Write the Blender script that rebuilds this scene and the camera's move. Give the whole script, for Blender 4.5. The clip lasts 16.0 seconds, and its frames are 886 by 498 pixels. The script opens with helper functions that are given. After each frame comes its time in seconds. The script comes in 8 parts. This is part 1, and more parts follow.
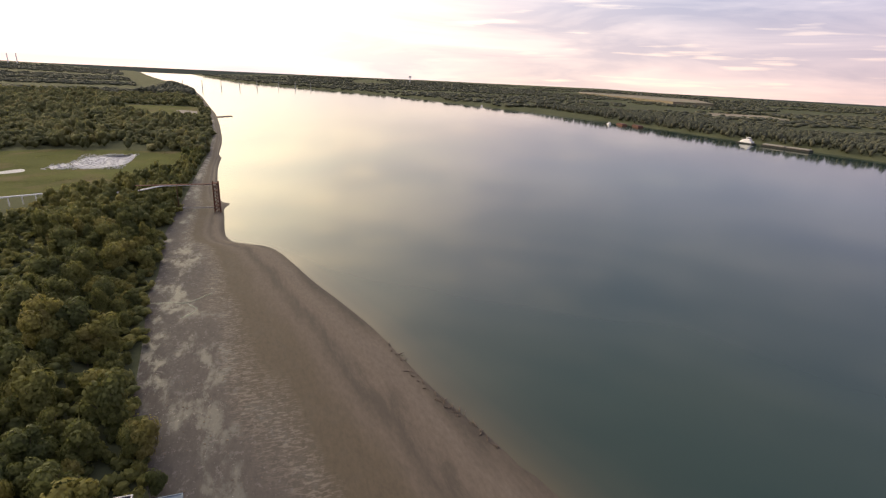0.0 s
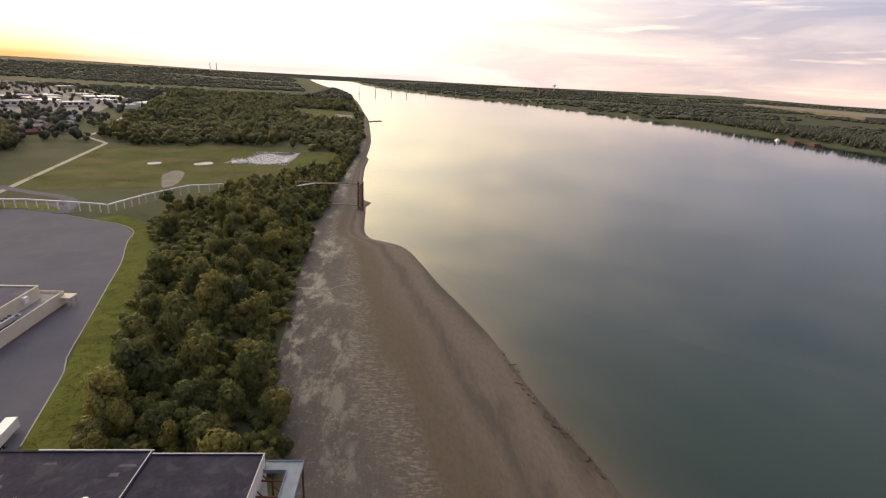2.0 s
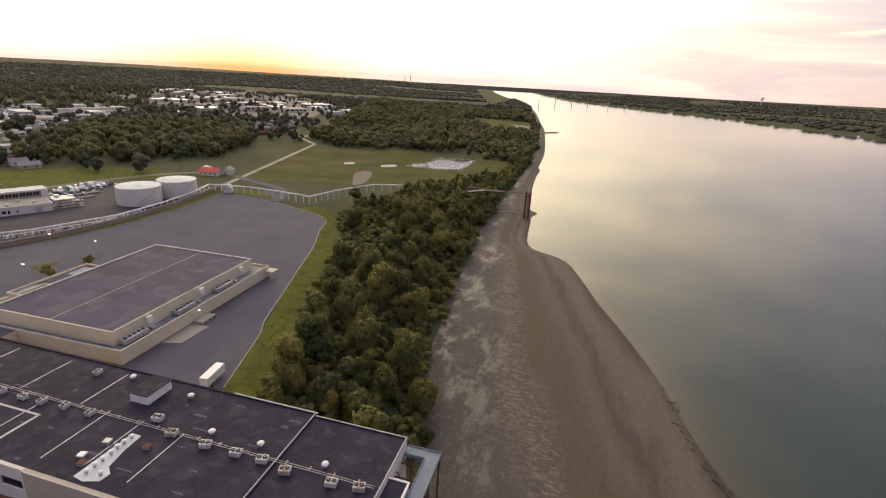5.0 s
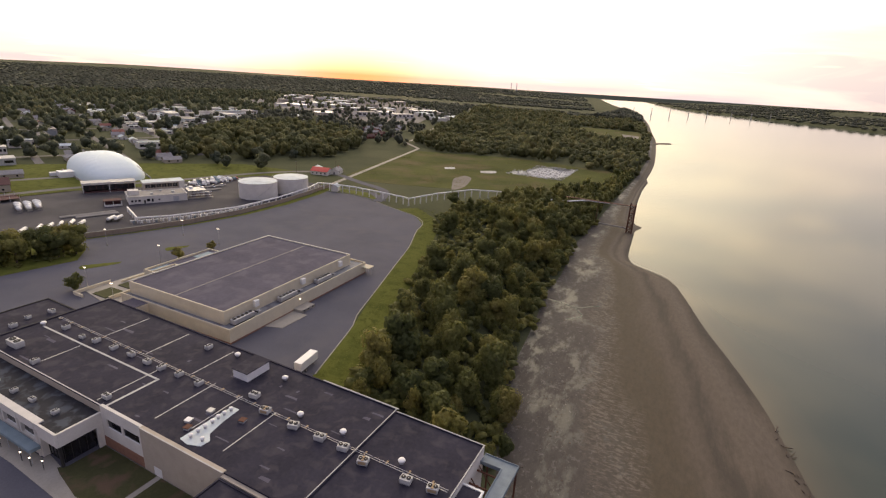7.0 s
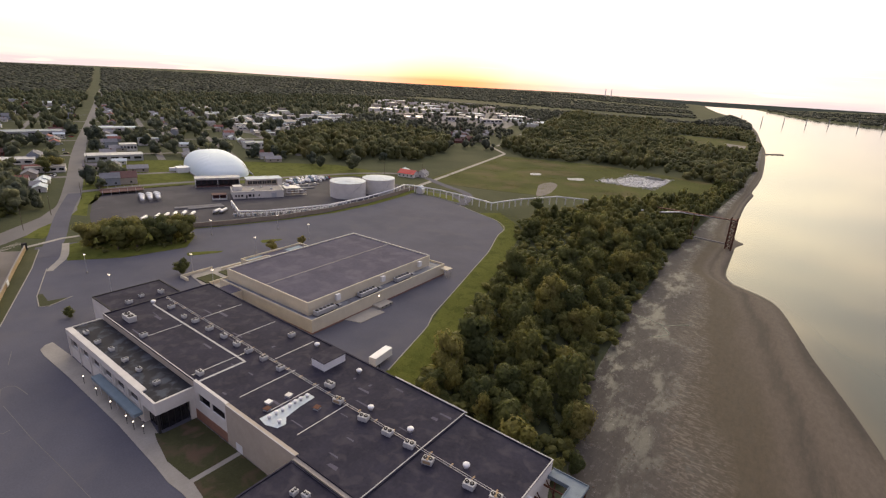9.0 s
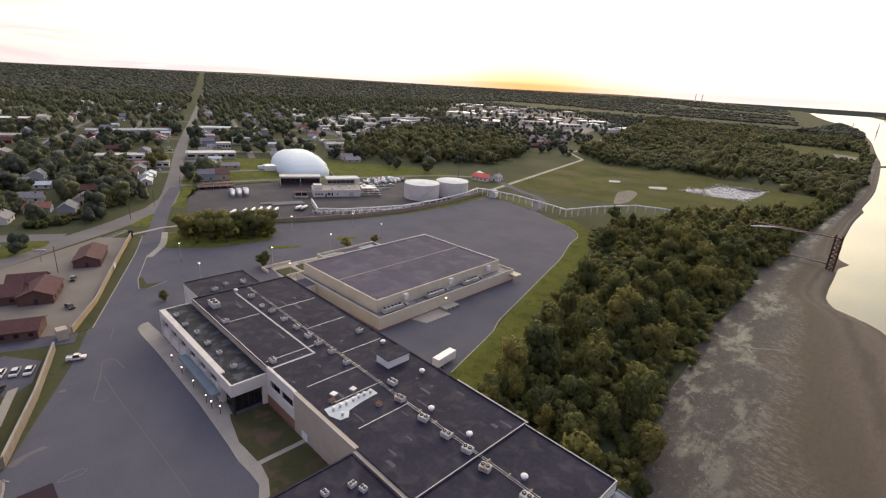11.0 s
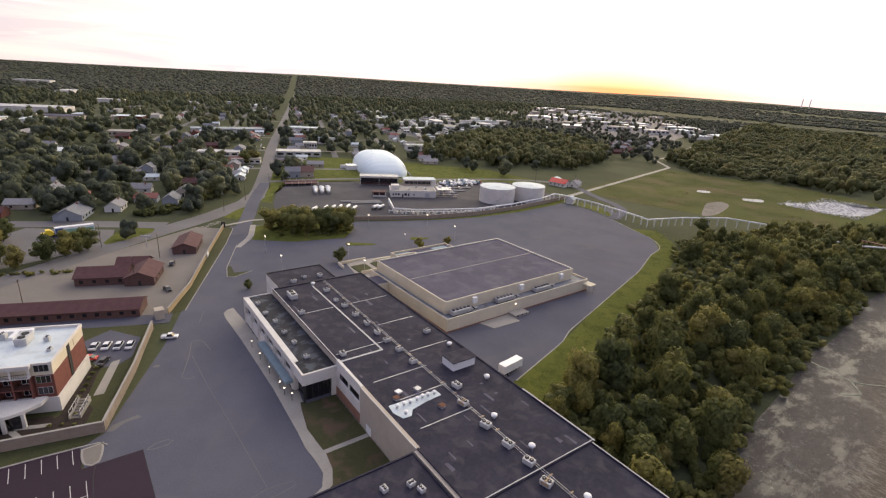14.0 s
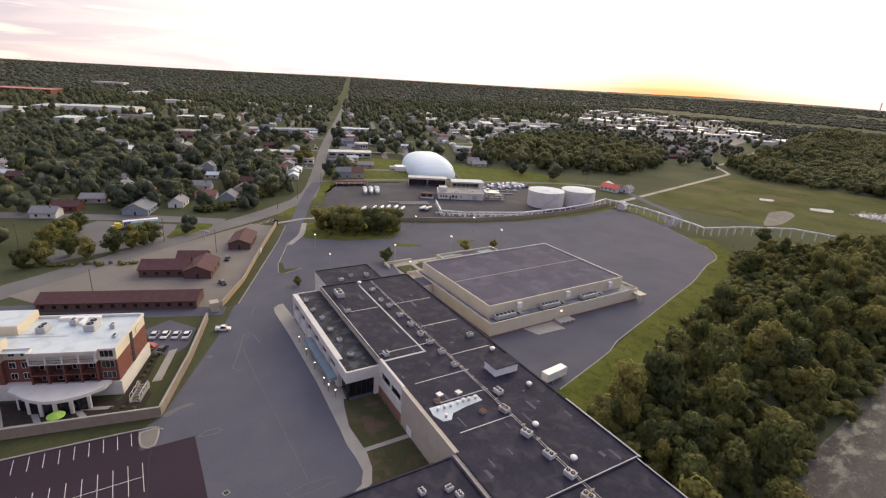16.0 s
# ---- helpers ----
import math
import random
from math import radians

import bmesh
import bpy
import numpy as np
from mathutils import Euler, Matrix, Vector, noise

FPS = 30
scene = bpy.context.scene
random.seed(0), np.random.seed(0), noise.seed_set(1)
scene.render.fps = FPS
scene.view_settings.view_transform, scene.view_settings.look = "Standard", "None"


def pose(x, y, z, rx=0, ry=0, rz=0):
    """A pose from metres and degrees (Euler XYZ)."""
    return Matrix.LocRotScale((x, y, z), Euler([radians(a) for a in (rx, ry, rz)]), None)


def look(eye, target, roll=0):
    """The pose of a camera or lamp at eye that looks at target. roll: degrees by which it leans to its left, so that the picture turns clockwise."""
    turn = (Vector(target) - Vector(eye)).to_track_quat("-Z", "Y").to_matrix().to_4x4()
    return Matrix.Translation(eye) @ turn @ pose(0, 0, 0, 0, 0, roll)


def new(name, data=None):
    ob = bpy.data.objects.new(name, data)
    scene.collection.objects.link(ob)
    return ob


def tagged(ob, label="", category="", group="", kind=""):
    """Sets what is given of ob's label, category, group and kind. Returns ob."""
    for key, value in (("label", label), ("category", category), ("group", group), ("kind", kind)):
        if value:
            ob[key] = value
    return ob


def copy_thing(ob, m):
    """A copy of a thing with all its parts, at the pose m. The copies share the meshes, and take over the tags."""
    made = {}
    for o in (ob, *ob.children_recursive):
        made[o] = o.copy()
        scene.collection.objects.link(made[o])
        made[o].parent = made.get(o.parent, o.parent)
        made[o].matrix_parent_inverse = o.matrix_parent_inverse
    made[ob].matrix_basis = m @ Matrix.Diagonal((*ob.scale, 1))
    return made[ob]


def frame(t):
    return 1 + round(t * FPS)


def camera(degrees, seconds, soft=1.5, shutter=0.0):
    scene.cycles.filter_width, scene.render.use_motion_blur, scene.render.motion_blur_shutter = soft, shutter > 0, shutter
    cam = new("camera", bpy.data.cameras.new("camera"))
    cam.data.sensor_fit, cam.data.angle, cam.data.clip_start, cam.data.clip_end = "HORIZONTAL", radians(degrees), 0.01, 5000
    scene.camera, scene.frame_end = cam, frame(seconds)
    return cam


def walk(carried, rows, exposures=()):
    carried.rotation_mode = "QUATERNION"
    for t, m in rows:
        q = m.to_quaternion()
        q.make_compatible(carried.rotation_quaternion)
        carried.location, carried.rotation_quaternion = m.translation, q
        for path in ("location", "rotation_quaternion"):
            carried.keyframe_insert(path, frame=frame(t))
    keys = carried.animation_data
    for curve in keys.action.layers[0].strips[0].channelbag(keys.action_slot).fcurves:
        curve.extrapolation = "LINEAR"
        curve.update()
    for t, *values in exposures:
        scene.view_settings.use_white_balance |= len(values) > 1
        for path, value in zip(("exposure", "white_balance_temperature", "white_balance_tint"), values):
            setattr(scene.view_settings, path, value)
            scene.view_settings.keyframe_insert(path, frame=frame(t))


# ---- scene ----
import collections

cam = camera(82.7, 16.0, soft=1.25)
# seconds, eye x, y, z, heading (degrees, counted from +y to the left), pitch, lean to the left
PATH = [
    (0.0, 0.86, -1.27, 81.59, -21.37, -18.93, 2.93),
    (0.5, 1.19, -1.75, 82.05, -18.82, -19.05, 2.76),
    (1.0, 1.51, -2.25, 82.48, -15.05, -18.96, 2.92),
    (1.5, 1.78, -2.77, 82.84, -10.59, -18.89, 3.04),
    (2.0, 2.02, -3.27, 83.12, -5.99, -18.88, 3.26),
    (2.5, 2.26, -3.67, 83.30, -2.94, -18.78, 3.32),
    (3.0, 2.50, -3.94, 83.37, -0.12, -18.79, 3.27),
    (3.5, 2.75, -4.05, 83.34, 2.71, -18.84, 3.27),
    (4.0, 2.97, -4.00, 83.23, 5.86, -18.85, 3.25),
    (4.5, 3.15, -3.81, 83.02, 9.79, -18.79, 3.21),
    (7.0, 3.87, -2.01, 81.63, 24.94, -18.55, 3.37),
    (7.5, 4.02, -1.67, 81.36, 27.42, -18.43, 3.46),
    (8.0, 4.17, -1.33, 81.11, 29.91, -18.44, 3.36),
    (8.5, 4.32, -0.99, 80.89, 32.36, -18.43, 3.31),
    (9.0, 4.45, -0.66, 80.72, 34.78, -18.48, 3.29),
    (9.5, 4.54, -0.35, 80.58, 37.21, -18.36, 3.35),
    (10.0, 4.59, -0.08, 80.50, 39.49, -18.40, 3.34),
    (12.5, 4.53, 0.90, 80.28, 47.96, -18.56, 3.29),
    (13.0, 4.46, 1.04, 80.27, 49.41, -18.58, 3.28),
    (13.5, 4.37, 1.13, 80.29, 50.81, -18.63, 3.32),
    (14.0, 4.28, 1.20, 80.34, 52.06, -18.67, 3.46),
    (14.5, 4.20, 1.26, 80.40, 52.86, -18.68, 3.52),
    (15.0, 4.13, 1.33, 80.47, 54.16, -18.70, 3.53),
    (15.5, 4.04, 1.42, 80.53, 55.71, -18.73, 3.56),
    (16.0, 3.96, 1.55, 80.59, 57.58, -18.77, 3.43),
]


def aimed(x, y, z, yaw, pitch, lean):
    a, b = radians(yaw), radians(pitch)
    return look((x, y, z), (x - math.sin(a) * math.cos(b), y + math.cos(a) * math.cos(b), z + math.sin(b)), lean)


walk(cam, [(t, aimed(*row)) for t, *row in PATH], [(0.0, 0.24, 6650, 25), (2.0, 0.08, 6750, 26), (4.5, -0.02, 6850, 27), (9.5, 0.02, 6550, 25), (12.5, 0.19, 6350, 25), (16.0, 0.21, 6400, 25)])

# ---------------------------------------------------------------- light
SUN_AZ = radians(125)          # counted from +x towards +y
SUN_EL = radians(2.2)
SUN_DIR = Vector((math.cos(SUN_AZ) * math.cos(SUN_EL), math.sin(SUN_AZ) * math.cos(SUN_EL), math.sin(SUN_EL)))


def make_world():
    w = bpy.data.worlds.new("sky")
    scene.world = w
    w.use_nodes = True
    nt = w.node_tree
    nt.nodes.clear()
    N, L = nt.nodes.new, nt.links.new

    def m(op, a, b=None, c=None, clamp=False):
        n = N("ShaderNodeMath")
        n.operation, n.use_clamp = op, clamp
        for i, v in enumerate((a, b, c)):
            if v is None:
                continue
            if isinstance(v, (int, float)):
                n.inputs[i].default_value = v
            else:
                L(v, n.inputs[i])
        return n.outputs[0]

    def ramp(fac, stops):
        n = N("ShaderNodeValToRGB")
        els = n.color_ramp.elements
        while len(els) < len(stops):
            els.new(0.5)
        for e, (p, c) in zip(els, stops):
            e.position, e.color = p, (*c, 1)
        L(fac, n.inputs[0])
        return n.outputs[0]

    def mix(fac, a, b, blend="MIX"):
        n = N("ShaderNodeMix")
        n.data_type, n.blend_type = "RGBA", blend
        for sock, v in ((n.inputs[0], fac), (n.inputs[6], a), (n.inputs[7], b)):
            if isinstance(v, (int, float)):
                sock.default_value = v
            elif isinstance(v, tuple):
                sock.default_value = (*v, 1)
            else:
                L(v, sock)
        return n.outputs[2]

    sky = N("ShaderNodeTexSky")
    sky.sky_type, sky.sun_disc = "NISHITA", False
    sky.sun_elevation, sky.sun_rotation = SUN_EL, math.pi / 2 - SUN_AZ
    sky.air_density, sky.dust_density, sky.ozone_density = 1.2, 2.5, 1.0
    tc = N("ShaderNodeTexCoord")
    sep = N("ShaderNodeSeparateXYZ")
    L(tc.outputs["Generated"], sep.inputs[0])
    up = sep.outputs[2]
    dot = N("ShaderNodeVectorMath")
    dot.operation = "DOT_PRODUCT"
    L(tc.outputs["Generated"], dot.inputs[0])
    dot.inputs[1].default_value = SUN_DIR
    near = m("MULTIPLY_ADD", dot.outputs["Value"], 0.5, 0.5)
    # cloud veil lit from below round the sun, grey-blue away from it
    veil = ramp(near, [(0.0, (0.46, 0.48, 0.56)), (0.39, (0.40, 0.44, 0.55)), (0.60, (0.48, 0.53, 0.60)), (0.74, (0.70, 0.69, 0.68)),
                       (0.85, (1.32, 1.22, 0.90)), (0.95, (2.8, 2.6, 1.65)), (1.0, (4.2, 3.7, 2.2))])
    low = ramp(near, [(0.0, (0.45, 0.38, 0.40)), (0.39, (0.70, 0.55, 0.49)), (0.74, (0.92, 0.77, 0.62)),
                      (0.90, (1.10, 0.95, 0.80)), (0.985, (1.25, 1.00, 0.80)), (0.9965, (1.35, 0.78, 0.50)), (1.0, (1.9, 0.60, 0.20))])
    h = m("MULTIPLY", up, 6.5, clamp=True)
    # the cloud deck overhead is lit more strongly than the band seen at the horizon
    high = m("MULTIPLY", m("SUBTRACT", up, 0.10), 3.2, clamp=True)
    lift = m("MULTIPLY_ADD", m("MULTIPLY", high, m("POWER", near, 3.0)), 1.1, 1.0)
    up3 = N("ShaderNodeCombineXYZ")
    for i in range(3):
        L(lift, up3.inputs[i])
    veil = mix(1.0, veil, up3.outputs[0], "MULTIPLY")
    base = mix(m("POWER", h, 0.75), low, veil)
    mp = N("ShaderNodeMapping")
    mp.inputs["Scale"].default_value = (3.0, 3.0, 22.0)
    mp.inputs["Rotation"].default_value = (0.02, 0.03, 0.4)
    L(tc.outputs["Generated"], mp.inputs[0])
    nz = N("ShaderNodeTexNoise")
    nz.inputs["Scale"].default_value, nz.inputs["Detail"].default_value, nz.inputs["Roughness"].default_value = 1.1, 7, 0.55
    nz.inputs["Distortion"].default_value = 0.6
    L(mp.outputs[0], nz.inputs[0])
    cl = ramp(nz.outputs[0], [(0.42, (0, 0, 0)), (0.66, (1, 1, 1))])
    bright = mix(1.0, base, ramp(near, [(0.0, (1.15, 1.13, 1.12)), (0.85, (1.22, 1.2, 1.15)), (1.0, (1.15, 1.1, 1.0))]), "MULTIPLY")
    dim = mix(1.0, base, (0.84, 0.88, 0.95), "MULTIPLY")
    clouds = mix(cl, dim, bright)
    # small thin cloud streaks catching the low sun
    mp2 = N("ShaderNodeMapping")
    mp2.inputs["Scale"].default_value = (5.0, 5.0, 60.0)
    mp2.inputs["Rotation"].default_value = (0.03, 0.02, 0.9)
    L(tc.outputs["Generated"], mp2.inputs[0])
    nz2 = N("ShaderNodeTexNoise")
    nz2.inputs["Scale"].default_value, nz2.inputs["Detail"].default_value, nz2.inputs["Roughness"].default_value = 1.3, 5, 0.5
    L(mp2.outputs[0], nz2.inputs[0])
    streak = m("MULTIPLY", ramp(nz2.outputs[0], [(0.60, (0, 0, 0)), (0.70, (1, 1, 1))]), 0.75)
    clouds = mix(streak, clouds, mix(1.0, base, (1.5, 1.42, 1.22), "MULTIPLY"))
    both = mix(0.012, clouds, sky.outputs[0], "ADD")
    below = m("GREATER_THAN", up, -0.01)
    col = mix(below, (0.05, 0.06, 0.05), both)
    bg = N("ShaderNodeBackground")
    L(col, bg.inputs[0])
    bg.inputs[1].default_value = 1.0
    out = N("ShaderNodeOutputWorld")
    L(bg.outputs[0], out.inputs[0])


make_world()
sun = new("sun", bpy.data.lights.new("sun", "SUN"))
sun.data.energy, sun.data.angle, sun.data.color = 0.8, radians(12), (1.0, 0.72, 0.45)
sun.matrix_world = look((0, 0, 300), Vector((0, 0, 300)) - SUN_DIR)

# ---------------------------------------------------------------- materials


def material(name, dark, light, scale=1.0, rough=0.85, bump=0.0, metal=0.0, fine=12.0, island=0.0, per_object=0.0,
             stain=None, stain_amount=0.0, stain_scale=0.05, spec=0.3, translucent=0.0):
    mat = bpy.data.materials.new(name)
    mat.use_nodes = True
    nt = mat.node_tree
    N, L = nt.nodes.new, nt.links.new
    bsdf = nt.nodes["Principled BSDF"]
    tc = N("ShaderNodeTexCoord")
    geo = N("ShaderNodeNewGeometry")
    noises = []
    for s, d in ((scale, 5), (scale * fine, 4)):
        n = N("ShaderNodeTexNoise")
        n.inputs["Scale"].default_value, n.inputs["Detail"].default_value, n.inputs["Roughness"].default_value = s, d, 0.6
        L(geo.outputs["Position"], n.inputs["Vector"])
        noises.append(n.outputs[0])
    a = N("ShaderNodeMath")
    a.operation = "MULTIPLY_ADD"
    L(noises[0], a.inputs[0])
    a.inputs[1].default_value = 0.62
    b = N("ShaderNodeMath")
    b.operation = "MULTIPLY"
    L(noises[1], b.inputs[0])
    b.inputs[1].default_value = 0.38
    L(b.outputs[0], a.inputs[2])
    fac = a.outputs[0]
    for amount, sock in ((island, geo.outputs["Random Per Island"]),
                         (per_object, N("ShaderNodeObjectInfo").outputs["Random"])):
        if amount:
            c = N("ShaderNodeMath")
            c.operation = "SUBTRACT"
            L(sock, c.inputs[0])
            c.inputs[1].default_value = 0.5
            e = N("ShaderNodeMath")
            e.operation = "MULTIPLY_ADD"
            L(c.outputs[0], e.inputs[0])
            e.inputs[1].default_value = amount
            L(fac, e.inputs[2])
            fac = e.outputs[0]
    r = N("ShaderNodeValToRGB")
    r.color_ramp.elements[0].position, r.color_ramp.elements[1].position = 0.3, 0.7
    r.color_ramp.elements[0].color, r.color_ramp.elements[1].color = (*dark, 1), (*light, 1)
    L(fac, r.inputs[0])
    col = r.outputs[0]
    if stain:
        n = N("ShaderNodeTexNoise")
        n.inputs["Scale"].default_value, n.inputs["Detail"].default_value = stain_scale, 6
        n.inputs["Distortion"].default_value = 0.5
        L(geo.outputs["Position"], n.inputs["Vector"])
        sr = N("ShaderNodeValToRGB")
        sr.color_ramp.elements[0].position, sr.color_ramp.elements[1].position = 0.5, 0.66
        L(n.outputs[0], sr.inputs[0])
        k = N("ShaderNodeMath")
        k.operation = "MULTIPLY"
        L(sr.outputs[0], k.inputs[0])
        k.inputs[1].default_value = stain_amount
        mx = N("ShaderNodeMix")
        mx.data_type = "RGBA"
        L(k.outputs[0], mx.inputs[0])
        L(col, mx.inputs[6])
        mx.inputs[7].default_value = (*stain, 1)
        col = mx.outputs[2]
    L(col, bsdf.inputs["Base Color"])
    bsdf.inputs["Roughness"].default_value = rough
    bsdf.inputs["Metallic"].default_value = metal
    bsdf.inputs["Specular IOR Level"].default_value = spec
    if bump:
        bp = N("ShaderNodeBump")
        bp.inputs["Strength"].default_value, bp.inputs["Distance"].default_value = min(1.0, bump), 0.3
        L(noises[1], bp.inputs["Height"])
        L(bp.outputs[0], bsdf.inputs["Normal"])
    if translucent:
        tr = N("ShaderNodeBsdfTranslucent")
        L(col, tr.inputs[0])
        ms = N("ShaderNodeMixShader")
        ms.inputs[0].default_value = translucent
        L(bsdf.outputs[0], ms.inputs[1])
        L(tr.outputs[0], ms.inputs[2])
        L(ms.outputs[0], nt.nodes["Material Output"].inputs[0])
    return mat


def glow(name, colour, strength):
    mat = bpy.data.materials.new(name)
    mat.use_nodes = True
    b = mat.node_tree.nodes["Principled BSDF"]
    b.inputs["Base Color"].default_value = (*colour, 1)
    b.inputs["Emission Color"].default_value = (*colour, 1)
    b.inputs["Emission Strength"].default_value = strength
    return mat


M = dict(
    earth=material("earth", (0.048, 0.056, 0.030), (0.092, 0.098, 0.052), 0.02, 0.95, 0.3, fine=25, spec=0.05),
    asphalt=material("asphalt", (0.076, 0.0765, 0.097), (0.118, 0.118, 0.146), 0.04, 0.97, 0.15, fine=60, spec=0.16,
                     stain=(0.116, 0.112, 0.128), stain_amount=0.6, stain_scale=0.07),
    asphalt_new=material("asphalt_new", (0.023, 0.012, 0.021), (0.037, 0.020, 0.032), 0.05, 0.9, 0.15, fine=60),
    road=material("road", (0.115, 0.108, 0.108), (0.175, 0.165, 0.162), 0.05, 0.9, 0.1, fine=40),
    concrete=material("concrete", (0.25, 0.232, 0.205), (0.37, 0.345, 0.305), 0.15, 0.9, 0.1, fine=20),
    gravel=material("gravel", (0.150, 0.134, 0.117), (0.225, 0.200, 0.174), 0.06, 0.95, 0.2, fine=40),
    grass=material("grass", (0.030, 0.035, 0.012), (0.072, 0.074, 0.027), 0.05, 0.95, 0.4, fine=30),
    worn_lawn=material("worn_lawn", (0.034, 0.037, 0.014), (0.072, 0.072, 0.028), 0.08, 0.95, 0.4, fine=30, stain=(0.105, 0.068, 0.046), stain_amount=0.9, stain_scale=0.22),
    lawn=material("lawn", (0.078, 0.090, 0.019), (0.130, 0.140, 0.033), 0.05, 0.97, 0.4, fine=30, spec=0.05,
                  stain=(0.046, 0.060, 0.012), stain_amount=0.6, stain_scale=0.22),
    field=material("field", (0.046, 0.057, 0.017), (0.108, 0.114, 0.034), 0.02, 0.97, 0.5, fine=30, spec=0.05,
                   stain=(0.125, 0.098, 0.054), stain_amount=0.75, stain_scale=0.028),
    membrane=material("membrane", (0.020, 0.0190, 0.030), (0.042, 0.0395, 0.059), 0.12, 0.9, 0.1, fine=10, spec=0.15,
                      stain=(0.078, 0.070, 0.080), stain_amount=0.45, stain_scale=0.3),
    hall_roof=material("hall_roof", (0.072, 0.067, 0.090), (0.120, 0.113, 0.146), 0.08, 0.95, 0.1, fine=10,
                       spec=0.1, stain=(0.150, 0.140, 0.165), stain_amount=0.55, stain_scale=0.12),
    cream=material("cream", (0.54, 0.48, 0.36), (0.68, 0.61, 0.47), 0.2, 0.85, 0.05, fine=12),
    white_wall=material("white_wall", (0.55, 0.52, 0.48), (0.70, 0.67, 0.62), 0.3, 0.8, 0.05),
    tan_wall=material("tan_wall", (0.36, 0.31, 0.25), (0.46, 0.40, 0.33), 0.3, 0.85, 0.05),
    brick_base=material("brick_base", (0.20, 0.10, 0.07), (0.30, 0.16, 0.11), 1.0, 0.9, 0.1),
    red_brick=material("red_brick", (0.13, 0.045, 0.034), (0.20, 0.075, 0.057), 0.8, 0.85, 0.1),
    brown_roof=material("brown_roof", (0.074, 0.036, 0.037), (0.124, 0.060, 0.060), 0.5, 0.9, 0.2),
    white_roof=material("white_roof", (0.48, 0.545, 0.57), (0.60, 0.66, 0.68), 0.2, 0.7, 0.03,
                        stain=(0.37, 0.41, 0.41), stain_amount=0.5, stain_scale=0.25),
    white_metal=material("white_metal", (0.66, 0.66, 0.66), (0.82, 0.81, 0.80), 0.6, 0.45, 0.03, spec=0.5),
    grey_metal=material("grey_metal", (0.34, 0.34, 0.36), (0.50, 0.50, 0.51), 0.8, 0.5, 0.05, metal=0.3, spec=0.5),
    rust=material("rust", (0.07, 0.03, 0.02), (0.16, 0.07, 0.045), 0.6, 0.85, 0.2),
    dark_glass=material("dark_glass", (0.012, 0.012, 0.014), (0.025, 0.025, 0.03), 0.5, 0.12, spec=0.6),
    dark=material("dark", (0.02, 0.02, 0.02), (0.04, 0.038, 0.036), 0.5, 0.8),
    blue_awning=material("blue_awning", (0.15, 0.21, 0.25), (0.22, 0.29, 0.33), 0.5, 0.7),
    blue_steel=material("blue_steel", (0.12, 0.155, 0.19), (0.20, 0.25, 0.29), 0.5, 0.6),
    bark=material("bark", (0.06, 0.045, 0.035), (0.14, 0.11, 0.085), 1.0, 0.95, 0.3),
    lamp_glow=glow("lamp_glow", (1.0, 0.86, 0.62), 3.0),
    yellow_paint=material("yellow_paint", (0.75, 0.55, 0.03), (0.85, 0.65, 0.06), 0.5, 0.5),
    red_paint=material("red_paint", (0.45, 0.03, 0.03), (0.6, 0.06, 0.05), 0.5, 0.45),
    line_paint=material("line_paint", (0.45, 0.43, 0.41), (0.70, 0.68, 0.65), 0.6, 0.8),
    stone_wall=material("stone_wall", (0.22, 0.17, 0.13), (0.34, 0.27, 0.21), 0.6, 0.9, 0.2),
    motel_brick=material("motel_brick", (0.095, 0.052, 0.045), (0.150, 0.086, 0.074), 0.8, 0.9, 0.1),
    yard_asphalt=material("yard_asphalt", (0.036, 0.034, 0.043), (0.060, 0.057, 0.069), 0.05, 0.92, 0.15, fine=50, stain=(0.085, 0.08, 0.088), stain_amount=0.5, stain_scale=0.06),
    mulch=material("mulch", (0.020, 0.014, 0.011), (0.048, 0.034, 0.027), 0.8, 0.95, 0.4),
    wood=material("wood", (0.30, 0.21, 0.12), (0.44, 0.33, 0.20), 0.7, 0.85, 0.1),
)


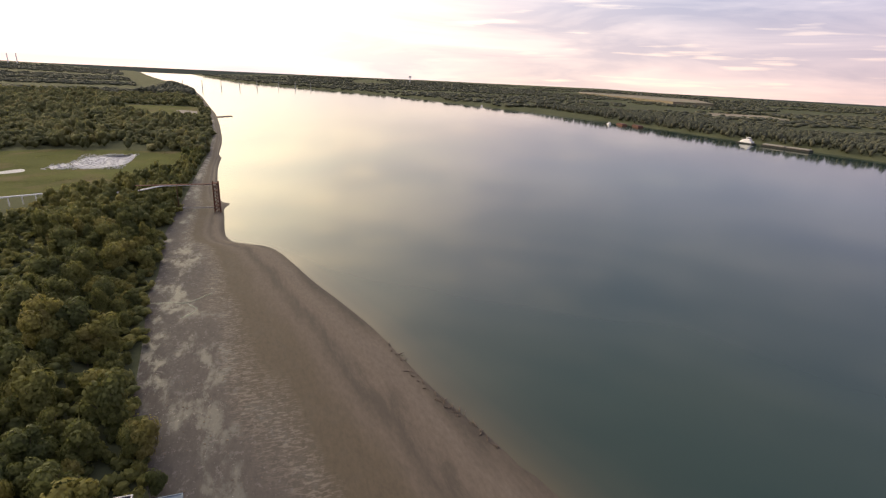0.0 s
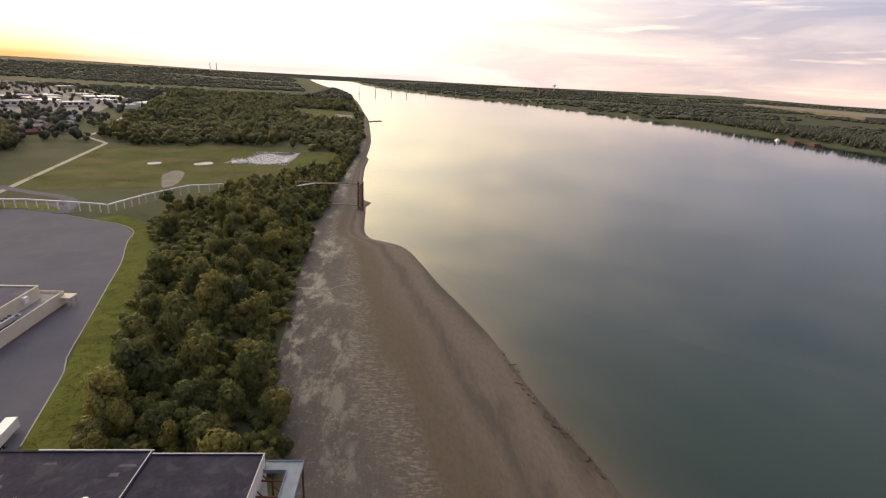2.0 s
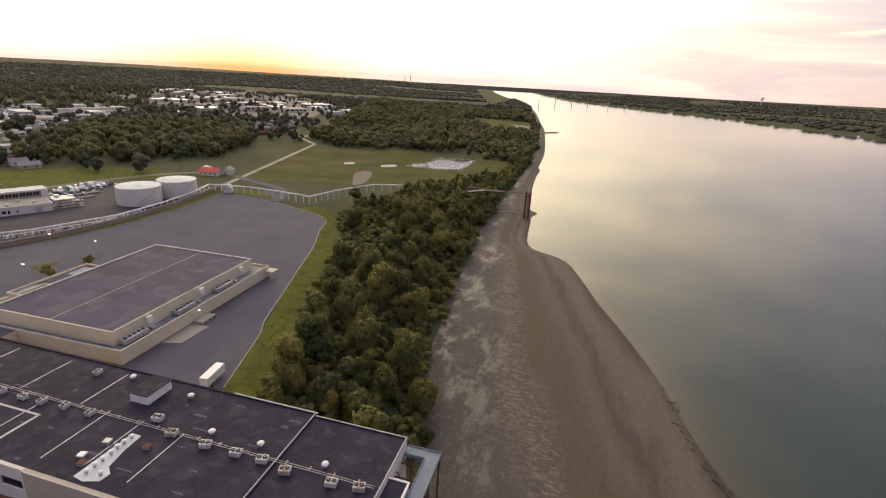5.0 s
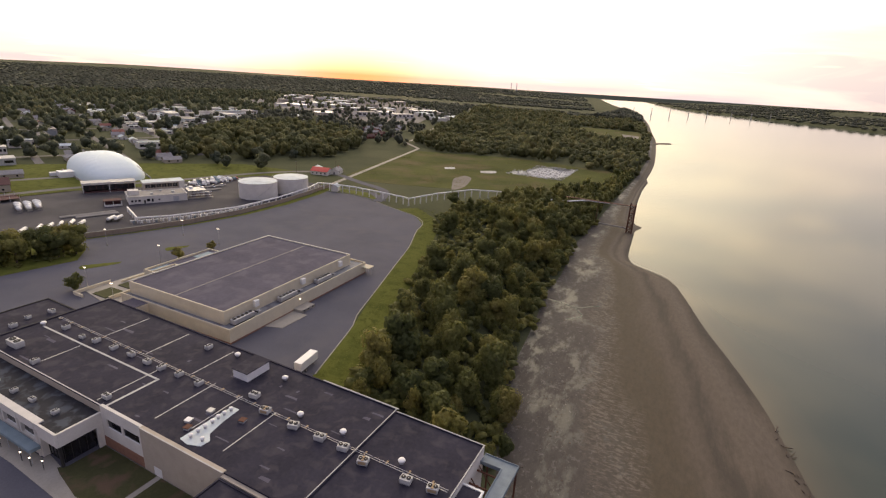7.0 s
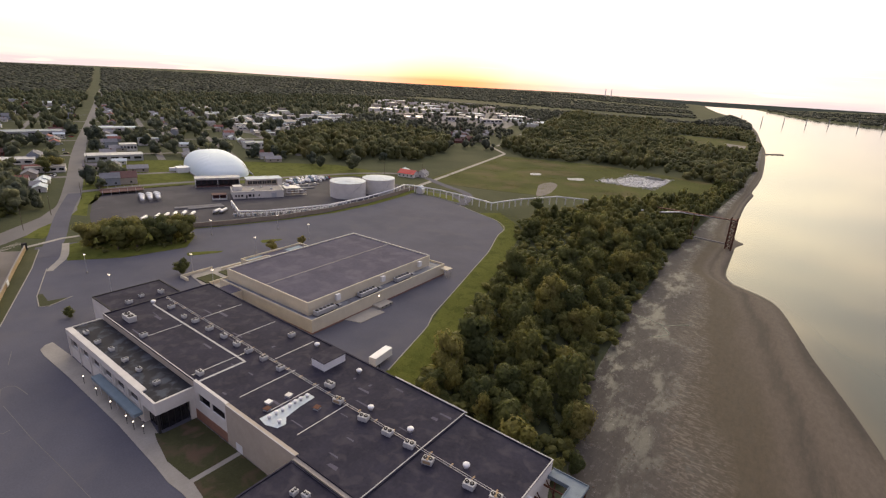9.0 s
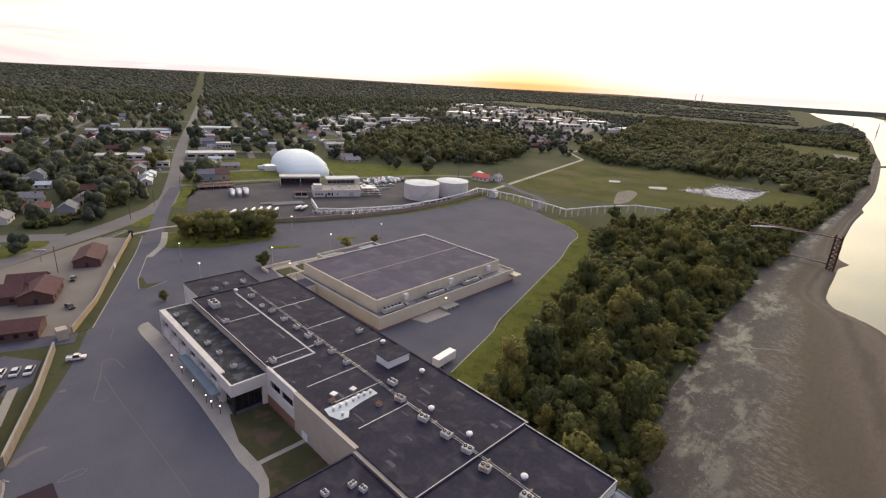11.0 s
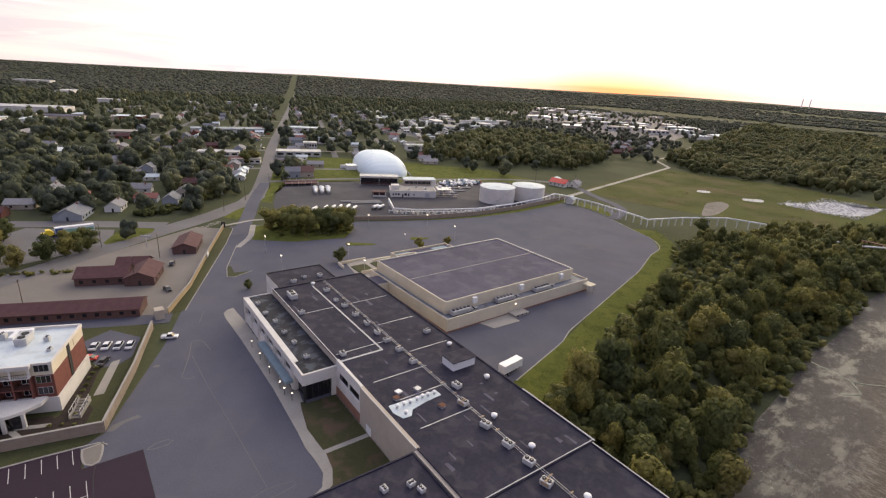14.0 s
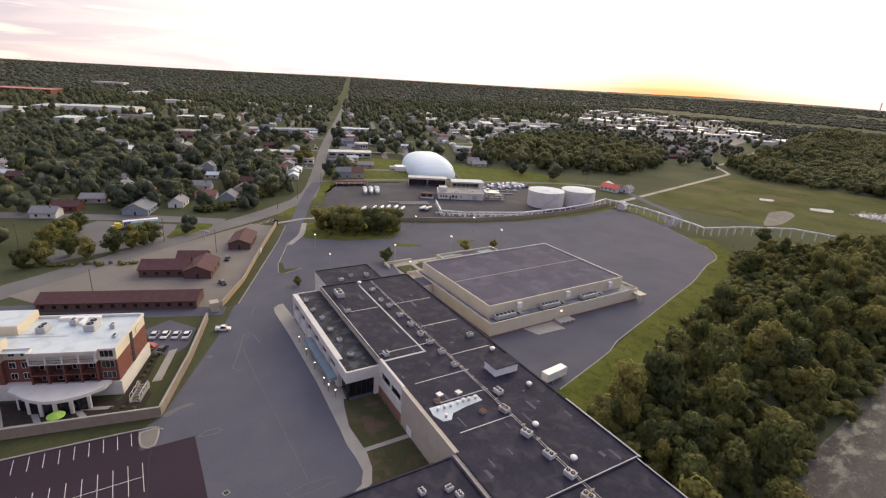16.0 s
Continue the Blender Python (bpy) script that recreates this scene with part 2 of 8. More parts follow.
def water_material():
    mat = bpy.data.materials.new("river_water")
    mat.use_nodes = True
    nt = mat.node_tree
    N, L = nt.nodes.new, nt.links.new
    b = nt.nodes["Principled BSDF"]
    geo = N("ShaderNodeNewGeometry")
    big = N("ShaderNodeTexNoise")
    big.inputs["Scale"].default_value, big.inputs["Detail"].default_value = 0.008, 3
    L(geo.outputs["Position"], big.inputs["Vector"])
    r = N("ShaderNodeValToRGB")
    r.color_ramp.elements[0].color, r.color_ramp.elements[1].color = (0.016, 0.037, 0.033, 1), (0.027, 0.047, 0.036, 1)
    r.color_ramp.elements[0].position, r.color_ramp.elements[1].position = 0.35, 0.65
    L(big.outputs[0], r.inputs[0])
    # silt shows through the shallows along the bank
    at = N("ShaderNodeAttribute")
    at.attribute_name = "shallow"
    mx = N("ShaderNodeMix")
    mx.data_type = "RGBA"
    L(at.outputs["Fac"], mx.inputs[0])
    L(r.outputs[0], mx.inputs[6])
    mx.inputs[7].default_value = (0.085, 0.075, 0.048, 1)
    L(mx.outputs[2], b.inputs["Base Color"])
    b.inputs["Roughness"].default_value = 0.08
    b.inputs["IOR"].default_value = 1.33
    b.inputs["Specular IOR Level"].default_value = 0.42
    mp = N("ShaderNodeMapping")
    mp.inputs["Scale"].default_value = (0.35, 0.12, 0.3)
    L(geo.outputs["Position"], mp.inputs[0])
    wave = N("ShaderNodeTexNoise")
    wave.inputs["Scale"].default_value, wave.inputs["Detail"].default_value = 1.0, 3
    L(mp.outputs[0], wave.inputs["Vector"])
    bp = N("ShaderNodeBump")
    bp.inputs["Strength"].default_value, bp.inputs["Distance"].default_value = 0.045, 0.25
    L(wave.outputs[0], bp.inputs["Height"])
    L(bp.outputs[0], b.inputs["Normal"])
    return mat


M["water"] = water_material()


def mud_material():
    """Dried and wet river mud in bands along the shore, with pale crusts and wet shining patches."""
    mat = bpy.data.materials.new("river_mud")
    mat.use_nodes = True
    nt = mat.node_tree
    N, L = nt.nodes.new, nt.links.new
    b = nt.nodes["Principled BSDF"]
    geo = N("ShaderNodeNewGeometry")
    at = N("ShaderNodeAttribute")
    at.attribute_name = "across"

    def nz(sx, sy, detail, rough=0.6, dist=0.0):
        mp = N("ShaderNodeMapping")
        mp.inputs["Scale"].default_value = (sx, sy, 0.1)
        L(geo.outputs["Position"], mp.inputs[0])
        n = N("ShaderNodeTexNoise")
        n.inputs["Scale"].default_value, n.inputs["Detail"].default_value = 1.0, detail
        n.inputs["Roughness"].default_value, n.inputs["Distortion"].default_value = rough, dist
        L(mp.outputs[0], n.inputs["Vector"])
        return n.outputs[0]

    def m(op, a, c, d=None, clamp=False):
        n = N("ShaderNodeMath")
        n.operation, n.use_clamp = op, clamp
        for i, v in enumerate((a, c, d)):
            if v is None:
                continue
            if isinstance(v, (int, float)):
                n.inputs[i].default_value = v
            else:
                L(v, n.inputs[i])
        return n.outputs[0]

    def ramp(fac, stops):
        n = N("ShaderNodeValToRGB")
        els = n.color_ramp.elements
        while len(els) < len(stops):
            els.new(0.5)
        for e, (p, c) in zip(els, stops):
            e.position, e.color = p, (*c, 1)
        L(fac, n.inputs[0])
        return n.outputs[0]

    def mix(fac, a, c):
        n = N("ShaderNodeMix")
        n.data_type = "RGBA"
        L(fac, n.inputs[0])
        for sock, v in ((n.inputs[6], a), (n.inputs[7], c)):
            if isinstance(v, tuple):
                sock.default_value = (*v, 1)
            else:
                L(v, sock)
        return n.outputs[2]

    where = m("ADD", at.outputs["Fac"], m("MULTIPLY", m("SUBTRACT", nz(0.05, 0.012, 4), 0.5), 0.32))
    band = ramp(where, [(0.0, (0.052, 0.043, 0.036)), (0.10, (0.066, 0.057, 0.049)), (0.26, (0.068, 0.057, 0.048)), (0.36, (0.074, 0.060, 0.045)), (0.46, (0.070, 0.053, 0.032)),
                        (0.58, (0.074, 0.056, 0.035)), (0.66, (0.094, 0.073, 0.053)), (0.73, (0.066, 0.051, 0.037)), (0.80, (0.100, 0.078, 0.058)), (0.90, (0.108, 0.085, 0.064)), (0.955, (0.080, 0.063, 0.046)), (1.0, (0.050, 0.040, 0.030))])
    fine = ramp(nz(0.9, 0.35, 5, 0.7), [(0.3, (0.80, 0.80, 0.80)), (0.7, (1.15, 1.15, 1.15))])
    mult = N("ShaderNodeMix")
    mult.data_type, mult.blend_type = "RGBA", "MULTIPLY"
    mult.inputs[0].default_value = 1.0
    L(band, mult.inputs[6])
    L(fine, mult.inputs[7])
    inner = ramp(where, [(0.02, (1, 1, 1)), (0.30, (0.85, 0.85, 0.85)), (0.40, (0.12, 0.12, 0.12)), (0.60, (0.05, 0.05, 0.05)), (0.7, (0, 0, 0))])
    crust = ramp(nz(0.55, 0.40, 8, 0.75, 0.15), [(0.56, (0, 0, 0)), (0.61, (1, 1, 1))])
    wet = ramp(nz(0.12, 0.055, 12, 0.74, 0.1), [(0.51, (0, 0, 0)), (0.58, (1, 1, 1))])
    kc = m("MULTIPLY", m("MULTIPLY", crust, inner), 0.55)
    col = mix(kc, mult.outputs[2], (0.140, 0.131, 0.116))
    kw = m("MULTIPLY", wet, inner)
    col = mix(m("MULTIPLY", kw, 0.8), col, (0.060, 0.060, 0.052))
    # thin white flecks of dried scum
    fleck = ramp(nz(1.5, 0.7, 6, 0.8), [(0.63, (0, 0, 0)), (0.67, (1, 1, 1))])
    col = mix(m("MULTIPLY", m("MULTIPLY", fleck, inner), 0.6), col, (0.30, 0.28, 0.25))
    # dark torn streak running along the waterline
    edge = ramp(where, [(0.70, (0, 0, 0)), (0.74, (1, 1, 1)), (0.77, (1, 1, 1)), (0.82, (0, 0, 0))])
    torn = ramp(nz(0.30, 0.05, 8, 0.7, 0.4), [(0.44, (0, 0, 0)), (0.56, (1, 1, 1))])
    col = mix(m("MULTIPLY", m("MULTIPLY", edge, torn), 0.7), col, (0.050, 0.040, 0.030))
    # cracked ripples in a long strip
    rip = ramp(nz(0.55, 1.3, 4, 0.7, 0.5), [(0.50, (0, 0, 0)), (0.58, (1, 1, 1))])
    strip = ramp(where, [(0.24, (0, 0, 0)), (0.33, (1, 1, 1)), (0.40, (1, 1, 1)), (0.48, (0, 0, 0))])
    col = mix(m("MULTIPLY", m("MULTIPLY", rip, strip), 0.65), col, (0.17, 0.142, 0.11))
    L(col, b.inputs["Base Color"])
    L(m("SUBTRACT", 0.85, m("MULTIPLY", kw, 0.38)), b.inputs["Roughness"])
    b.inputs["Specular IOR Level"].default_value = 0.4
    bp = N("ShaderNodeBump")
    bp.inputs["Strength"].default_value, bp.inputs["Distance"].default_value = 0.35, 0.3
    L(nz(0.7, 0.3, 5, 0.65), bp.inputs["Height"])
    L(bp.outputs[0], b.inputs["Normal"])
    return mat


M["mud"] = mud_material()


def leaf_material(name, patch, per_object, hues):
    """Foliage: hue by tree, shade by leaf cluster, light through the leaves."""
    mat = bpy.data.materials.new(name)
    mat.use_nodes = True
    nt = mat.node_tree
    N, L = nt.nodes.new, nt.links.new
    b = nt.nodes["Principled BSDF"]
    geo = N("ShaderNodeNewGeometry")
    big = N("ShaderNodeTexNoise")
    big.inputs["Scale"].default_value, big.inputs["Detail"].default_value = patch, 2
    L(geo.outputs["Position"], big.inputs["Vector"])
    fac = big.outputs[0]
    if per_object:
        oi = N("ShaderNodeObjectInfo")
        a = N("ShaderNodeMath")
        a.operation = "MULTIPLY_ADD"
        L(oi.outputs["Random"], a.inputs[0])
        a.inputs[1].default_value = 0.5
        s = N("ShaderNodeMath")
        s.operation = "MULTIPLY_ADD"
        L(fac, s.inputs[0])
        s.inputs[1].default_value, s.inputs[2].default_value = 0.5, 0.0
        L(s.outputs[0], a.inputs[2])
        fac = a.outputs[0]
    r = N("ShaderNodeValToRGB")
    els = r.color_ramp.elements
    while len(els) < 5:
        els.new(0.5)
    for e, (p, c) in zip(els, zip((0.22, 0.42, 0.56, 0.70, 0.84), hues)):
        e.position, e.color = p, (*c, 1)
    L(fac, r.inputs[0])
    hsv = N("ShaderNodeHueSaturation")
    v = N("ShaderNodeMath")
    v.operation = "MULTIPLY_ADD"
    L(geo.outputs["Random Per Island"], v.inputs[0])
    v.inputs[1].default_value, v.inputs[2].default_value = 0.24, 0.88
    L(v.outputs[0], hsv.inputs["Value"])
    L(r.outputs[0], hsv.inputs["Color"])
    fn = N("ShaderNodeTexNoise")
    fn.inputs["Scale"].default_value, fn.inputs["Detail"].default_value = patch * 14, 3
    L(geo.outputs["Position"], fn.inputs["Vector"])
    mx = N("ShaderNodeMix")
    mx.data_type, mx.blend_type = "RGBA", "MULTIPLY"
    mx.inputs[0].default_value = 1.0
    fr = N("ShaderNodeValToRGB")
    fr.color_ramp.elements[0].position, fr.color_ramp.elements[1].position = 0.32, 0.68
    fr.color_ramp.elements[0].color, fr.color_ramp.elements[1].color = (0.78, 0.78, 0.78, 1), (1.2, 1.2, 1.2, 1)
    L(fn.outputs[0], fr.inputs[0])
    L(hsv.outputs[0], mx.inputs[6])
    L(fr.outputs[0], mx.inputs[7])
    L(mx.outputs[2], b.inputs["Base Color"])
    b.inputs["Roughness"].default_value, b.inputs["Specular IOR Level"].default_value = 0.7, 0.25
    bp = N("ShaderNodeBump")
    bp.inputs["Strength"].default_value, bp.inputs["Distance"].default_value = 0.8, 0.5
    L(fn.outputs[0], bp.inputs["Height"])
    L(bp.outputs[0], b.inputs["Normal"])
    tr = N("ShaderNodeBsdfTranslucent")
    L(mx.outputs[2], tr.inputs[0])
    ms = N("ShaderNodeMixShader")
    ms.inputs[0].default_value = 0.48
    L(b.outputs[0], ms.inputs[1])
    L(tr.outputs[0], ms.inputs[2])
    L(ms.outputs[0], nt.nodes["Material Output"].inputs[0])
    return mat


NEAR_HUES = ((0.082, 0.098, 0.036), (0.130, 0.140, 0.046), (0.180, 0.180, 0.054), (0.238, 0.216, 0.062), (0.208, 0.180, 0.066))
# far leaves greyed and blued, town leaves less so: distance haze put in colour
FAR_HAZE_HUES = ((0.092, 0.102, 0.076), (0.116, 0.126, 0.088), (0.140, 0.146, 0.098), (0.164, 0.162, 0.104), (0.168, 0.150, 0.104))
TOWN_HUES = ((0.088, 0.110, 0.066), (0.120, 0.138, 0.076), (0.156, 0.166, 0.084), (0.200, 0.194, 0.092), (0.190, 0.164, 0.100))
M["leaf"] = leaf_material("leaf", 0.10, True, NEAR_HUES)
M["leaf_mass"] = leaf_material("leaf_mass", 0.09, False, NEAR_HUES)
M["leaf_far_haze"] = leaf_material("leaf_far_haze", 0.05, False, FAR_HAZE_HUES)
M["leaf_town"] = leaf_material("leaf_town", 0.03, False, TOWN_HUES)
M["leaf_street"] = leaf_material("leaf_street", 0.06, False, ((0.068, 0.088, 0.066), (0.102, 0.120, 0.080), (0.144, 0.158, 0.090), (0.215, 0.218, 0.100), (0.186, 0.164, 0.112)))
M["red_shed"] = material("red_shed", (0.34, 0.13, 0.10), (0.46, 0.20, 0.15), 0.1, 0.8)
M["ledge"] = material("ledge", (0.14, 0.15, 0.175), (0.23, 0.24, 0.27), 0.25, 0.7, 0.05, stain=(0.09, 0.085, 0.10), stain_amount=0.7, stain_scale=0.3)
M["ponded"] = material("ponded", (0.012, 0.012, 0.017), (0.026, 0.027, 0.036), 0.3, 0.75, 0.05, spec=0.2, stain=(0.085, 0.098, 0.125), stain_amount=0.6, stain_scale=0.35)
M["tin"] = material("tin", (0.34, 0.34, 0.34), (0.48, 0.47, 0.46), 0.6, 0.6, 0.03, spec=0.4)
WOOD_HUES = ((0.094, 0.108, 0.048), (0.130, 0.138, 0.056), (0.170, 0.170, 0.064), (0.212, 0.192, 0.072), (0.205, 0.166, 0.076))
M["leaf_wood"] = leaf_material("leaf_wood", 0.045, False, WOOD_HUES)
M["fabric"] = material("fabric", (0.64, 0.755, 0.775), (0.76, 0.83, 0.84), 0.05, 0.6, 0.0)
M["grass_tuft"] = material("grass_tuft", (0.062, 0.076, 0.015), (0.150, 0.155, 0.036), 0.15, 0.95, island=0.6, spec=0.05, translucent=0.3)
M["unit_metal"] = material("unit_metal", (0.36, 0.36, 0.35), (0.58, 0.57, 0.55), 0.9, 0.55, 0.05, spec=0.4)

# ---------------------------------------------------------------- building helpers


def to_mesh(name, bm, mat):
    me = bpy.data.meshes.new(name)
    bm.normal_update()
    bm.to_mesh(me)
    bm.free()
    for one in (mat if isinstance(mat, (list, tuple)) else [mat]):
        me.materials.append(one)
    return me


def part(name, bm, mat, parent, label=""):
    """One mesh object under a thing or a part, in the parent's own space."""
    ob = new(name, to_mesh(name, bm, mat))
    ob.parent = parent
    return tagged(ob, label) if label else ob


def thing(name, label, category, group="", kind="", at=None):
    ob = new(name)
    ob.empty_display_size = 0.5
    if at is not None:
        ob.matrix_basis = at
    return tagged(ob, label, category, group, kind)


def solid(name, bm, mat, label, category, kind="", group=""):
    return tagged(new(name, to_mesh(name, bm, mat)), label, category, group, kind)


def box(bm, x0, x1, y0, y1, z0, z1, mi=0):
    v = [bm.verts.new(p) for p in ((x0, y0, z0), (x1, y0, z0), (x1, y1, z0), (x0, y1, z0), (x0, y0, z1), (x1, y0, z1), (x1, y1, z1), (x0, y1, z1))]
    for f in ((3, 2, 1, 0), (4, 5, 6, 7), (0, 1, 5, 4), (1, 2, 6, 5), (2, 3, 7, 6), (3, 0, 4, 7)):
        bm.faces.new([v[i] for i in f]).material_index = mi
    return bm


def boxes(*list_of):
    bm = bmesh.new()
    for b in list_of:
        box(bm, *b)
    return bm


def prism(bm, pts, z0, z1, mi=0):
    """An upright prism over a polygon given counter-clockwise."""
    lo = [bm.verts.new((x, y, z0)) for x, y in pts]
    hi = [bm.verts.new((x, y, z1)) for x, y in pts]
    bm.faces.new(hi).material_index = mi
    bm.faces.new(lo[::-1]).material_index = mi
    n = len(pts)
    for i in range(n):
        bm.faces.new((lo[i], lo[(i + 1) % n], hi[(i + 1) % n], hi[i])).material_index = mi
    return bm


def ccw(pts):
    a = sum(p[0] * q[1] - q[0] * p[1] for p, q in zip(pts, pts[1:] + pts[:1]))
    return pts if a > 0 else pts[::-1]


def slab(pts, z0, z1):
    bm = prism(bmesh.new(), ccw(list(pts)), z0, z1)
    bmesh.ops.triangulate(bm, faces=[f for f in bm.faces if len(f.verts) > 4])
    return bm


def tube(bm, a, b, r, n=8, r2=None, cap=True):
    a, b = Vector(a), Vector(b)
    d = (b - a).normalized()
    s = d.orthogonal().normalized()
    u = d.cross(s)
    rings = []
    for p, q in ((a, r), (b, r if r2 is None else r2)):
        rings.append([bm.verts.new(p + (s * math.cos(i * math.tau / n) + u * math.sin(i * math.tau / n)) * q) for i in range(n)])
    for i in range(n):
        bm.faces.new((rings[0][i], rings[0][(i + 1) % n], rings[1][(i + 1) % n], rings[1][i]))
    if cap:
        bm.faces.new(rings[0][::-1])
        bm.faces.new(rings[1])
    return bm


def ribbon(pts, width, z0, z1):
    """A strip with thickness along a line of points; width a number or one for each point."""
    ws = width if isinstance(width, (list, tuple)) else [width] * len(pts)
    left, right = [], []
    for i, p in enumerate(pts):
        a, b = Vector(pts[max(0, i - 1)]), Vector(pts[min(len(pts) - 1, i + 1)])
        d = (b - a).normalized()
        n = Vector((-d.y, d.x)) * ws[i] / 2
        left.append((p[0] + n.x, p[1] + n.y))
        right.append((p[0] - n.x, p[1] - n.y))
    bm = bmesh.new()
    rows = [[bm.verts.new((*q, z)) for q, z in ((l, z1), (r, z1), (r, z0), (l, z0))] for l, r in zip(left, right)]
    for a, b in zip(rows, rows[1:]):
        for i in range(4):
            bm.faces.new((a[i], b[i], b[(i + 1) % 4], a[(i + 1) % 4]))
    bm.faces.new(rows[0])
    bm.faces.new(rows[-1][::-1])
    bmesh.ops.recalc_face_normals(bm, faces=bm.faces)
    return bm


def smooth_line(pts, step=8.0):
    """Catmull-Rom through the points."""
    out = []
    P = [Vector(p) for p in pts]
    for i in range(len(P) - 1):
        a, b, c, d = P[max(0, i - 1)], P[i], P[i + 1], P[min(len(P) - 1, i + 2)]
        n = max(1, int((c - b).length / step))
        for k in range(n):
            t = k / n
            out.append(tuple(0.5 * (2 * b + (c - a) * t + (2 * a - 5 * b + 4 * c - d) * t * t + (3 * b - a - 3 * c + d) * t ** 3)))
    return out + [tuple(P[-1])]


def mesh_from(name, verts, faces, mat):
    me = bpy.data.meshes.new(name)
    me.vertices.add(len(verts))
    me.vertices.foreach_set("co", np.asarray(verts, np.float32).ravel())
    faces = np.asarray(faces, np.int32)
    k = faces.shape[1]
    me.loops.add(faces.size)
    me.loops.foreach_set("vertex_index", faces.ravel())
    me.polygons.add(len(faces))
    me.polygons.foreach_set("loop_start", np.arange(0, faces.size, k, dtype=np.int32))
    me.update(calc_edges=True)
    me.materials.append(mat)
    return me


# ---------------------------------------------------------------- lie of the land
RIVER = -8.0
SHORE = np.array([(-5000, 160), (-600, 110), (-200, 84), (0, 70), (71.6, 61.6), (81, 58), (93.9, 55.3), (119.1, 48), (138.1, 44), (162.4, 38.9),
                  (189.6, 30.8), (211.7, 23.5), (240, 15.9), (257.1, 10.6), (266, 5.5), (271.8, -2.5), (275.6, -9.5), (284.5, -14.1), (298.6, -15.9),
                  (330.9, -17.2), (350, -17.9), (357.1, -16), (363.3, -14), (369.1, -19.7), (385.1, -22.5), (421.1, -24.9), (501.8, -27.8),
                  (564.3, -27), (574.1, -30.1), (728.2, -32.7), (1038.2, -52.5), (1225.7, -72.1), (1928.1, -154.6), (2736.1, -309), (3643.5, -530.4),
                  (5000, -800)], float)
TREES = np.array([(-5000, 40), (-200, 0), (60, -14), (85.5, -20.7), (110.8, -28.5), (131.2, -33.3), (168.8, -36.5), (207.4, -40.7), (229.8, -40.1),
                  (287.4, -45.1), (335.8, -44), (451.1, -42.3), (571.4, -39.8), (727.2, -42.7), (1036.4, -62.9), (1223.3, -83.3), (1921.1, -166.7),
                  (5000, -820)], float)
FARBANK = np.array([(-5000, 940), (456.7, 884.6), (676.2, 872.7), (1060.7, 864.4), (1507.3, 762.3), (2178.4, 586.6), (2755.1, 252), (3377.7, -66.1),
                    (5000, -420)], float)


SHORE = np.array([q for q in smooth_line([tuple(p) for p in SHORE], 4.0)])
SHORE = SHORE[np.argsort(SHORE[:, 0])]


def shore(y):
    return np.interp(y, SHORE[:, 0], SHORE[:, 1])


def treeline(y):
    return np.interp(y, TREES[:, 0], TREES[:, 1])


def farbank(y):
    return np.interp(y, FARBANK[:, 0], FARBANK[:, 1])


def ground_z(x, y):
    x, y = np.asarray(x, float), np.asarray(y, float)
    s, t, f = shore(y), treeline(y), farbank(y)
    top = t - 34.0
    z = np.zeros(np.broadcast(x, y).shape)
    k = np.clip((x - top) / (t - top), 0, 1)
    z = np.where(x > top, -5.2 * k * k * (3 - 2 * k), z)
    m = np.clip((x - t) / np.maximum(s - t, 1), 0, 1)
    z = np.where(x > t, -5.2 - 2.8 * m ** 1.3, z)
    z = np.where(x > s, RIVER - np.clip((x - s) * 0.12, 0, 4), z)
    z = np.where(x > f - 60, np.maximum(z, RIVER - 4 + np.clip((x - f + 60) * 4.0 / 60, 0, 4)), z)
    z = np.where(x > f, RIVER + np.clip((x - f) * 0.18, 0, 7), z)
    # the country rises a little towards the horizon, away from the river
    r = np.hypot(x, y)
    off = np.clip(np.maximum(s - 60 - x, x - f - 60) / 900.0, 0, 1)
    k = np.clip((r - 1900) / 3100.0, 0, 1.3)
    return z + 30 * k * k * off * off * (3 - 2 * off)


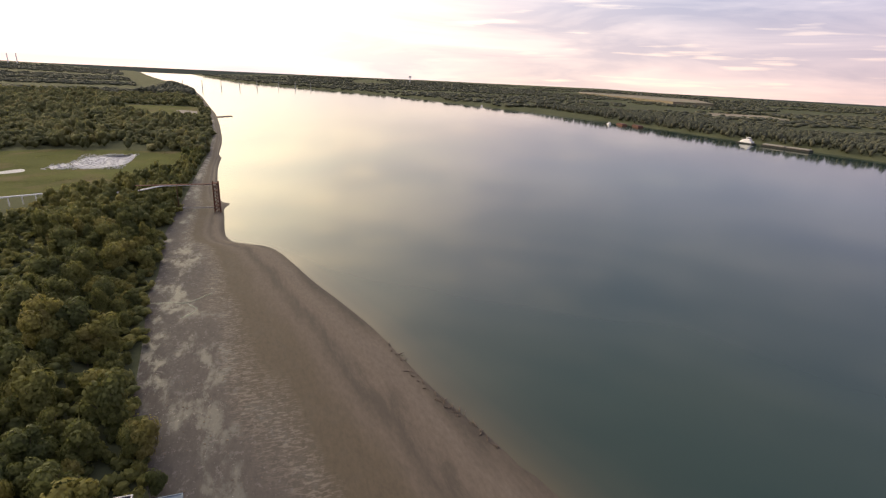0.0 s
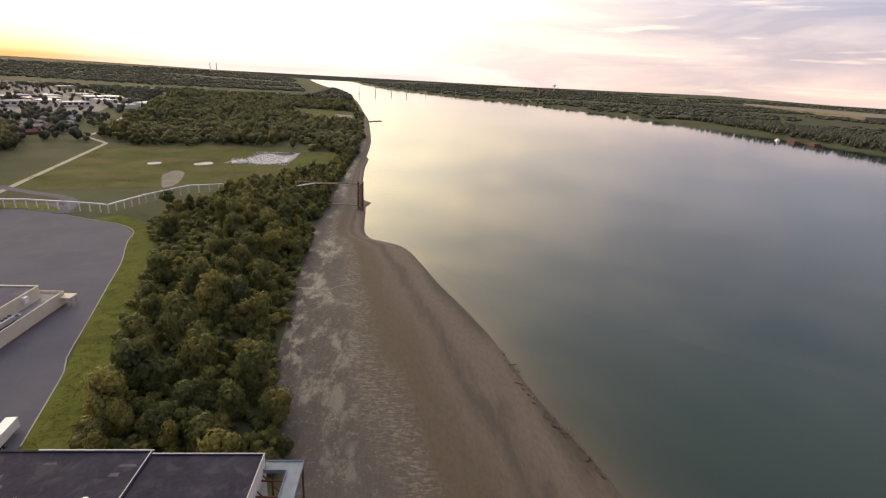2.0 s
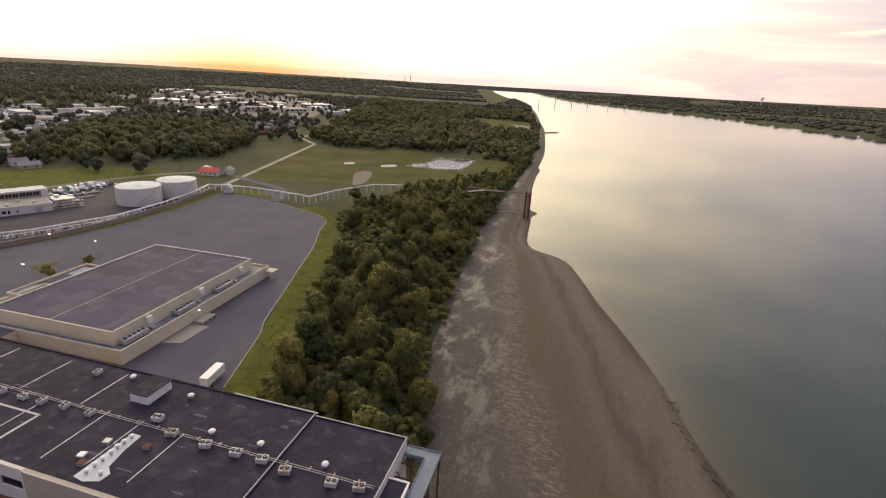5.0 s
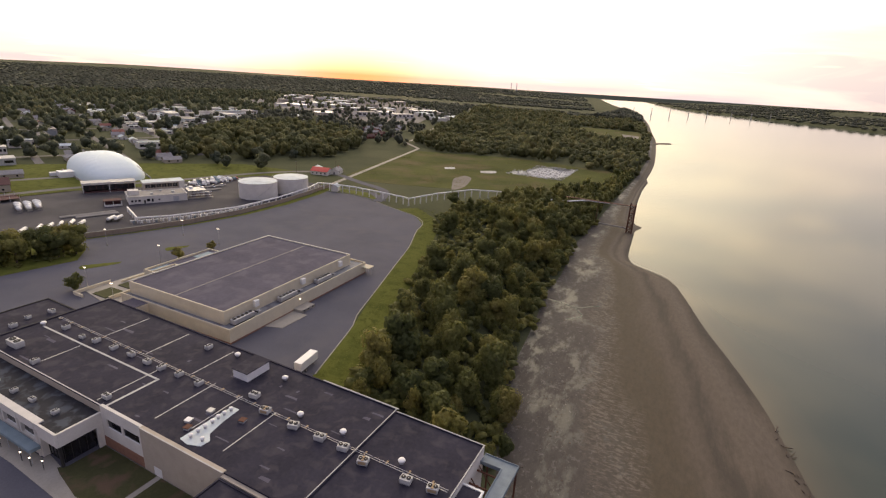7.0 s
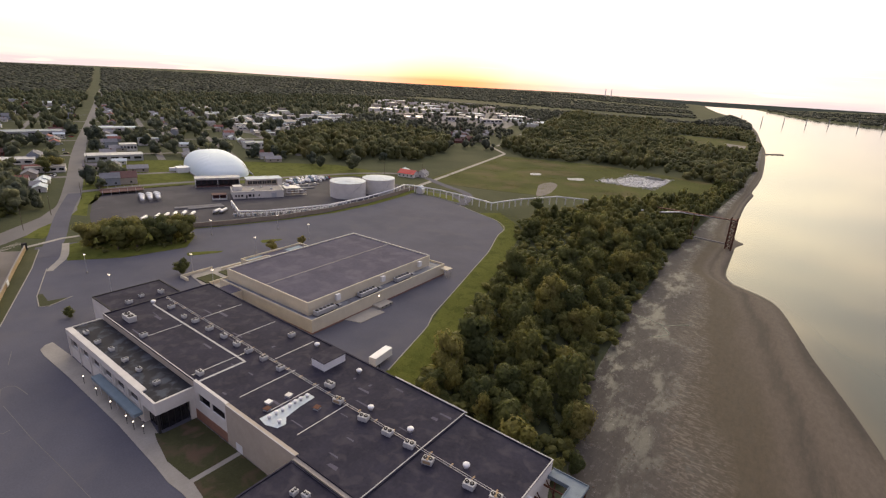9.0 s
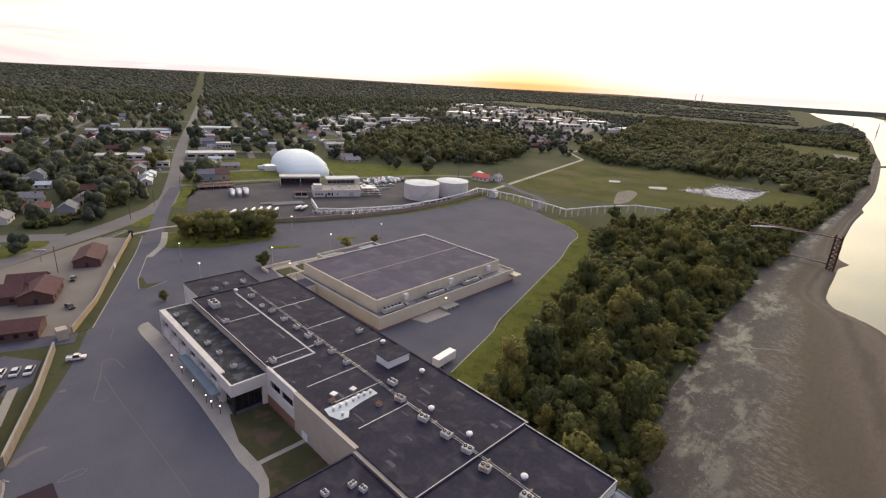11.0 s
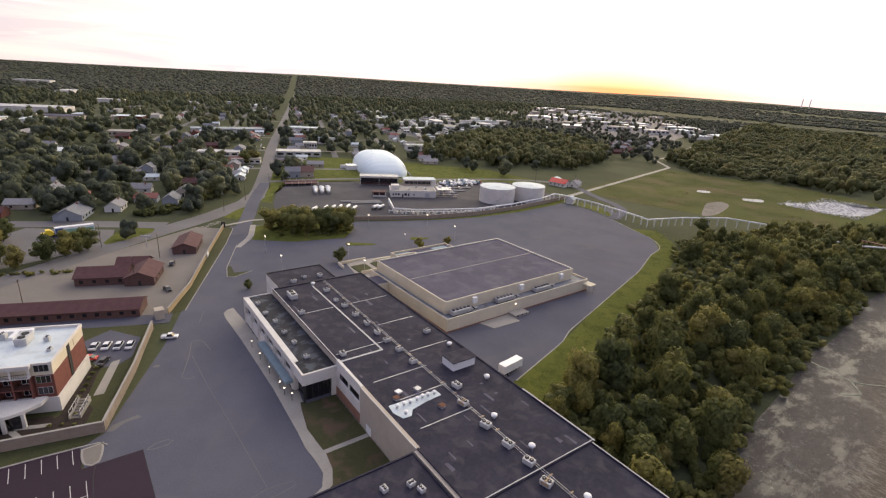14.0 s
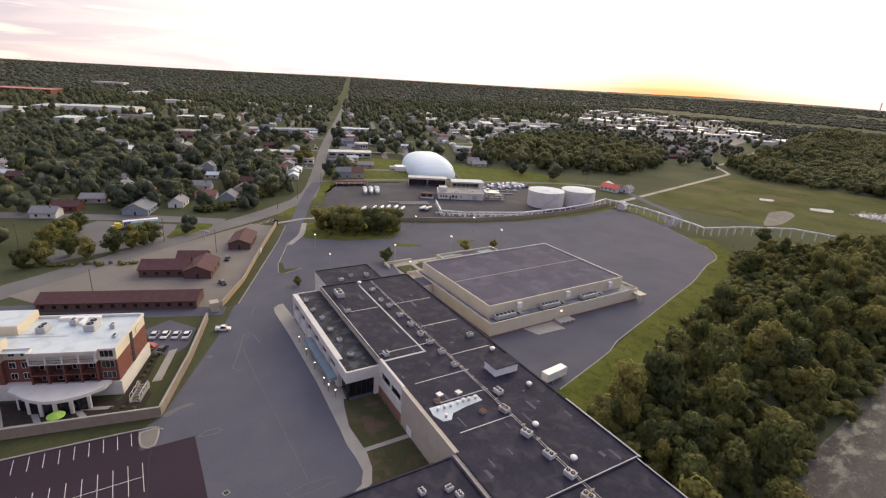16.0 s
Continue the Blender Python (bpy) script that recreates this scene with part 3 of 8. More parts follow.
def make_ground():
    ys = np.unique(np.concatenate([np.linspace(-5000, -400, 12), np.arange(-400, 60, 20.0), np.arange(60, 420, 4.0),
                                   np.arange(420, 800, 10.0), np.arange(800, 2000, 40.0), np.linspace(2000, 5000, 31)]))
    cols = []
    for y in ys:
        s, t, f = shore(y), treeline(y), farbank(y)
        top = t - 34.0
        c = np.concatenate([np.array([-5000, -3500, -2400, -1700, -1200, -900, -700, -560, -440, -340]) * 1.0,
                            np.linspace(max(-260, -5000), top - 12, 8) if top > -240 else np.linspace(min(-340.0, top - 200) , top - 12, 8),
                            np.linspace(top, t, 9), np.linspace(t, s, 26)[1:], s + np.array([3, 8, 20, 40]),
                            f + np.array([-60, -30, -10, 0, 8, 20, 40, 80, 200, 500, 1000, 1800, 2600, 3600.0])])
        if top <= -240:
            c[:10] = np.linspace(-5000, min(-340.0, top - 200) - 60, 10)
        cols.append(c)
    X = np.array(cols)
    Y = np.repeat(ys[:, None], X.shape[1], 1)
    Z = ground_z(X, Y)
    rng = np.random.default_rng(3)
    # low ridges of sand and dried mud along the flat, and uneven ground elsewhere
    inflat = (X > treeline(Y) + 1) & (X < shore(Y) - 1)
    wob = np.array([noise.noise(Vector((x * 0.05, y * 0.02, 0.3))) for x, y in zip(X.ravel(), Y.ravel())]).reshape(X.shape)
    m = np.clip((X - treeline(Y)) / (shore(Y) - treeline(Y)), 0, 1)
    Z = Z + np.where(inflat, 1.1 * wob * m * (1 - m), 0) + np.where(inflat, 0.5 * np.exp(-((m - 0.86) / 0.05) ** 2), 0)
    nr, nc = X.shape
    idx = np.arange(nr * nc).reshape(nr, nc)
    faces = np.stack([idx[:-1, :-1], idx[:-1, 1:], idx[1:, 1:], idx[1:, :-1]], -1).reshape(-1, 4)
    me = mesh_from("ground", np.stack([X, Y, Z], -1).reshape(-1, 3), faces, M["earth"])
    me.materials.append(M["mud"])
    across = me.attributes.new("across", "FLOAT", "POINT")
    across.data.foreach_set("value", m.astype(np.float32).ravel())
    j = np.arange(nc - 1)
    slot = np.where((j >= 26) & (j < 26 + 25 + 4), 1, 0)   # columns from the tree line to the river bed
    me.polygons.foreach_set("material_index", np.tile(slot, nr - 1).astype(np.int32))
    me.polygons.foreach_set("use_smooth", np.ones(len(faces), bool))
    return tagged(new("ground", me), "dark grassy earth falling to a broad pale mud flat by the river", "ground", kind="structure")


make_ground()


def make_water():
    ys = np.concatenate([np.linspace(-5000, 0, 6), np.arange(40, 700, 12.0), np.linspace(720, 5000, 44)])
    off, silt = (-14, 0, 5, 12, 24, 45), (1.0, 0.9, 0.55, 0.25, 0.08, 0.0)
    v, f, shallow = [], [], []
    for y in ys:
        v += [(shore(y) + o, y, RIVER) for o in off] + [(farbank(y) + 14, y, RIVER)]
        shallow += [*silt, 0.0]
    n = len(off) + 1
    for i in range(len(ys) - 1):
        f += [(i * n + k, i * n + k + 1, i * n + n + k + 1, i * n + n + k) for k in range(n - 1)]
    me = mesh_from("water", v, f, M["water"])
    me.attributes.new("shallow", "FLOAT", "POINT").data.foreach_set("value", np.array(shallow, np.float32))
    return tagged(new("water", me), "calm wide green-grey river mirroring the evening sky", "river", kind="structure")


make_water()

# ---------------------------------------------------------------- paving, roads, lawns


def sheet(name, pts, z, mat, label, category="pavement", below=0.25):
    return solid(name, slab(pts, z - below, z), M[mat], label, category, "structure")


LOT = [(-80, 97), (-84, 112), (-88, 126), (-91.4, 133), (-99, 159), (-107, 186), (-114, 210), (-121, 228), (-125.5, 240), (-127.5, 249), (-132, 258), (-143, 267),
       (-161, 274), (-181, 283), (-206.1, 290.1), (-227, 287.5), (-230.9, 273.8), (-232.2, 245.1), (-238.5, 169), (-249.6, 129.5), (-257.8, 97.9), (-265.2, 68.4),
       (-247, 59.9), (-172, 27), (-150, 18), (-114.5, 0), (-112.2, -4.5), (-104.6, -4.2), (-104.4, 6.4), (-20, 6.4), (-20, 60), (-30, 82), (-78, 84)]
sheet("car_park_paving", LOT, 0.05, "asphalt", "worn grey asphalt of the big empty car park")
sheet("new_car_park_paving", [(-120, -60), (-50, -60), (-50, -4.6), (-112.4, -4.6), (-113, -12), (-114.6, -33)], 0.06, "asphalt_new", "fresh near-black asphalt with white stall lines")
sheet("new_car_park_paving", [(-104.5, -4.6), (-50, -4.6), (-50, 6.35), (-104.3, 6.35)], 0.06, "asphalt_new", "fresh near-black asphalt with white stall lines")
sheet("grass_bank", smooth_line([(-80, 97), (-88, 126), (-99, 159), (-114, 210), (-125.5, 240), (-129, 252), (-143, 267), (-161, 274)], 6)
      + [(-150, 285), (-128, 268), (-117, 250), (-104, 214), (-86, 160), (-74, 126), (-62, 92), (-66, 84), (-78, 84)], 0.08, "lawn", "bright mown grass bank beside the trees", "lawn", 0.9)
ROAD = [(-212.1, -46.7), (-236.5, -10.2), (-263.7, 24.7), (-284.5, 57.1), (-301.4, 77.5), (-326.3, 100.1), (-401.3, 132), (-580.2, 201.4), (-969.3, 363.3), (-2293.4, 908.7)]
solid("road", ribbon(smooth_line(ROAD, 10), [13.0 if x > -330 else 10.5 for x, y in smooth_line(ROAD, 10)], -0.2, 0.06), M["road"], "pale concrete main road into the town", "road", "structure")
sheet("meadow", [(-291, 526.7), (-171.5, 565.9), (-49, 547.4), (-48.5, 473.2), (-84.6, 415.5), (-121.2, 380), (-166.1, 354.1), (-209.4, 340.6), (-250.9, 333.4)], 0.06, "field", "rough green meadow with bare tan patches", "meadow")
PATHL = [(-237, 294), (-246, 339), (-291, 540), (-294, 549), (-341, 595), (-344, 603), (-347, 641), (-443, 931), (-566, 1370), (-706, 1624), (-899, 1935)]
solid("levee_track", ribbon(smooth_line(PATHL, 12), 4.0, -0.2, 0.09), M["concrete"], "pale track on top of the levee", "track", "structure")

solid("kerb", ribbon(smooth_line([(-79.6, 96), (-84, 112), (-88, 126), (-91.4, 133), (-99, 159), (-107, 186), (-114, 210), (-121, 228), (-125.5, 240), (-127.5, 249), (-132, 258), (-143, 267), (-161, 274), (-181, 283)], 5), 0.35, -0.1, 0.2),
      M["concrete"], "pale concrete kerb", "kerb", "structure")

# ---------------------------------------------------------------- main building by the river


def ring(bm, x0, x1, y0, y1, z0, z1, t=0.35):
    """A parapet round a flat roof."""
    for b in ((x0, x1, y0, y0 + t), (x0, x1, y1 - t, y1), (x0, x0 + t, y0 + t, y1 - t), (x1 - t, x1, y0 + t, y1 - t)):
        box(bm, *b, z0, z1)
    return bm


def window_bay(parent, x0, x1, y, z0, z1, panes, out=-1, name="window"):
    """A strip window in a wall that faces -y (out=-1) or +y: frame, panes and bars set into the reveal."""
    w = part(name, boxes((x0, x1, y - 0.02, y + 0.25, z0, z0 + 0.12), (x0, x1, y - 0.02, y + 0.25, z1 - 0.12, z1)), M["white_metal"], parent)
    step = (x1 - x0) / panes
    for i in range(panes):
        part("pane", boxes((x0 + i * step + 0.06, x0 + (i + 1) * step - 0.06, y + 0.12, y + 0.18, z0 + 0.12, z1 - 0.12)), M["dark_glass"], w)
    return w


def split_wall(bm, x0, x1, y0, y1, z0, z1, holes):
    """A wall along x with openings (xa, xb, za, zb) that go through it."""
    xs = sorted({x0, x1, *[h[0] for h in holes], *[h[1] for h in holes]})
    zs = sorted({z0, z1, *[h[2] for h in holes], *[h[3] for h in holes]})
    for xa, xb in zip(xs, xs[1:]):
        for za, zb in zip(zs, zs[1:]):
            cx, cz = (xa + xb) / 2, (za + zb) / 2
            if not any(h[0] < cx < h[1] and h[2] < cz < h[3] for h in holes):
                box(bm, xa, xb, y0, y1, za, zb)
    bmesh.ops.remove_doubles(bm, verts=bm.verts, dist=0.001)
    return bm


# the plan of the building is drawn square and then set on the ground with a slight turn
MAIN = pose(-90, 61.3, 0, 0, 0, -1.4) @ pose(90, -62, 0)
DEEP = 1.0                     # the true depth of the plan, counted from the conduit line
PLAN = MAIN @ pose(0, 68, 0) @ Matrix.Diagonal((1, DEEP, 1, 1)) @ pose(0, -68, 0)


def on_plan(x, y, z, turn=0):
    return MAIN @ pose(x, 68 + (y - 68) * DEEP, z, 0, 0, turn)


main = thing("main_building", "long flat-roofed building with black membrane roof and pale walls", "building", at=PLAN)
part("main_block", boxes((-152, -100.6, 51.0, 83.9, -2, 10.0), (-100.6, -62.0, 51.6, 83.9, -2, 10.0), (-62.0, -44.9, 50.2, 83.9, -2, 10.0)), M["tan_wall"], main)
part("main_roof", boxes((-151.6, -45.2, 51.4, 83.5, 10.0, 10.12)), M["membrane"], main, "black roofing membrane, stained and patched")
part("river_block", boxes((-44.9, -23, 66.4, 83.2, -9, 9.9), (-44.9, -23, 50.2, 66.4, -9, 9.9)), M["white_wall"], main)
part("river_roof", boxes((-44.6, -23.4, 50.5, 82.8, 9.9, 10.02)), M["membrane"], main)
bm = ring(bmesh.new(), -152, -44.9, 51.0, 83.9, 9.99, 10.4)
part("parapet", bm, M["membrane"], main)
part("parapet", ring(bmesh.new(), -44.85, -23, 50.2, 83.2, 9.89, 10.3), M["membrane"], main)
for b in ((-66, -44.4, 83.72, 84.02, 10.4, 10.56), (-44.95, -44.75, 50.2, 83.72, 10.4, 10.5), (-44.4, -22.9, 83.02, 83.25, 10.3, 10.38),
          (-23.15, -22.9, 50.2, 83.02, 10.3, 10.38), (-152.05, -100.5, 50.95, 51.2, 10.4, 10.48), (-86.5, -62, 50.6, 50.85, 10.42, 10.48)):
    part("coping", boxes(b), M["tin"], main, "dull pale metal coping")
part("front_block", boxes((-153.3, -107.5, 43.4, 51, -2, 8.2), (-107.5, -100.7, 44.0, 51, 5.6, 8.2)), M["white_wall"], main)
part("front_roof", boxes((-153.0, -100.8, 42.3, 51, 8.2, 8.3)), M["ponded"], main, "blue-grey ponded roofing membrane")
bm = split_wall(bmesh.new(), -153.3, -107.5, 42.0, 43.4, -2, 8.6, [(-151.5 + i * 7.3, -145.6 + i * 7.3, 3.6, 6.2) for i in range(6)])
part("front_wall", bm, M["white_wall"], main)
for i in range(6):
    window_bay(main, -151.5 + i * 7.3, -145.6 + i * 7.3, 42.5, 3.6, 6.2, 4)
for i in range(7):
    part("wall_fin", boxes((-152.6 + i * 7.3, -152.2 + i * 7.3, 41.7, 42.0, -0.5, 8.6)), M["white_wall"], main)
part("fascia", boxes((-107.5, -100.5, 41.8, 42.3, 5.4, 8.6), (-100.9, -100.4, 42.3, 51.0, 5.4, 8.6), (-153.3, -107.5, 41.8, 42.0, 6.9, 8.62)), M["white_wall"], main, "deep pale fascia above the entrance")
part("parapet", boxes((-153.3, -153.0, 42.3, 51, 8.2, 8.6)), M["white_wall"], main)
ent = part("entrance_glazing", boxes((-107.4, -102.0, 43.3, 43.4, 0, 5.4), (-102.0, -101.9, 43.3, 49.6, 0, 5.4)), M["dark_glass"], main, "tall dark entrance glazing")
for i in range(5):
    part("mullion", boxes((-107.4 + i * 1.33, -107.28 + i * 1.33, 43.2, 43.3, 0, 5.4)), M["dark"], ent)
for i in range(5):
    part("mullion", boxes((-101.9, -101.8, 43.4 + i * 1.5, 43.52 + i * 1.5, 0, 5.4)), M["dark"], ent)
part("pillar", tube(bmesh.new(), (-100.9, 42.4, 0), (-100.9, 42.4, 5.4), 0.3, 12), M["dark"], main)
part("pillar", boxes((-101.0, -100.4, 49.6, 51.6, -1, 5.4)), M["white_wall"], main)
part("awning", boxes((-131.2, -107.2, 39.6, 41.7, 3.3, 3.5), (-131.2, -107.2, 39.6, 39.7, 2.7, 3.3), (-107.3, -107.2, 39.7, 41.7, 2.7, 3.3), (-131.2, -131.1, 39.7, 41.7, 2.7, 3.3)),
     M["blue_awning"], main, "long pale blue entrance awning")
for i in range(6):
    part("awning_post", tube(bmesh.new(), (-131 + i * 4.75, 39.75, 0), (-131 + i * 4.75, 39.75, 3.3), 0.07, 8), M["grey_metal"], main)
# the side with two long windows above a brick base, and the plain tan wall
bm = split_wall(bmesh.new(), -100.4, -86.5, 50.9, 51.6, 2.6, 10.45, [(-98.6, -93.6, 5.4, 7.6), (-92.9, -87.4, 5.4, 7.6)])
part("window_wall", bm, M["white_wall"], main)
part("brick_base", boxes((-100.4, -86.5, 50.8, 51.6, -1, 2.6)), M["brick_base"], main, "low red brick base")
window_bay(main, -98.6, -93.6, 51.0, 5.4, 7.6, 3)
window_bay(main, -92.9, -87.4, 51.0, 5.4, 7.6, 3)
part("plain_wall", boxes((-86.5, -62.0, 50.7, 51.6, -1, 10.42)), M["tan_wall"], main)
part("door", boxes((-83.2, -80.8, 50.62, 50.7, 0, 2.2)), M["white_metal"], main, "white metal service door")
part("far_block", boxes((-167, -152.1, 53.5, 74, -2, 10.0)), M["white_wall"], main)
part("far_roof", boxes((-166.7, -152.1, 53.8, 73.7, 10.0, 10.12)), M["membrane"], main)
part("parapet", ring(bmesh.new(), -167, -152.1, 53.5, 74, 9.99, 10.35), M["dark"], main)
part("far_canopy", boxes((-172, -167, 55, 64, 6.2, 6.6)), M["dark"], main, "dark flat canopy")
part("low_block", boxes((-62.2, -23.2, 20, 50.1, -6, 9.4)), M["white_wall"], main)
part("low_roof", boxes((-61.8, -23.6, 20.4, 49.8, 9.4, 9.52)), M["membrane"], main)
part("parapet", ring(bmesh.new(), -62.2, -23.2, 20, 50.1, 9.39, 9.75), M["membrane"], main)
part("penthouse", boxes((-85.8, -81.0, 74.0, 81.0, 10.1, 12.3)), M["white_metal"], main, "white plant-room box")
part("penthouse_roof", boxes((-86.0, -80.8, 73.8, 81.2, 12.3, 12.5)), M["membrane"], main)
part("river_annex", boxes((-23, -18.8, 60.0, 72.8, -9, 8.8)), M["white_wall"], main)
part("annex_roof", boxes((-22.8, -19.0, 60.2, 72.6, 8.8, 8.92)), M["membrane"], main)
part("annex_coping", boxes((-23, -18.6, 72.5, 72.9, 8.8, 9.1), (-19.0, -18.6, 60.0, 72.5, 8.8, 9.1)), M["white_metal"], main)

# seams, pipes and patches on the roof
for x0, x1, y0, y1 in ((-149, -99.6, 63.5, 64.0), (-99.7, -99.1, 51.6, 64.0)):
    part("roof_seam", boxes((x0, x1, y0, y1, 10.12, 10.2)), M["tin"], main, "broad white-painted roof seam")
for x, y0, y1 in ((-103.2, 52, 68.6), (-87, 54.5, 69.8), (-77.8, 56, 69.5), (-112.6, 69.5, 82), (-130, 52, 63), (-67.0, 55, 69.0), (-130, 69.5, 82), (-95, 69.5, 82)):
    part("roof_seam", boxes((x, x + 0.2, y0, y1, 10.12, 10.16)), M["grey_metal"], main)
for y in (68.6, 69.1):
    part("conduit", tube(bmesh.new(), (-151, y, 10.35), (-24, y - 0.6, 10.35), 0.055, 6), M["grey_metal"], main, "long steel conduit along the roof")
for i in range(25):
    part("conduit_foot", boxes((-150 + i * 5.1, -149.7 + i * 5.1, 68.3, 69.3, 10.12, 10.28)), M["wood"], main)
r2 = random.Random(5)
for i in range(34):
    x, y, w, d = r2.uniform(-150, -48), r2.uniform(52.5, 81), r2.uniform(0.5, 5), r2.uniform(0.25, 1.0)
    part("roof_patch", slab([(x, y), (x + w, y + r2.uniform(-.1, .1)), (x + w * 0.9, y + d), (x + w * 0.1, y + d * 0.8)], 10.12, 10.128 + 0.0004 * i), M["hall_roof"], main)
part("foam_patch", slab([(-77.0, 53.0), (-74.4, 52.6), (-71.6, 53.6), (-71.4, 55.6), (-73.2, 57.0), (-74.0, 61.0), (-74.4, 65.6), (-76.6, 65.6)], 10.12, 10.2), M["white_roof"], main,
     "bright white sprayed foam patch")


def hvac(x, y, z, turn, w, d, h, label, coil=None, at=None):
    u = thing("rooftop_unit", label, "air conditioner", "rooftop units", at=at @ pose(x, y, z, 0, 0, turn) if at else on_plan(x, y, z, turn))
    bm = boxes((-w / 2, w / 2, -d / 2, d / 2, 0.25, h))
    bmesh.ops.bevel(bm, geom=bm.edges[:], offset=0.04, segments=1, affect="EDGES")
    part("casing", bm, M["unit_metal"], u)
    part("curb", boxes((-w / 2 + 0.1, w / 2 - 0.1, -d / 2 + 0.1, d / 2 - 0.1, 0, 0.26)), M["grey_metal"], u)
    for s in (-1, 1):
        fan = part("fan", tube(bmesh.new(), (s * w * 0.24, 0, h), (s * w * 0.24, 0, h + 0.14), min(w * 0.2, d * 0.36), 14), M["dark"], u, "dark round fan guard")
        part("fan_hub", boxes((s * w * 0.24 - 0.08, s * w * 0.24 + 0.08, -0.08, 0.08, h + 0.14, h + 0.2)), M["grey_metal"], fan)
    part("grille", boxes((-w / 2 - 0.03, -w / 2, -d * 0.38, d * 0.38, 0.45, h - 0.2)), M["grey_metal"], u)
    if coil:
        part("coil", boxes((-w * 0.36, w * 0.36, -d * 0.5 - 0.06, -d * 0.5, 0.4, h - 0.15)), coil, u, "rusty orange coil face")
        part("top_panel", boxes((-w * 0.1, w * 0.12, -d * 0.42, d * 0.42, h, h + 0.1)), coil, u)
    return u


SEED = random.Random(8)
base_unit = None
for i, (x, y) in enumerate(((-154.7, 59.3), (-155.8, 69.4), (-142.3, 66.2), (-128.5, 66.4), (-121.2, 66.6), (-114.4, 66.9), (-107.9, 66.8), (-102.7, 67.0),
                            (-96.6, 67.4), (-89.6, 67.4), (-130.2, 52.9), (-101.9, 53.4), (-101.5, 79.7))):
    z = 10.12
    m = on_plan(x, y, z, SEED.choice((0, 90, 3, 94)))
    if base_unit is None:
        base_unit = hvac(0, 0, 0, 0, 1.8, 1.3, 1.1, "pale grey boxy rooftop air conditioner with two fans")
        base_unit.matrix_basis = m
    else:
        copy_thing(base_unit, m)
for i, (x, y) in enumerate(((-75.1, 70.7), (-68.9, 67.9), (-60.2, 67.3), (-53.1, 67.3), (-47.2, 67.4), (-41.6, 66.4), (-31.9, 66.5), (-26.6, 67.2))):
    orange = i in (1, 5, 7)
    hvac(x, y, 10.12 if x < -45 else 10.02, 8 + 4 * (i % 3), 2.2, 1.6, 1.15,
         "boxy rooftop unit with a rusty orange coil" if orange else "pale boxy rooftop unit beside the conduit", M["wood"] if orange else None)
hvac(-142.9, 54.6, 10.12, 0, 4.4, 2.2, 1.7, "large pale rooftop air handler")
small = None
for i, (x, y, z) in enumerate([(-146.4, 44.6, 8.3), (-138.7, 44.6, 8.3), (-132.0, 45.4, 8.3), (-124.1, 45.5, 8.3), (-117.0, 45.8, 8.3), (-108.3, 46.0, 8.3),
                               (-56.6, 40.5, 9.52), (-55.1, 45.3, 9.52), (-53.0, 46.2, 9.52), (-157.0, 63.9, 10.12), (-133.5, 65.6, 10.12)]):
    m = on_plan(x, y, z, 90 * (i % 2) + 5)
    if small is None:
        small = hvac(0, 0, 0, 0, 1.4, 1.1, 0.95, "small weathered white rooftop condenser")
        small.matrix_basis = m
    else:
        copy_thing(small, m)


def roof_vent(x, y, z, r, label):
    v = thing("roof_vent", label, "roof vent", "roof vents", at=on_plan(x, y, z))
    part("stack", tube(bmesh.new(), (0, 0, 0), (0, 0, 0.5), r * 0.6, 14), M["grey_metal"], v)
    bm = bmesh.new()
    bmesh.ops.create_uvsphere(bm, u_segments=18, v_segments=8, radius=r)
    bmesh.ops.scale(bm, vec=(1, 1, 0.55), verts=bm.verts)
    bmesh.ops.translate(bm, vec=(0, 0, 0.7), verts=bm.verts)
    part("cap", bm, M["white_metal"], v)
    return v


v0 = roof_vent(-61.6, 70.9, 10.12, 0.75, "white mushroom-cap roof vent")
for x, y, z in ((-50.1, 71.1, 10.12), (-35.2, 70.3, 10.02), (-74.3, 79.5, 10.12), (-92.2, 81.0, 10.12), (-149.6, 64.2, 10.12)):
    copy_thing(v0, on_plan(x, y, z))
t0 = roof_vent(-75.4, 54.3, 10.2, 0.5, "white turbine vent on the foam patch")
for x, y in ((-75.5, 56.1), (-75.4, 57.7), (-75.5, 59.6), (-75.7, 61.2), (-75.6, 62.7), (-75.5, 64.4), (-72.6, 54.8)):
    copy_thing(t0, on_plan(x, y, 10.2))
for x, y, mname, lab in ((-80.1, 57.4, "white_metal", "small white roof hatch"), (-78.3, 55.8, "rust", "small rust-red hatch on the membrane roof"), (-78.9, 61.9, "grey_metal", "small grey hatch on the membrane roof"), (-70.6, 63.2, "rust", "small rust-red hatch on the membrane roof")):
    hatch = thing("roof_hatch", lab, "roof hatch", at=on_plan(x, y, 10.12, 12))
    part("curb", boxes((-0.6, 0.6, -0.6, 0.6, 0, 0.5)), M["grey_metal"], hatch)
    part("lid", boxes((-0.7, 0.7, -0.7, 0.7, 0.5, 0.62)), M[mname], hatch)

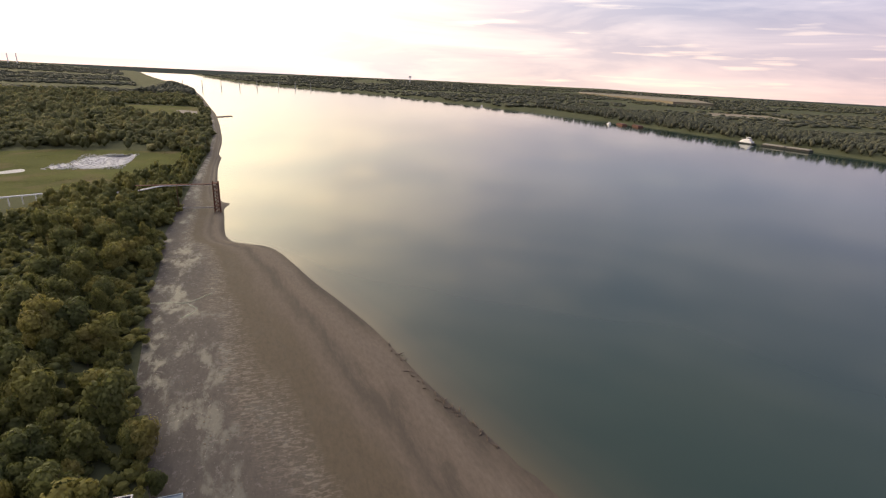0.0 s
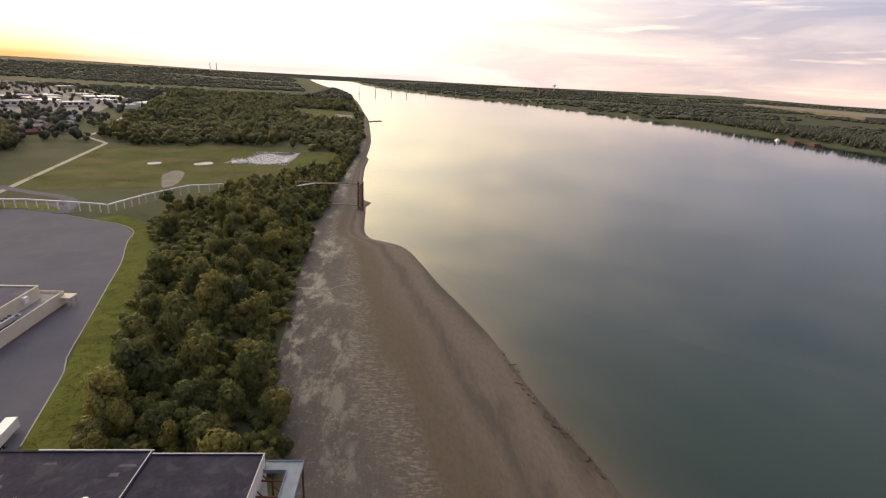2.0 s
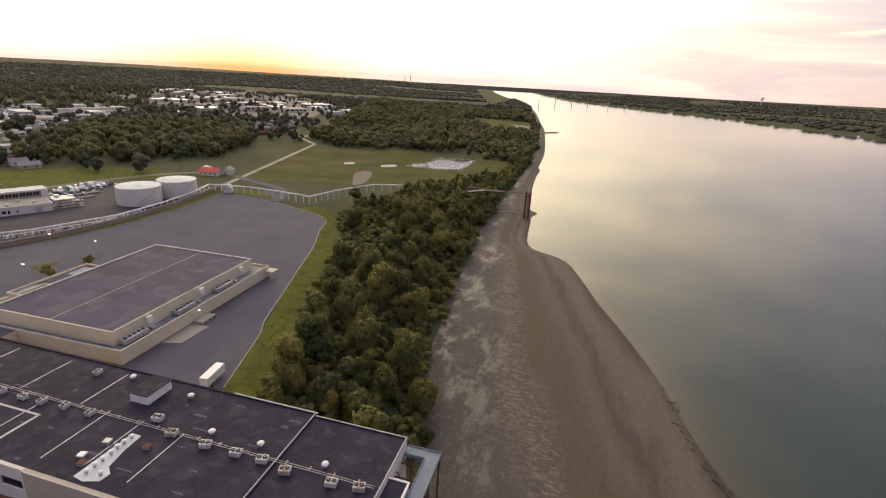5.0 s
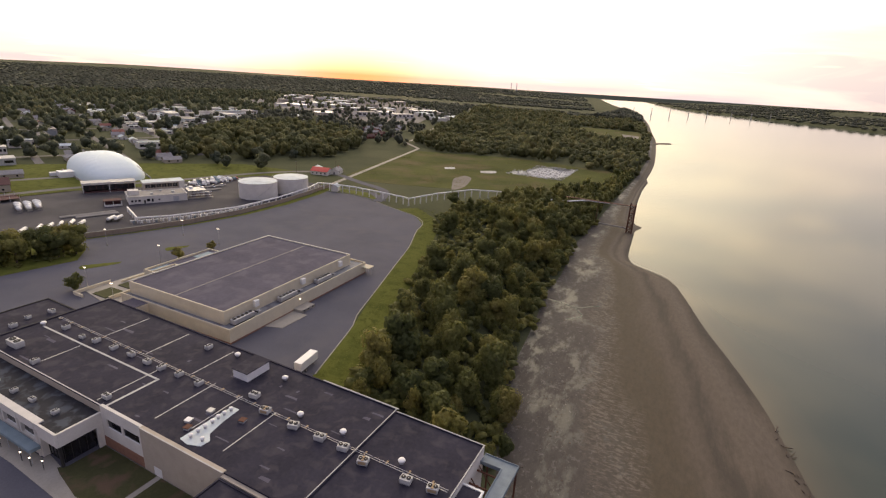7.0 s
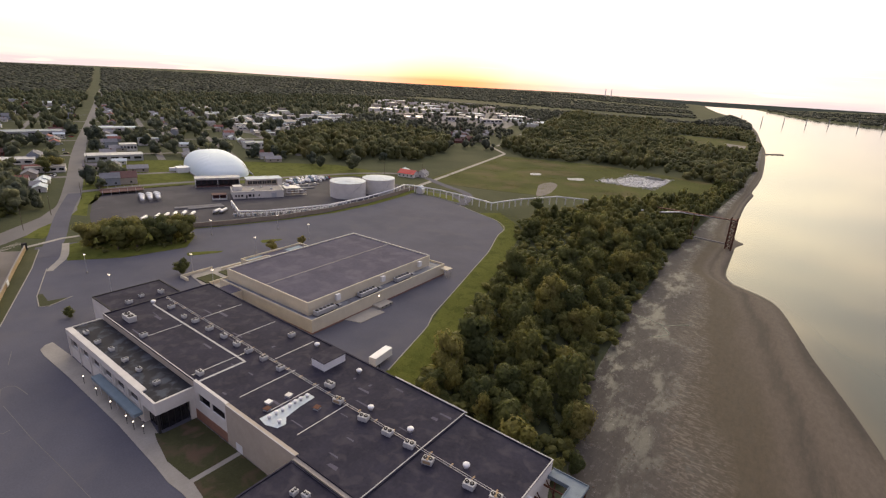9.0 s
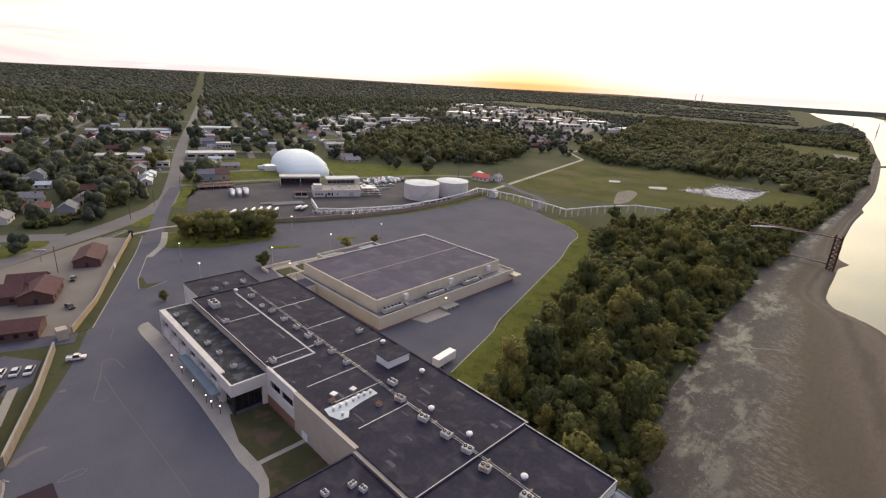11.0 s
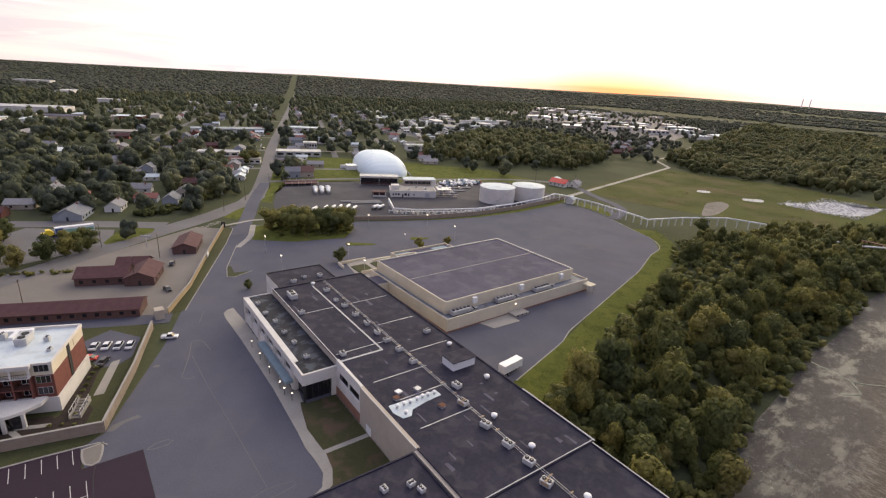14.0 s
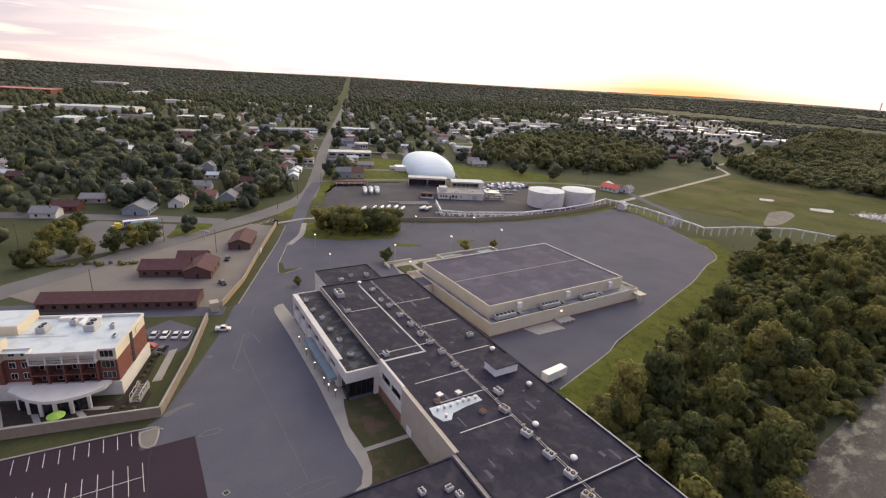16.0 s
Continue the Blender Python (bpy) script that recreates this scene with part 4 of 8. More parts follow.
# river-side steel deck
deck = thing("river_deck", "weathered pale blue steel deck on tall rusty legs", "deck", at=PLAN)
part("walkway", boxes((-18.4, -15.6, 56, 84.1, 7.2, 7.5), (-23, -18.4, 81.6, 84.1, 7.2, 7.5)), M["blue_steel"], deck)
for b in ((-15.7, -15.5, 56, 84.2), (-18.5, -18.35, 56, 81.6), (-23, -18.4, 81.5, 81.62), (-23, -15.6, 84.05, 84.2)):
    part("edge_beam", boxes((*b, 6.9, 7.75)), M["blue_steel"], deck)
for x in (-22, -18.4, -15.8):
    for y in (57, 63, 69.5, 76, 83.5):
        if x < -20 and y < 80:
            continue
        part("leg", tube(bmesh.new(), (x, y, -9), (x, y, 7.2), 0.22, 8), M["rust"], deck)
for y in (63, 69.5, 76, 80):
    part("brace", tube(bmesh.new(), (-18.4, y, 2.0), (-23, y + 1, 6.8), 0.12, 6), M["rust"], deck)
    part("cross_beam", boxes((-23, -18.4, y - 0.12, y + 0.12, 6.3, 6.6)), M["rust"], deck)

# walk, lawns and lamps in front
sheet("front_walk", [(-165, 41.0), (-164.6, 39), (-162.4, 37.2), (-158, 36.8), (-141.5, 37.4), (-111, 37.6), (-91, 36.9), (-85, 36.5), (-80.4, 36.9), (-76, 36.9), (-72.5, 35.2), (-71, 32.5), (-70.4, 26),
                     (-62.4, 26), (-62.4, 50.6), (-86, 50.6), (-100.3, 50.6), (-100.3, 42), (-107.4, 43.0), (-107.4, 41.7), (-153, 41.7)], 0.16, "concrete", "pale concrete walk along the building").matrix_basis = PLAN
sheet("front_lawn", [(-101.8, 41.6), (-99.5, 40.9), (-91, 39.2), (-82.4, 39.6), (-82.4, 50.5), (-100.2, 50.5), (-100.4, 43)], 0.22, "worn_lawn", "small worn brownish lawn beside the entrance", "lawn").matrix_basis = PLAN
sheet("front_lawn", [(-81.0, 39.7), (-76, 39.0), (-71.8, 37.2), (-70.3, 34.5), (-69.6, 26), (-62.4, 26), (-62.4, 50.5), (-81.0, 50.5)], 0.22, "worn_lawn", "small worn brownish lawn beside the tan wall", "lawn").matrix_basis = PLAN
lamp0 = None
for x, y in ((-134.8, 38.9), (-126.7, 38.9), (-118.4, 39.0), (-110.0, 39.1), (-106.6, 39.2), (-103.4, 40.0)):
    if lamp0 is None:
        lamp0 = thing("walk_lamp", "short lit bollard lamp on the walk", "lamp", "walk lamps", at=on_plan(x, y, 0.16))
        part("post", tube(bmesh.new(), (0, 0, 0), (0, 0, 2.1), 0.07, 8), M["dark"], lamp0)
        part("lantern", boxes((-0.13, 0.13, -0.13, 0.13, 2.1, 2.5)), M["lamp_glow"], lamp0, "glowing white lantern")
        part("cap", boxes((-0.17, 0.17, -0.17, 0.17, 2.5, 2.57)), M["dark"], lamp0)
    else:
        copy_thing(lamp0, on_plan(x, y, 0.16))

# ---------------------------------------------------------------- hall
hall = thing("hall", "low cream-walled hall with a stepped flat grey roof", "building")
part("lower_wall", boxes((-164.5, -112.4, 95.8, 169.2, 0.55, 4.3)), M["cream"], hall)
part("base_band", boxes((-164.6, -112.3, 95.7, 169.3, -1, 0.55)), M["brick_base"], hall, "dark red brick base band")
part("ledge_roof", boxes((-164.0, -112.8, 96.2, 168.8, 4.3, 4.4)), M["ledge"], hall, "pale blue-grey ponding roof ledge")
part("parapet", ring(bmesh.new(), -164.5, -112.35, 95.75, 169.25, 4.29, 5.1, 0.4), M["cream"], hall)
part("upper_wall", boxes((-163, -117.0, 98.2, 164.5, 4.35, 8.6)), M["cream"], hall)
part("upper_roof", boxes((-162.6, -117.4, 98.6, 164.1, 8.6, 8.7)), M["hall_roof"], hall, "grey weathered roofing felt")
part("parapet", ring(bmesh.new(), -163, -117, 98.2, 164.5, 8.59, 9.0, 0.4), M["cream"], hall)
part("coping", boxes((-163.1, -162.5, 98.1, 164.6, 9.0, 9.08), (-162.5, -116.9, 164.0, 164.6, 9.0, 9.08)), M["tin"], hall, "dull metal coping")
part("roof_ridge", boxes((-140.5, -140.1, 99, 164, 8.7, 8.78)), M["concrete"], hall, "pale seam along the roof")
part("link", boxes((-158, -150, 82.65, 95.7, -1, 4.6)), M["cream"], hall, "low cream link to the main building")
part("link_roof", boxes((-157.8, -150.2, 82.7, 95.7, 4.6, 4.72)), M["hall_roof"], hall)
part("west_annex", boxes((-180, -164.7, 115, 146, -0.5, 3.6)), M["cream"], hall, "low cream annex with a walled roof")
part("annex_roof", boxes((-179.6, -164.8, 115.4, 145.6, 3.6, 3.68)), M["hall_roof"], hall)
part("parapet", ring(bmesh.new(), -180.05, -164.6, 114.95, 146.05, 3.59, 4.4, 0.4), M["cream"], hall)
part("parapet", boxes((-176, -175.6, 115.4, 125, 3.68, 4.4), (-175.6, -165.0, 125, 125.4, 3.68, 4.4)), M["cream"], hall)
for x0, x1, y0, y1 in ((-179, -176.4, 116.5, 124), (-174.5, -169.5, 126.5, 133), (-178.5, -173, 136, 144), (-171.5, -166, 138, 144.5), (-173.5, -166, 117, 122)):
    part("skylight", boxes((x0, x1, y0, y1, 3.68, 3.8)), M["blue_awning"], hall, "pale blue glazed roof panel")
part("plaza", slab([(-187.8, 96.4), (-164.7, 92.5), (-164.7, 114.9), (-186.8, 118.7)], -0.2, 0.2), M["concrete"], hall, "pale concrete entrance plaza")
part("plaza_wall", boxes((-187.6, -187.1, 92.5, 106, -0.3, 1.2), (-187.1, -182, 92.4, 92.9, -0.3, 1.2), (-184, -183.5, 108, 130, -0.3, 1.1), (-172.6, -172.2, 96, 112, -0.3, 1.5)), M["cream"], hall, "low cream plaza wall")
part("planter", boxes((-182, -174.5, 96, 103, 0.2, 0.5), (-182, -174.5, 105.5, 112, 0.2, 0.5)), M["grass"], hall, "planted plaza bed")
part("side_strip", slab([(-184, 130), (-180.2, 130), (-180.2, 166), (-183, 166)], -0.2, 0.16), M["concrete"], hall)
for y in (110.9, 134.1, 156.8):
    part("hood", boxes((-117.0, -115.9, y - 0.9, y + 0.9, 6.2, 8.3)), M["white_metal"], hall, "white metal air hood")
part("loading_dock", boxes((-112.3, -108.5, 124, 131, -0.3, 1.1)), M["concrete"], hall, "pale concrete loading dock")
for i in range(3):
    part("dock_bumper", boxes((-108.5, -108.3, 125 + i * 2.2, 125.5 + i * 2.2, 0.5, 1.0)), M["dark"], hall)
part("service_ramp", slab([(-112.3, 110), (-106.5, 112), (-106, 123.9), (-112.3, 123.9)], 0.02, 0.22), M["concrete"], hall)
part("corner_canopy", boxes((-113, -108.8, 166.4, 170.4, 3.4, 3.7)), M["cream"], hall)
for x, y in ((-109.2, 170), (-109.2, 166.8), (-112.6, 170)):
    part("canopy_post", tube(bmesh.new(), (x, y, 0), (x, y, 3.4), 0.1, 8), M["grey_metal"], hall)
part("wall_light", boxes((-112.3, -112.0, 127.2, 127.6, 3.4, 3.7)), M["lamp_glow"], hall, "lit wall light")
for y in (103.5, 124.0, 143.8):
    ch = thing("chiller", "long grey rooftop chiller with pipework", "air conditioner", "chillers", at=pose(-114.9, y, 4.4, 0, 0, 90))
    bm = boxes((-4.2, 4.2, -1.1, 1.1, 0.35, 1.9))
    bmesh.ops.bevel(bm, geom=bm.edges[:], offset=0.08, segments=1, affect="EDGES")
    part("casing", bm, M["grey_metal"], ch)
    for i in range(5):
        part("fan", tube(bmesh.new(), (-3.3 + i * 1.65, 0, 1.9), (-3.3 + i * 1.65, 0, 2.1), 0.6, 14), M["dark"], ch)
    part("skid", boxes((-4.2, 4.2, -1.0, -0.8, 0, 0.36), (-4.2, 4.2, 0.8, 1.0, 0, 0.36)), M["dark"], ch)
    for s in (-0.5, 0.1, 0.6):
        part("pipe", tube(bmesh.new(), (4.2, s, 0.8), (7.5, s, 0.8), 0.14, 8), M["grey_metal"], ch)
        part("valve", boxes((5.4, 5.8, s - 0.25, s + 0.25, 0.6, 1.15)), M["dark"], ch)

trailer = thing("box_trailer", "plain white box trailer parked by the building", "trailer", at=pose(-84.0, 97.6, 0.05, 0, 0, 6))
bm = boxes((-1.25, 1.25, -4.1, 4.1, 1.15, 3.7))
bmesh.ops.bevel(bm, geom=bm.edges[:], offset=0.06, segments=1, affect="EDGES")
part("body", bm, M["white_metal"], trailer)
part("chassis", boxes((-0.5, 0.5, -4.0, 4.0, 0.85, 1.15)), M["dark"], trailer)
for y in (-3.1, -1.9):
    for s in (-1, 1):
        w = part("wheel", tube(bmesh.new(), (s * 0.85, y, 0.5), (s * 1.25, y, 0.5), 0.5, 16), M["dark"], trailer)
        part("rim", tube(bmesh.new(), (s * 1.25, y, 0.5), (s * 1.27, y, 0.5), 0.26, 12), M["grey_metal"], w)
for s in (-0.7, 0.7):
    part("landing_leg", boxes((s - 0.07, s + 0.07, 2.6, 2.74, 0, 1.15)), M["grey_metal"], trailer)

# ---------------------------------------------------------------- trees and woods


def ico(sub):
    bm = bmesh.new()
    bmesh.ops.create_icosphere(bm, subdivisions=sub, radius=1.0)
    vs = np.array([tuple(q.co) for q in bm.verts])
    fs = np.array([[q.index for q in f.verts] for f in bm.faces])
    bm.free()
    return vs, fs


ICO = {1: ico(1), 2: ico(2)}


def crown_shape(rng, lumps, sub, cards, leaf):
    """A crown about 1 high and 0.8 wide: rounded lumps of foliage with leaf sprays standing off them. Points and triangles."""
    c = rng.normal(0, 1, (lumps, 3))
    c /= np.linalg.norm(c, axis=1)[:, None]
    c *= rng.uniform(0.12, 0.28, (lumps, 1))
    c[:, 2] = c[:, 2] * 1.25 + 0.02
    r = rng.uniform(0.12, 0.21, lumps) * (1.25 if lumps < 6 else 1.0)
    c[0], r[0] = (0, 0, -0.02), 0.24
    V, F, base = [], [], 0
    iv, jf = ICO[sub]
    core = 0.86 if cards > 300 else 1.0
    for k in range(lumps):
        p = iv * r[k] * core * rng.uniform(0.72, 1.2, (len(iv), 1)) * np.array([1, 1, 0.9]) + c[k]
        V.append(p)
        F.append(jf + base)
        base += len(iv)
    if cards:
        k = rng.integers(0, lumps, cards)
        d = rng.normal(0, 1, (cards, 3))
        d[:, 2] = np.abs(d[:, 2]) * 0.9 - 0.25
        d /= np.linalg.norm(d, axis=1)[:, None]
        p = c[k] + d * (r[k] * rng.uniform(0.80, 1.2, cards))[:, None]
        n = d + rng.normal(0, 0.22, (cards, 3))
        n /= np.linalg.norm(n, axis=1)[:, None]
        a = np.cross(n, rng.normal(0, 1, (cards, 3)))
        a /= np.linalg.norm(a, axis=1)[:, None]
        b = np.cross(n, a)
        s = leaf * rng.uniform(0.6, 1.3, (cards, 1))
        q = np.stack([p - a * s, p - b * s * 0.75, p + a * s, p + b * s * 0.75], 1).reshape(-1, 3)
        V.append(q)
        f = np.arange(cards * 4).reshape(cards, 4) + base
        F += [f[:, (0, 1, 2)], f[:, (0, 2, 3)]]
    V, F = np.concatenate(V), np.concatenate(F)
    V[:, 2] = (V[:, 2] - V[:, 2].min()) / (V[:, 2].max() - V[:, 2].min()) * 0.96 + 0.04
    return V, F


def trunk_mesh(rng, height, spread):
    bm = bmesh.new()
    base, top = Vector((0, 0, -0.6)), Vector((rng.uniform(-.3, .3), rng.uniform(-.3, .3), height * 0.45))
    tube(bm, base, top, height * 0.028, 7, height * 0.018)
    for i in range(6):
        a = i * 1.05 + rng.uniform(0, 0.6)
        z = height * rng.uniform(0.25, 0.45)
        p = base.lerp(top, (z + 0.6) / (height * 0.45 + 0.6))
        q = Vector((math.cos(a) * spread * 0.6, math.sin(a) * spread * 0.6, height * rng.uniform(0.55, 0.85)))
        tube(bm, p, q, height * 0.011, 5, height * 0.003)
    return bm


def make_tree_kind(rng, n, height, width, leaf_size, mat, label):
    t = thing("tree", label, "tree", "trees by the river")
    part("trunk", trunk_mesh(rng, height, width / 2), M["bark"], t)
    v, f = crown_shape(rng, int(rng.integers(10, 15)), 1, n, leaf_size / height)
    crown = new("crown", mesh_from("crown", v * np.array([width / 0.8, width / 0.8, height]), f, mat))
    crown.data.polygons.foreach_set("use_smooth", np.ones(len(f), bool))
    crown.parent = t
    return t


def inside(px, py, poly):
    px, py = np.asarray(px), np.asarray(py)
    out = np.zeros(px.shape, bool)
    n = len(poly)
    for i in range(n):
        (x1, y1), (x2, y2) = poly[i], poly[(i + 1) % n]
        if y1 == y2:
            continue
        hit = ((y1 > py) != (y2 > py)) & (px < (x2 - x1) * (py - y1) / (y2 - y1) + x1)
        out ^= hit
    return out


def spread_points(rng, x0, x1, y0, y1, gap, loose=False):
    if loose:
        n = int((x1 - x0) * (y1 - y0) / gap ** 2)
        return rng.uniform(x0, x1, n), rng.uniform(y0, y1, n)
    nx, ny = max(1, int((x1 - x0) / gap)), max(1, int((y1 - y0) / gap))
    X, Y = np.meshgrid(np.linspace(x0, x1, nx), np.linspace(y0, y1, ny))
    return (X + rng.uniform(-0.8, 0.8, X.shape) * gap).ravel(), (Y + rng.uniform(-0.8, 0.8, Y.shape) * gap).ravel()


def wood(name, x, y, h, wide, lumps, cards, leaf, label, seed, mat="leaf_far_haze", sub=1):
    """Many trees as one mass of foliage."""
    rng = np.random.default_rng(seed)
    kinds = [crown_shape(rng, lumps, sub, cards, leaf) for _ in range(7)]
    z = ground_z(x, y)
    which = rng.integers(0, 7, len(x))
    a = rng.uniform(0, math.tau, len(x))
    allv, allf, base = [], [], 0
    for k in range(7):
        s = which == k
        if not s.any():
            continue
        kv, kf = kinds[k]
        q = kv[None] * np.stack([wide[s] / 0.8, wide[s] / 0.8, h[s]], 1)[:, None, :]
        ca, sa = np.cos(a[s])[:, None], np.sin(a[s])[:, None]
        q = np.stack([q[..., 0] * ca - q[..., 1] * sa + x[s][:, None], q[..., 0] * sa + q[..., 1] * ca + y[s][:, None], q[..., 2] + z[s][:, None]], -1)
        allv.append(q.reshape(-1, 3))
        allf.append((kf[None] + (np.arange(s.sum()) * len(kv))[:, None, None]).reshape(-1, 3) + base)
        base += s.sum() * len(kv)
    f = np.concatenate(allf)
    ob = new(name, mesh_from(name, np.concatenate(allv), f, M[mat]))
    ob.data.polygons.foreach_set("use_smooth", np.ones(len(f), bool))
    return tagged(ob, label, "trees", kind="stuff")


def blades(name, x, y, z, count, spread, size, label, seed):
    """Loose tufts of grass, each a fan of small bent leaves."""
    g = np.random.default_rng(seed)
    n = len(x) * count
    px, py = np.repeat(x, count) + g.normal(0, spread, n), np.repeat(y, count) + g.normal(0, spread, n)
    s = size * g.uniform(0.5, 1.3, n)
    p = np.stack([px, py, np.full(n, z) + s * 0.12], 1)
    up = g.normal(0, 0.22, (n, 3)) + np.array([0, 0, 1.0])
    up /= np.linalg.norm(up, axis=1)[:, None]
    a = np.cross(up, g.normal(0, 1, (n, 3)))
    a /= np.linalg.norm(a, axis=1)[:, None]
    b = np.cross(up, a)
    q = np.stack([p - a * s[:, None], p - b * s[:, None] * 0.5, p + a * s[:, None]], 1).reshape(-1, 3)
    ob = new(name, mesh_from(name, q, np.arange(n * 3).reshape(n, 3), M["grass_tuft"]))
    return tagged(ob, label, "grass", kind="stuff")


rng = np.random.default_rng(11)
# the belt of trees between the grass bank and the mud flat
BELT_IN = np.array([(84, -60), (97, -66.5), (119, -73.5), (146, -82), (192, -96), (230, -107), (258, -122), (275, -126), (300, -124), (330, -116)], float)
bx, by = spread_points(rng, -135, -20, 86, 345, 5.4)
inner, outer = np.interp(by, BELT_IN[:, 0], BELT_IN[:, 1]) + 2.5, treeline(by) - np.interp(by, [95, 150], [-2.5, 1.5])
keep = (bx > inner) & (bx < outer) & ~((bx > -105) & (bx < -72) & (by > 205) & (by < 262) & (rng.uniform(0, 1, bx.shape) < 0.75))
keep &= ~((bx > -160) & (by > 300) & (by < 330) & (bx < -95))
keep &= by > 90.5
bx, by = bx[keep], by[keep]
order = np.argsort(np.hypot(bx, by))
bx, by = bx[order], by[order]
LOW = [(-128, 278), (-98, 300), (-82, 262), (-63, 198), (-62, 155), (-78, 158), (-92, 200), (-112, 250)]
KINDS = [make_tree_kind(rng, 1250, h, w, 0.40, M["leaf"], lab) for h, w, lab in (
    (11.0, 9.0, "broad dense green willow in the riverside belt"), (13.0, 8.5, "tall green cottonwood in the riverside belt"),
    (9.0, 8.0, "round bushy green tree in the riverside belt"), (12.0, 10.0, "spreading olive-green tree in the riverside belt"),
    (8.0, 7.0, "low yellow-green tree in the riverside belt"))]
for i, (x, y) in enumerate(zip(bx[:290], by[:290])):
    s = rng.uniform(0.40, 0.84) if i % 5 else rng.uniform(1.0, 1.5)
    if i % 4 and inside([x], [y], LOW)[0]:
        s *= 0.45
    m = pose(x, y, float(ground_z(x, y)) - 0.2, 0, 0, rng.uniform(0, 360)) @ Matrix.Diagonal((s, s, s * rng.uniform(0.85, 1.1), 1))
    k = KINDS[i % 5]
    if i < 5:
        k.matrix_basis = m
    else:
        copy_thing(k, m).scale = m.to_scale()
fx, fy = bx[290:], by[290:]
sink = np.where(inside(fx, fy, LOW), 0.5, 1.0)
wood("riverside_trees", fx, fy, rng.uniform(7, 12.5, len(fx)) * sink, rng.uniform(6, 9.5, len(fx)) * (0.4 + 0.6 * sink), 10, 200, 0.045, "dense green trees further along the riverside belt", 21, "leaf_mass")
ux, uy = spread_points(rng, -135, -20, 91, 345, 4.2)
inner, outer = np.interp(uy, BELT_IN[:, 0], BELT_IN[:, 1]) - 2, treeline(uy) + 0.5
k = (ux > inner) & (ux < outer)
ux, uy = ux[k], uy[k]
wood("undergrowth", ux, uy, rng.uniform(2.0, 4.5, len(ux)), rng.uniform(4, 6.5, len(ux)), 3, 24, 0.12, "tangled green vines and shrubs under the trees", 22, "leaf_mass")

# bank trees beyond the pipe, and the big wood past the meadow
x, y = spread_points(rng, -110, -25, 345, 560, 6.0)
k = (x > np.interp(y, [345, 420, 470, 560], [-112, -72, -55, -60])) & (x < treeline(y) - 2)
wood("bank_trees", x[k], y[k], rng.uniform(7, 12, k.sum()), rng.uniform(6, 9, k.sum()), 6, 60, 0.06, "green trees on the river bank", 23, "leaf_mass")
x, y = spread_points(rng, -640, -20, 540, 1500, 9.2, True)
track = np.interp(y, [294, 546, 598, 641, 931, 1370, 1624], [-237, -292, -343, -347, -443, -566, -706])
k = (x > track + 14) & (x < treeline(y) - 2) & (y > np.interp(x, [-290, -167, -41], [532, 572, 548])) & ~inside(x, y, [(-235, 1170), (-88, 1150), (-62, 905), (-150, 860)])
k &= (y < 1130) | (rng.uniform(0, 1, x.shape) < 0.8)
stand = np.array([noise.noise(Vector((a * 0.015, b * 0.008, 2.2))) for a, b in zip(x[k], y[k])]) * 0.85 + 1.0
wood("river_wood", x[k], y[k], rng.uniform(8, 15, k.sum()) * stand, rng.uniform(8, 16, k.sum()), 4, 14, 0.08, "deep green wood between meadow and river", 24, "leaf_wood")
x, y = spread_points(rng, -260, -20, 1500, 4200, 15, True)
k = (x < treeline(y) - 3) & (x > treeline(y) - np.interp(y, [1500, 4200], [170, 90]))
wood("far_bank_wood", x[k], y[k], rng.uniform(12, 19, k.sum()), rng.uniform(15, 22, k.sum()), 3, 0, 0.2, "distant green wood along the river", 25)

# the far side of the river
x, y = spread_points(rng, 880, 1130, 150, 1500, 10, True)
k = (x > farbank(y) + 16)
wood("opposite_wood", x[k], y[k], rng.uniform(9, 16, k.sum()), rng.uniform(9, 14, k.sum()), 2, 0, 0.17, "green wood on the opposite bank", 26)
x, y = spread_points(rng, -300, 3600, 250, 4700, 31, True)
f = farbank(y)
clear = np.array([noise.noise(Vector((a * 0.0016, b * 0.0034, 4.2))) for a, b in zip(x, y)])
k = (x > f + 22) & ((x > 1130) | (y > 1480)) & ((clear < 0.16) | (x < f + 160)) & (np.hypot(x, y) < 4800) & (np.arctan2(y, x) > 0.2)
FARMS = [[(2480, 3560), (2640, 3050), (2600, 2480), (2140, 1930), (1960, 2010), (2060, 2500), (2180, 3100)], [(1420, 1310), (1640, 1120), (1800, 1390), (1620, 1480)]]
for poly in FARMS:
    k &= ~inside(x, y, poly)
# low flat crowns shade evenly, standing in for haze like their leaf colour
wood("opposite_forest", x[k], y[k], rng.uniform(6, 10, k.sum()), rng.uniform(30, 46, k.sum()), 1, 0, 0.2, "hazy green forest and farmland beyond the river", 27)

# the grove by the dome and the trees of the town
GROVE = [(-432, 306), (-372, 345), (-322.2, 418), (-349.7, 510.9), (-427.6, 598.9), (-554.3, 610.8), (-594.3, 525.4), (-541.5, 432.6), (-476.5, 344.4)]
x, y = spread_points(rng, -660, -315, 265, 640, 10, True)
k = inside(x, y, GROVE)
th = rng.uniform(9, 18, k.sum())
wood("grove", x[k], y[k], th, th * rng.uniform(0.75, 1.05, k.sum()), 7, 40, 0.06, "dense olive-green grove beside the dome lawn", 28, "leaf_wood")


def along(px, py):
    """Distance along the main street from the bend, and to its side."""
    dx, dy = px + 325, py - 101
    return -dx * 0.9297 + dy * 0.3684, dx * 0.3684 + dy * 0.9297


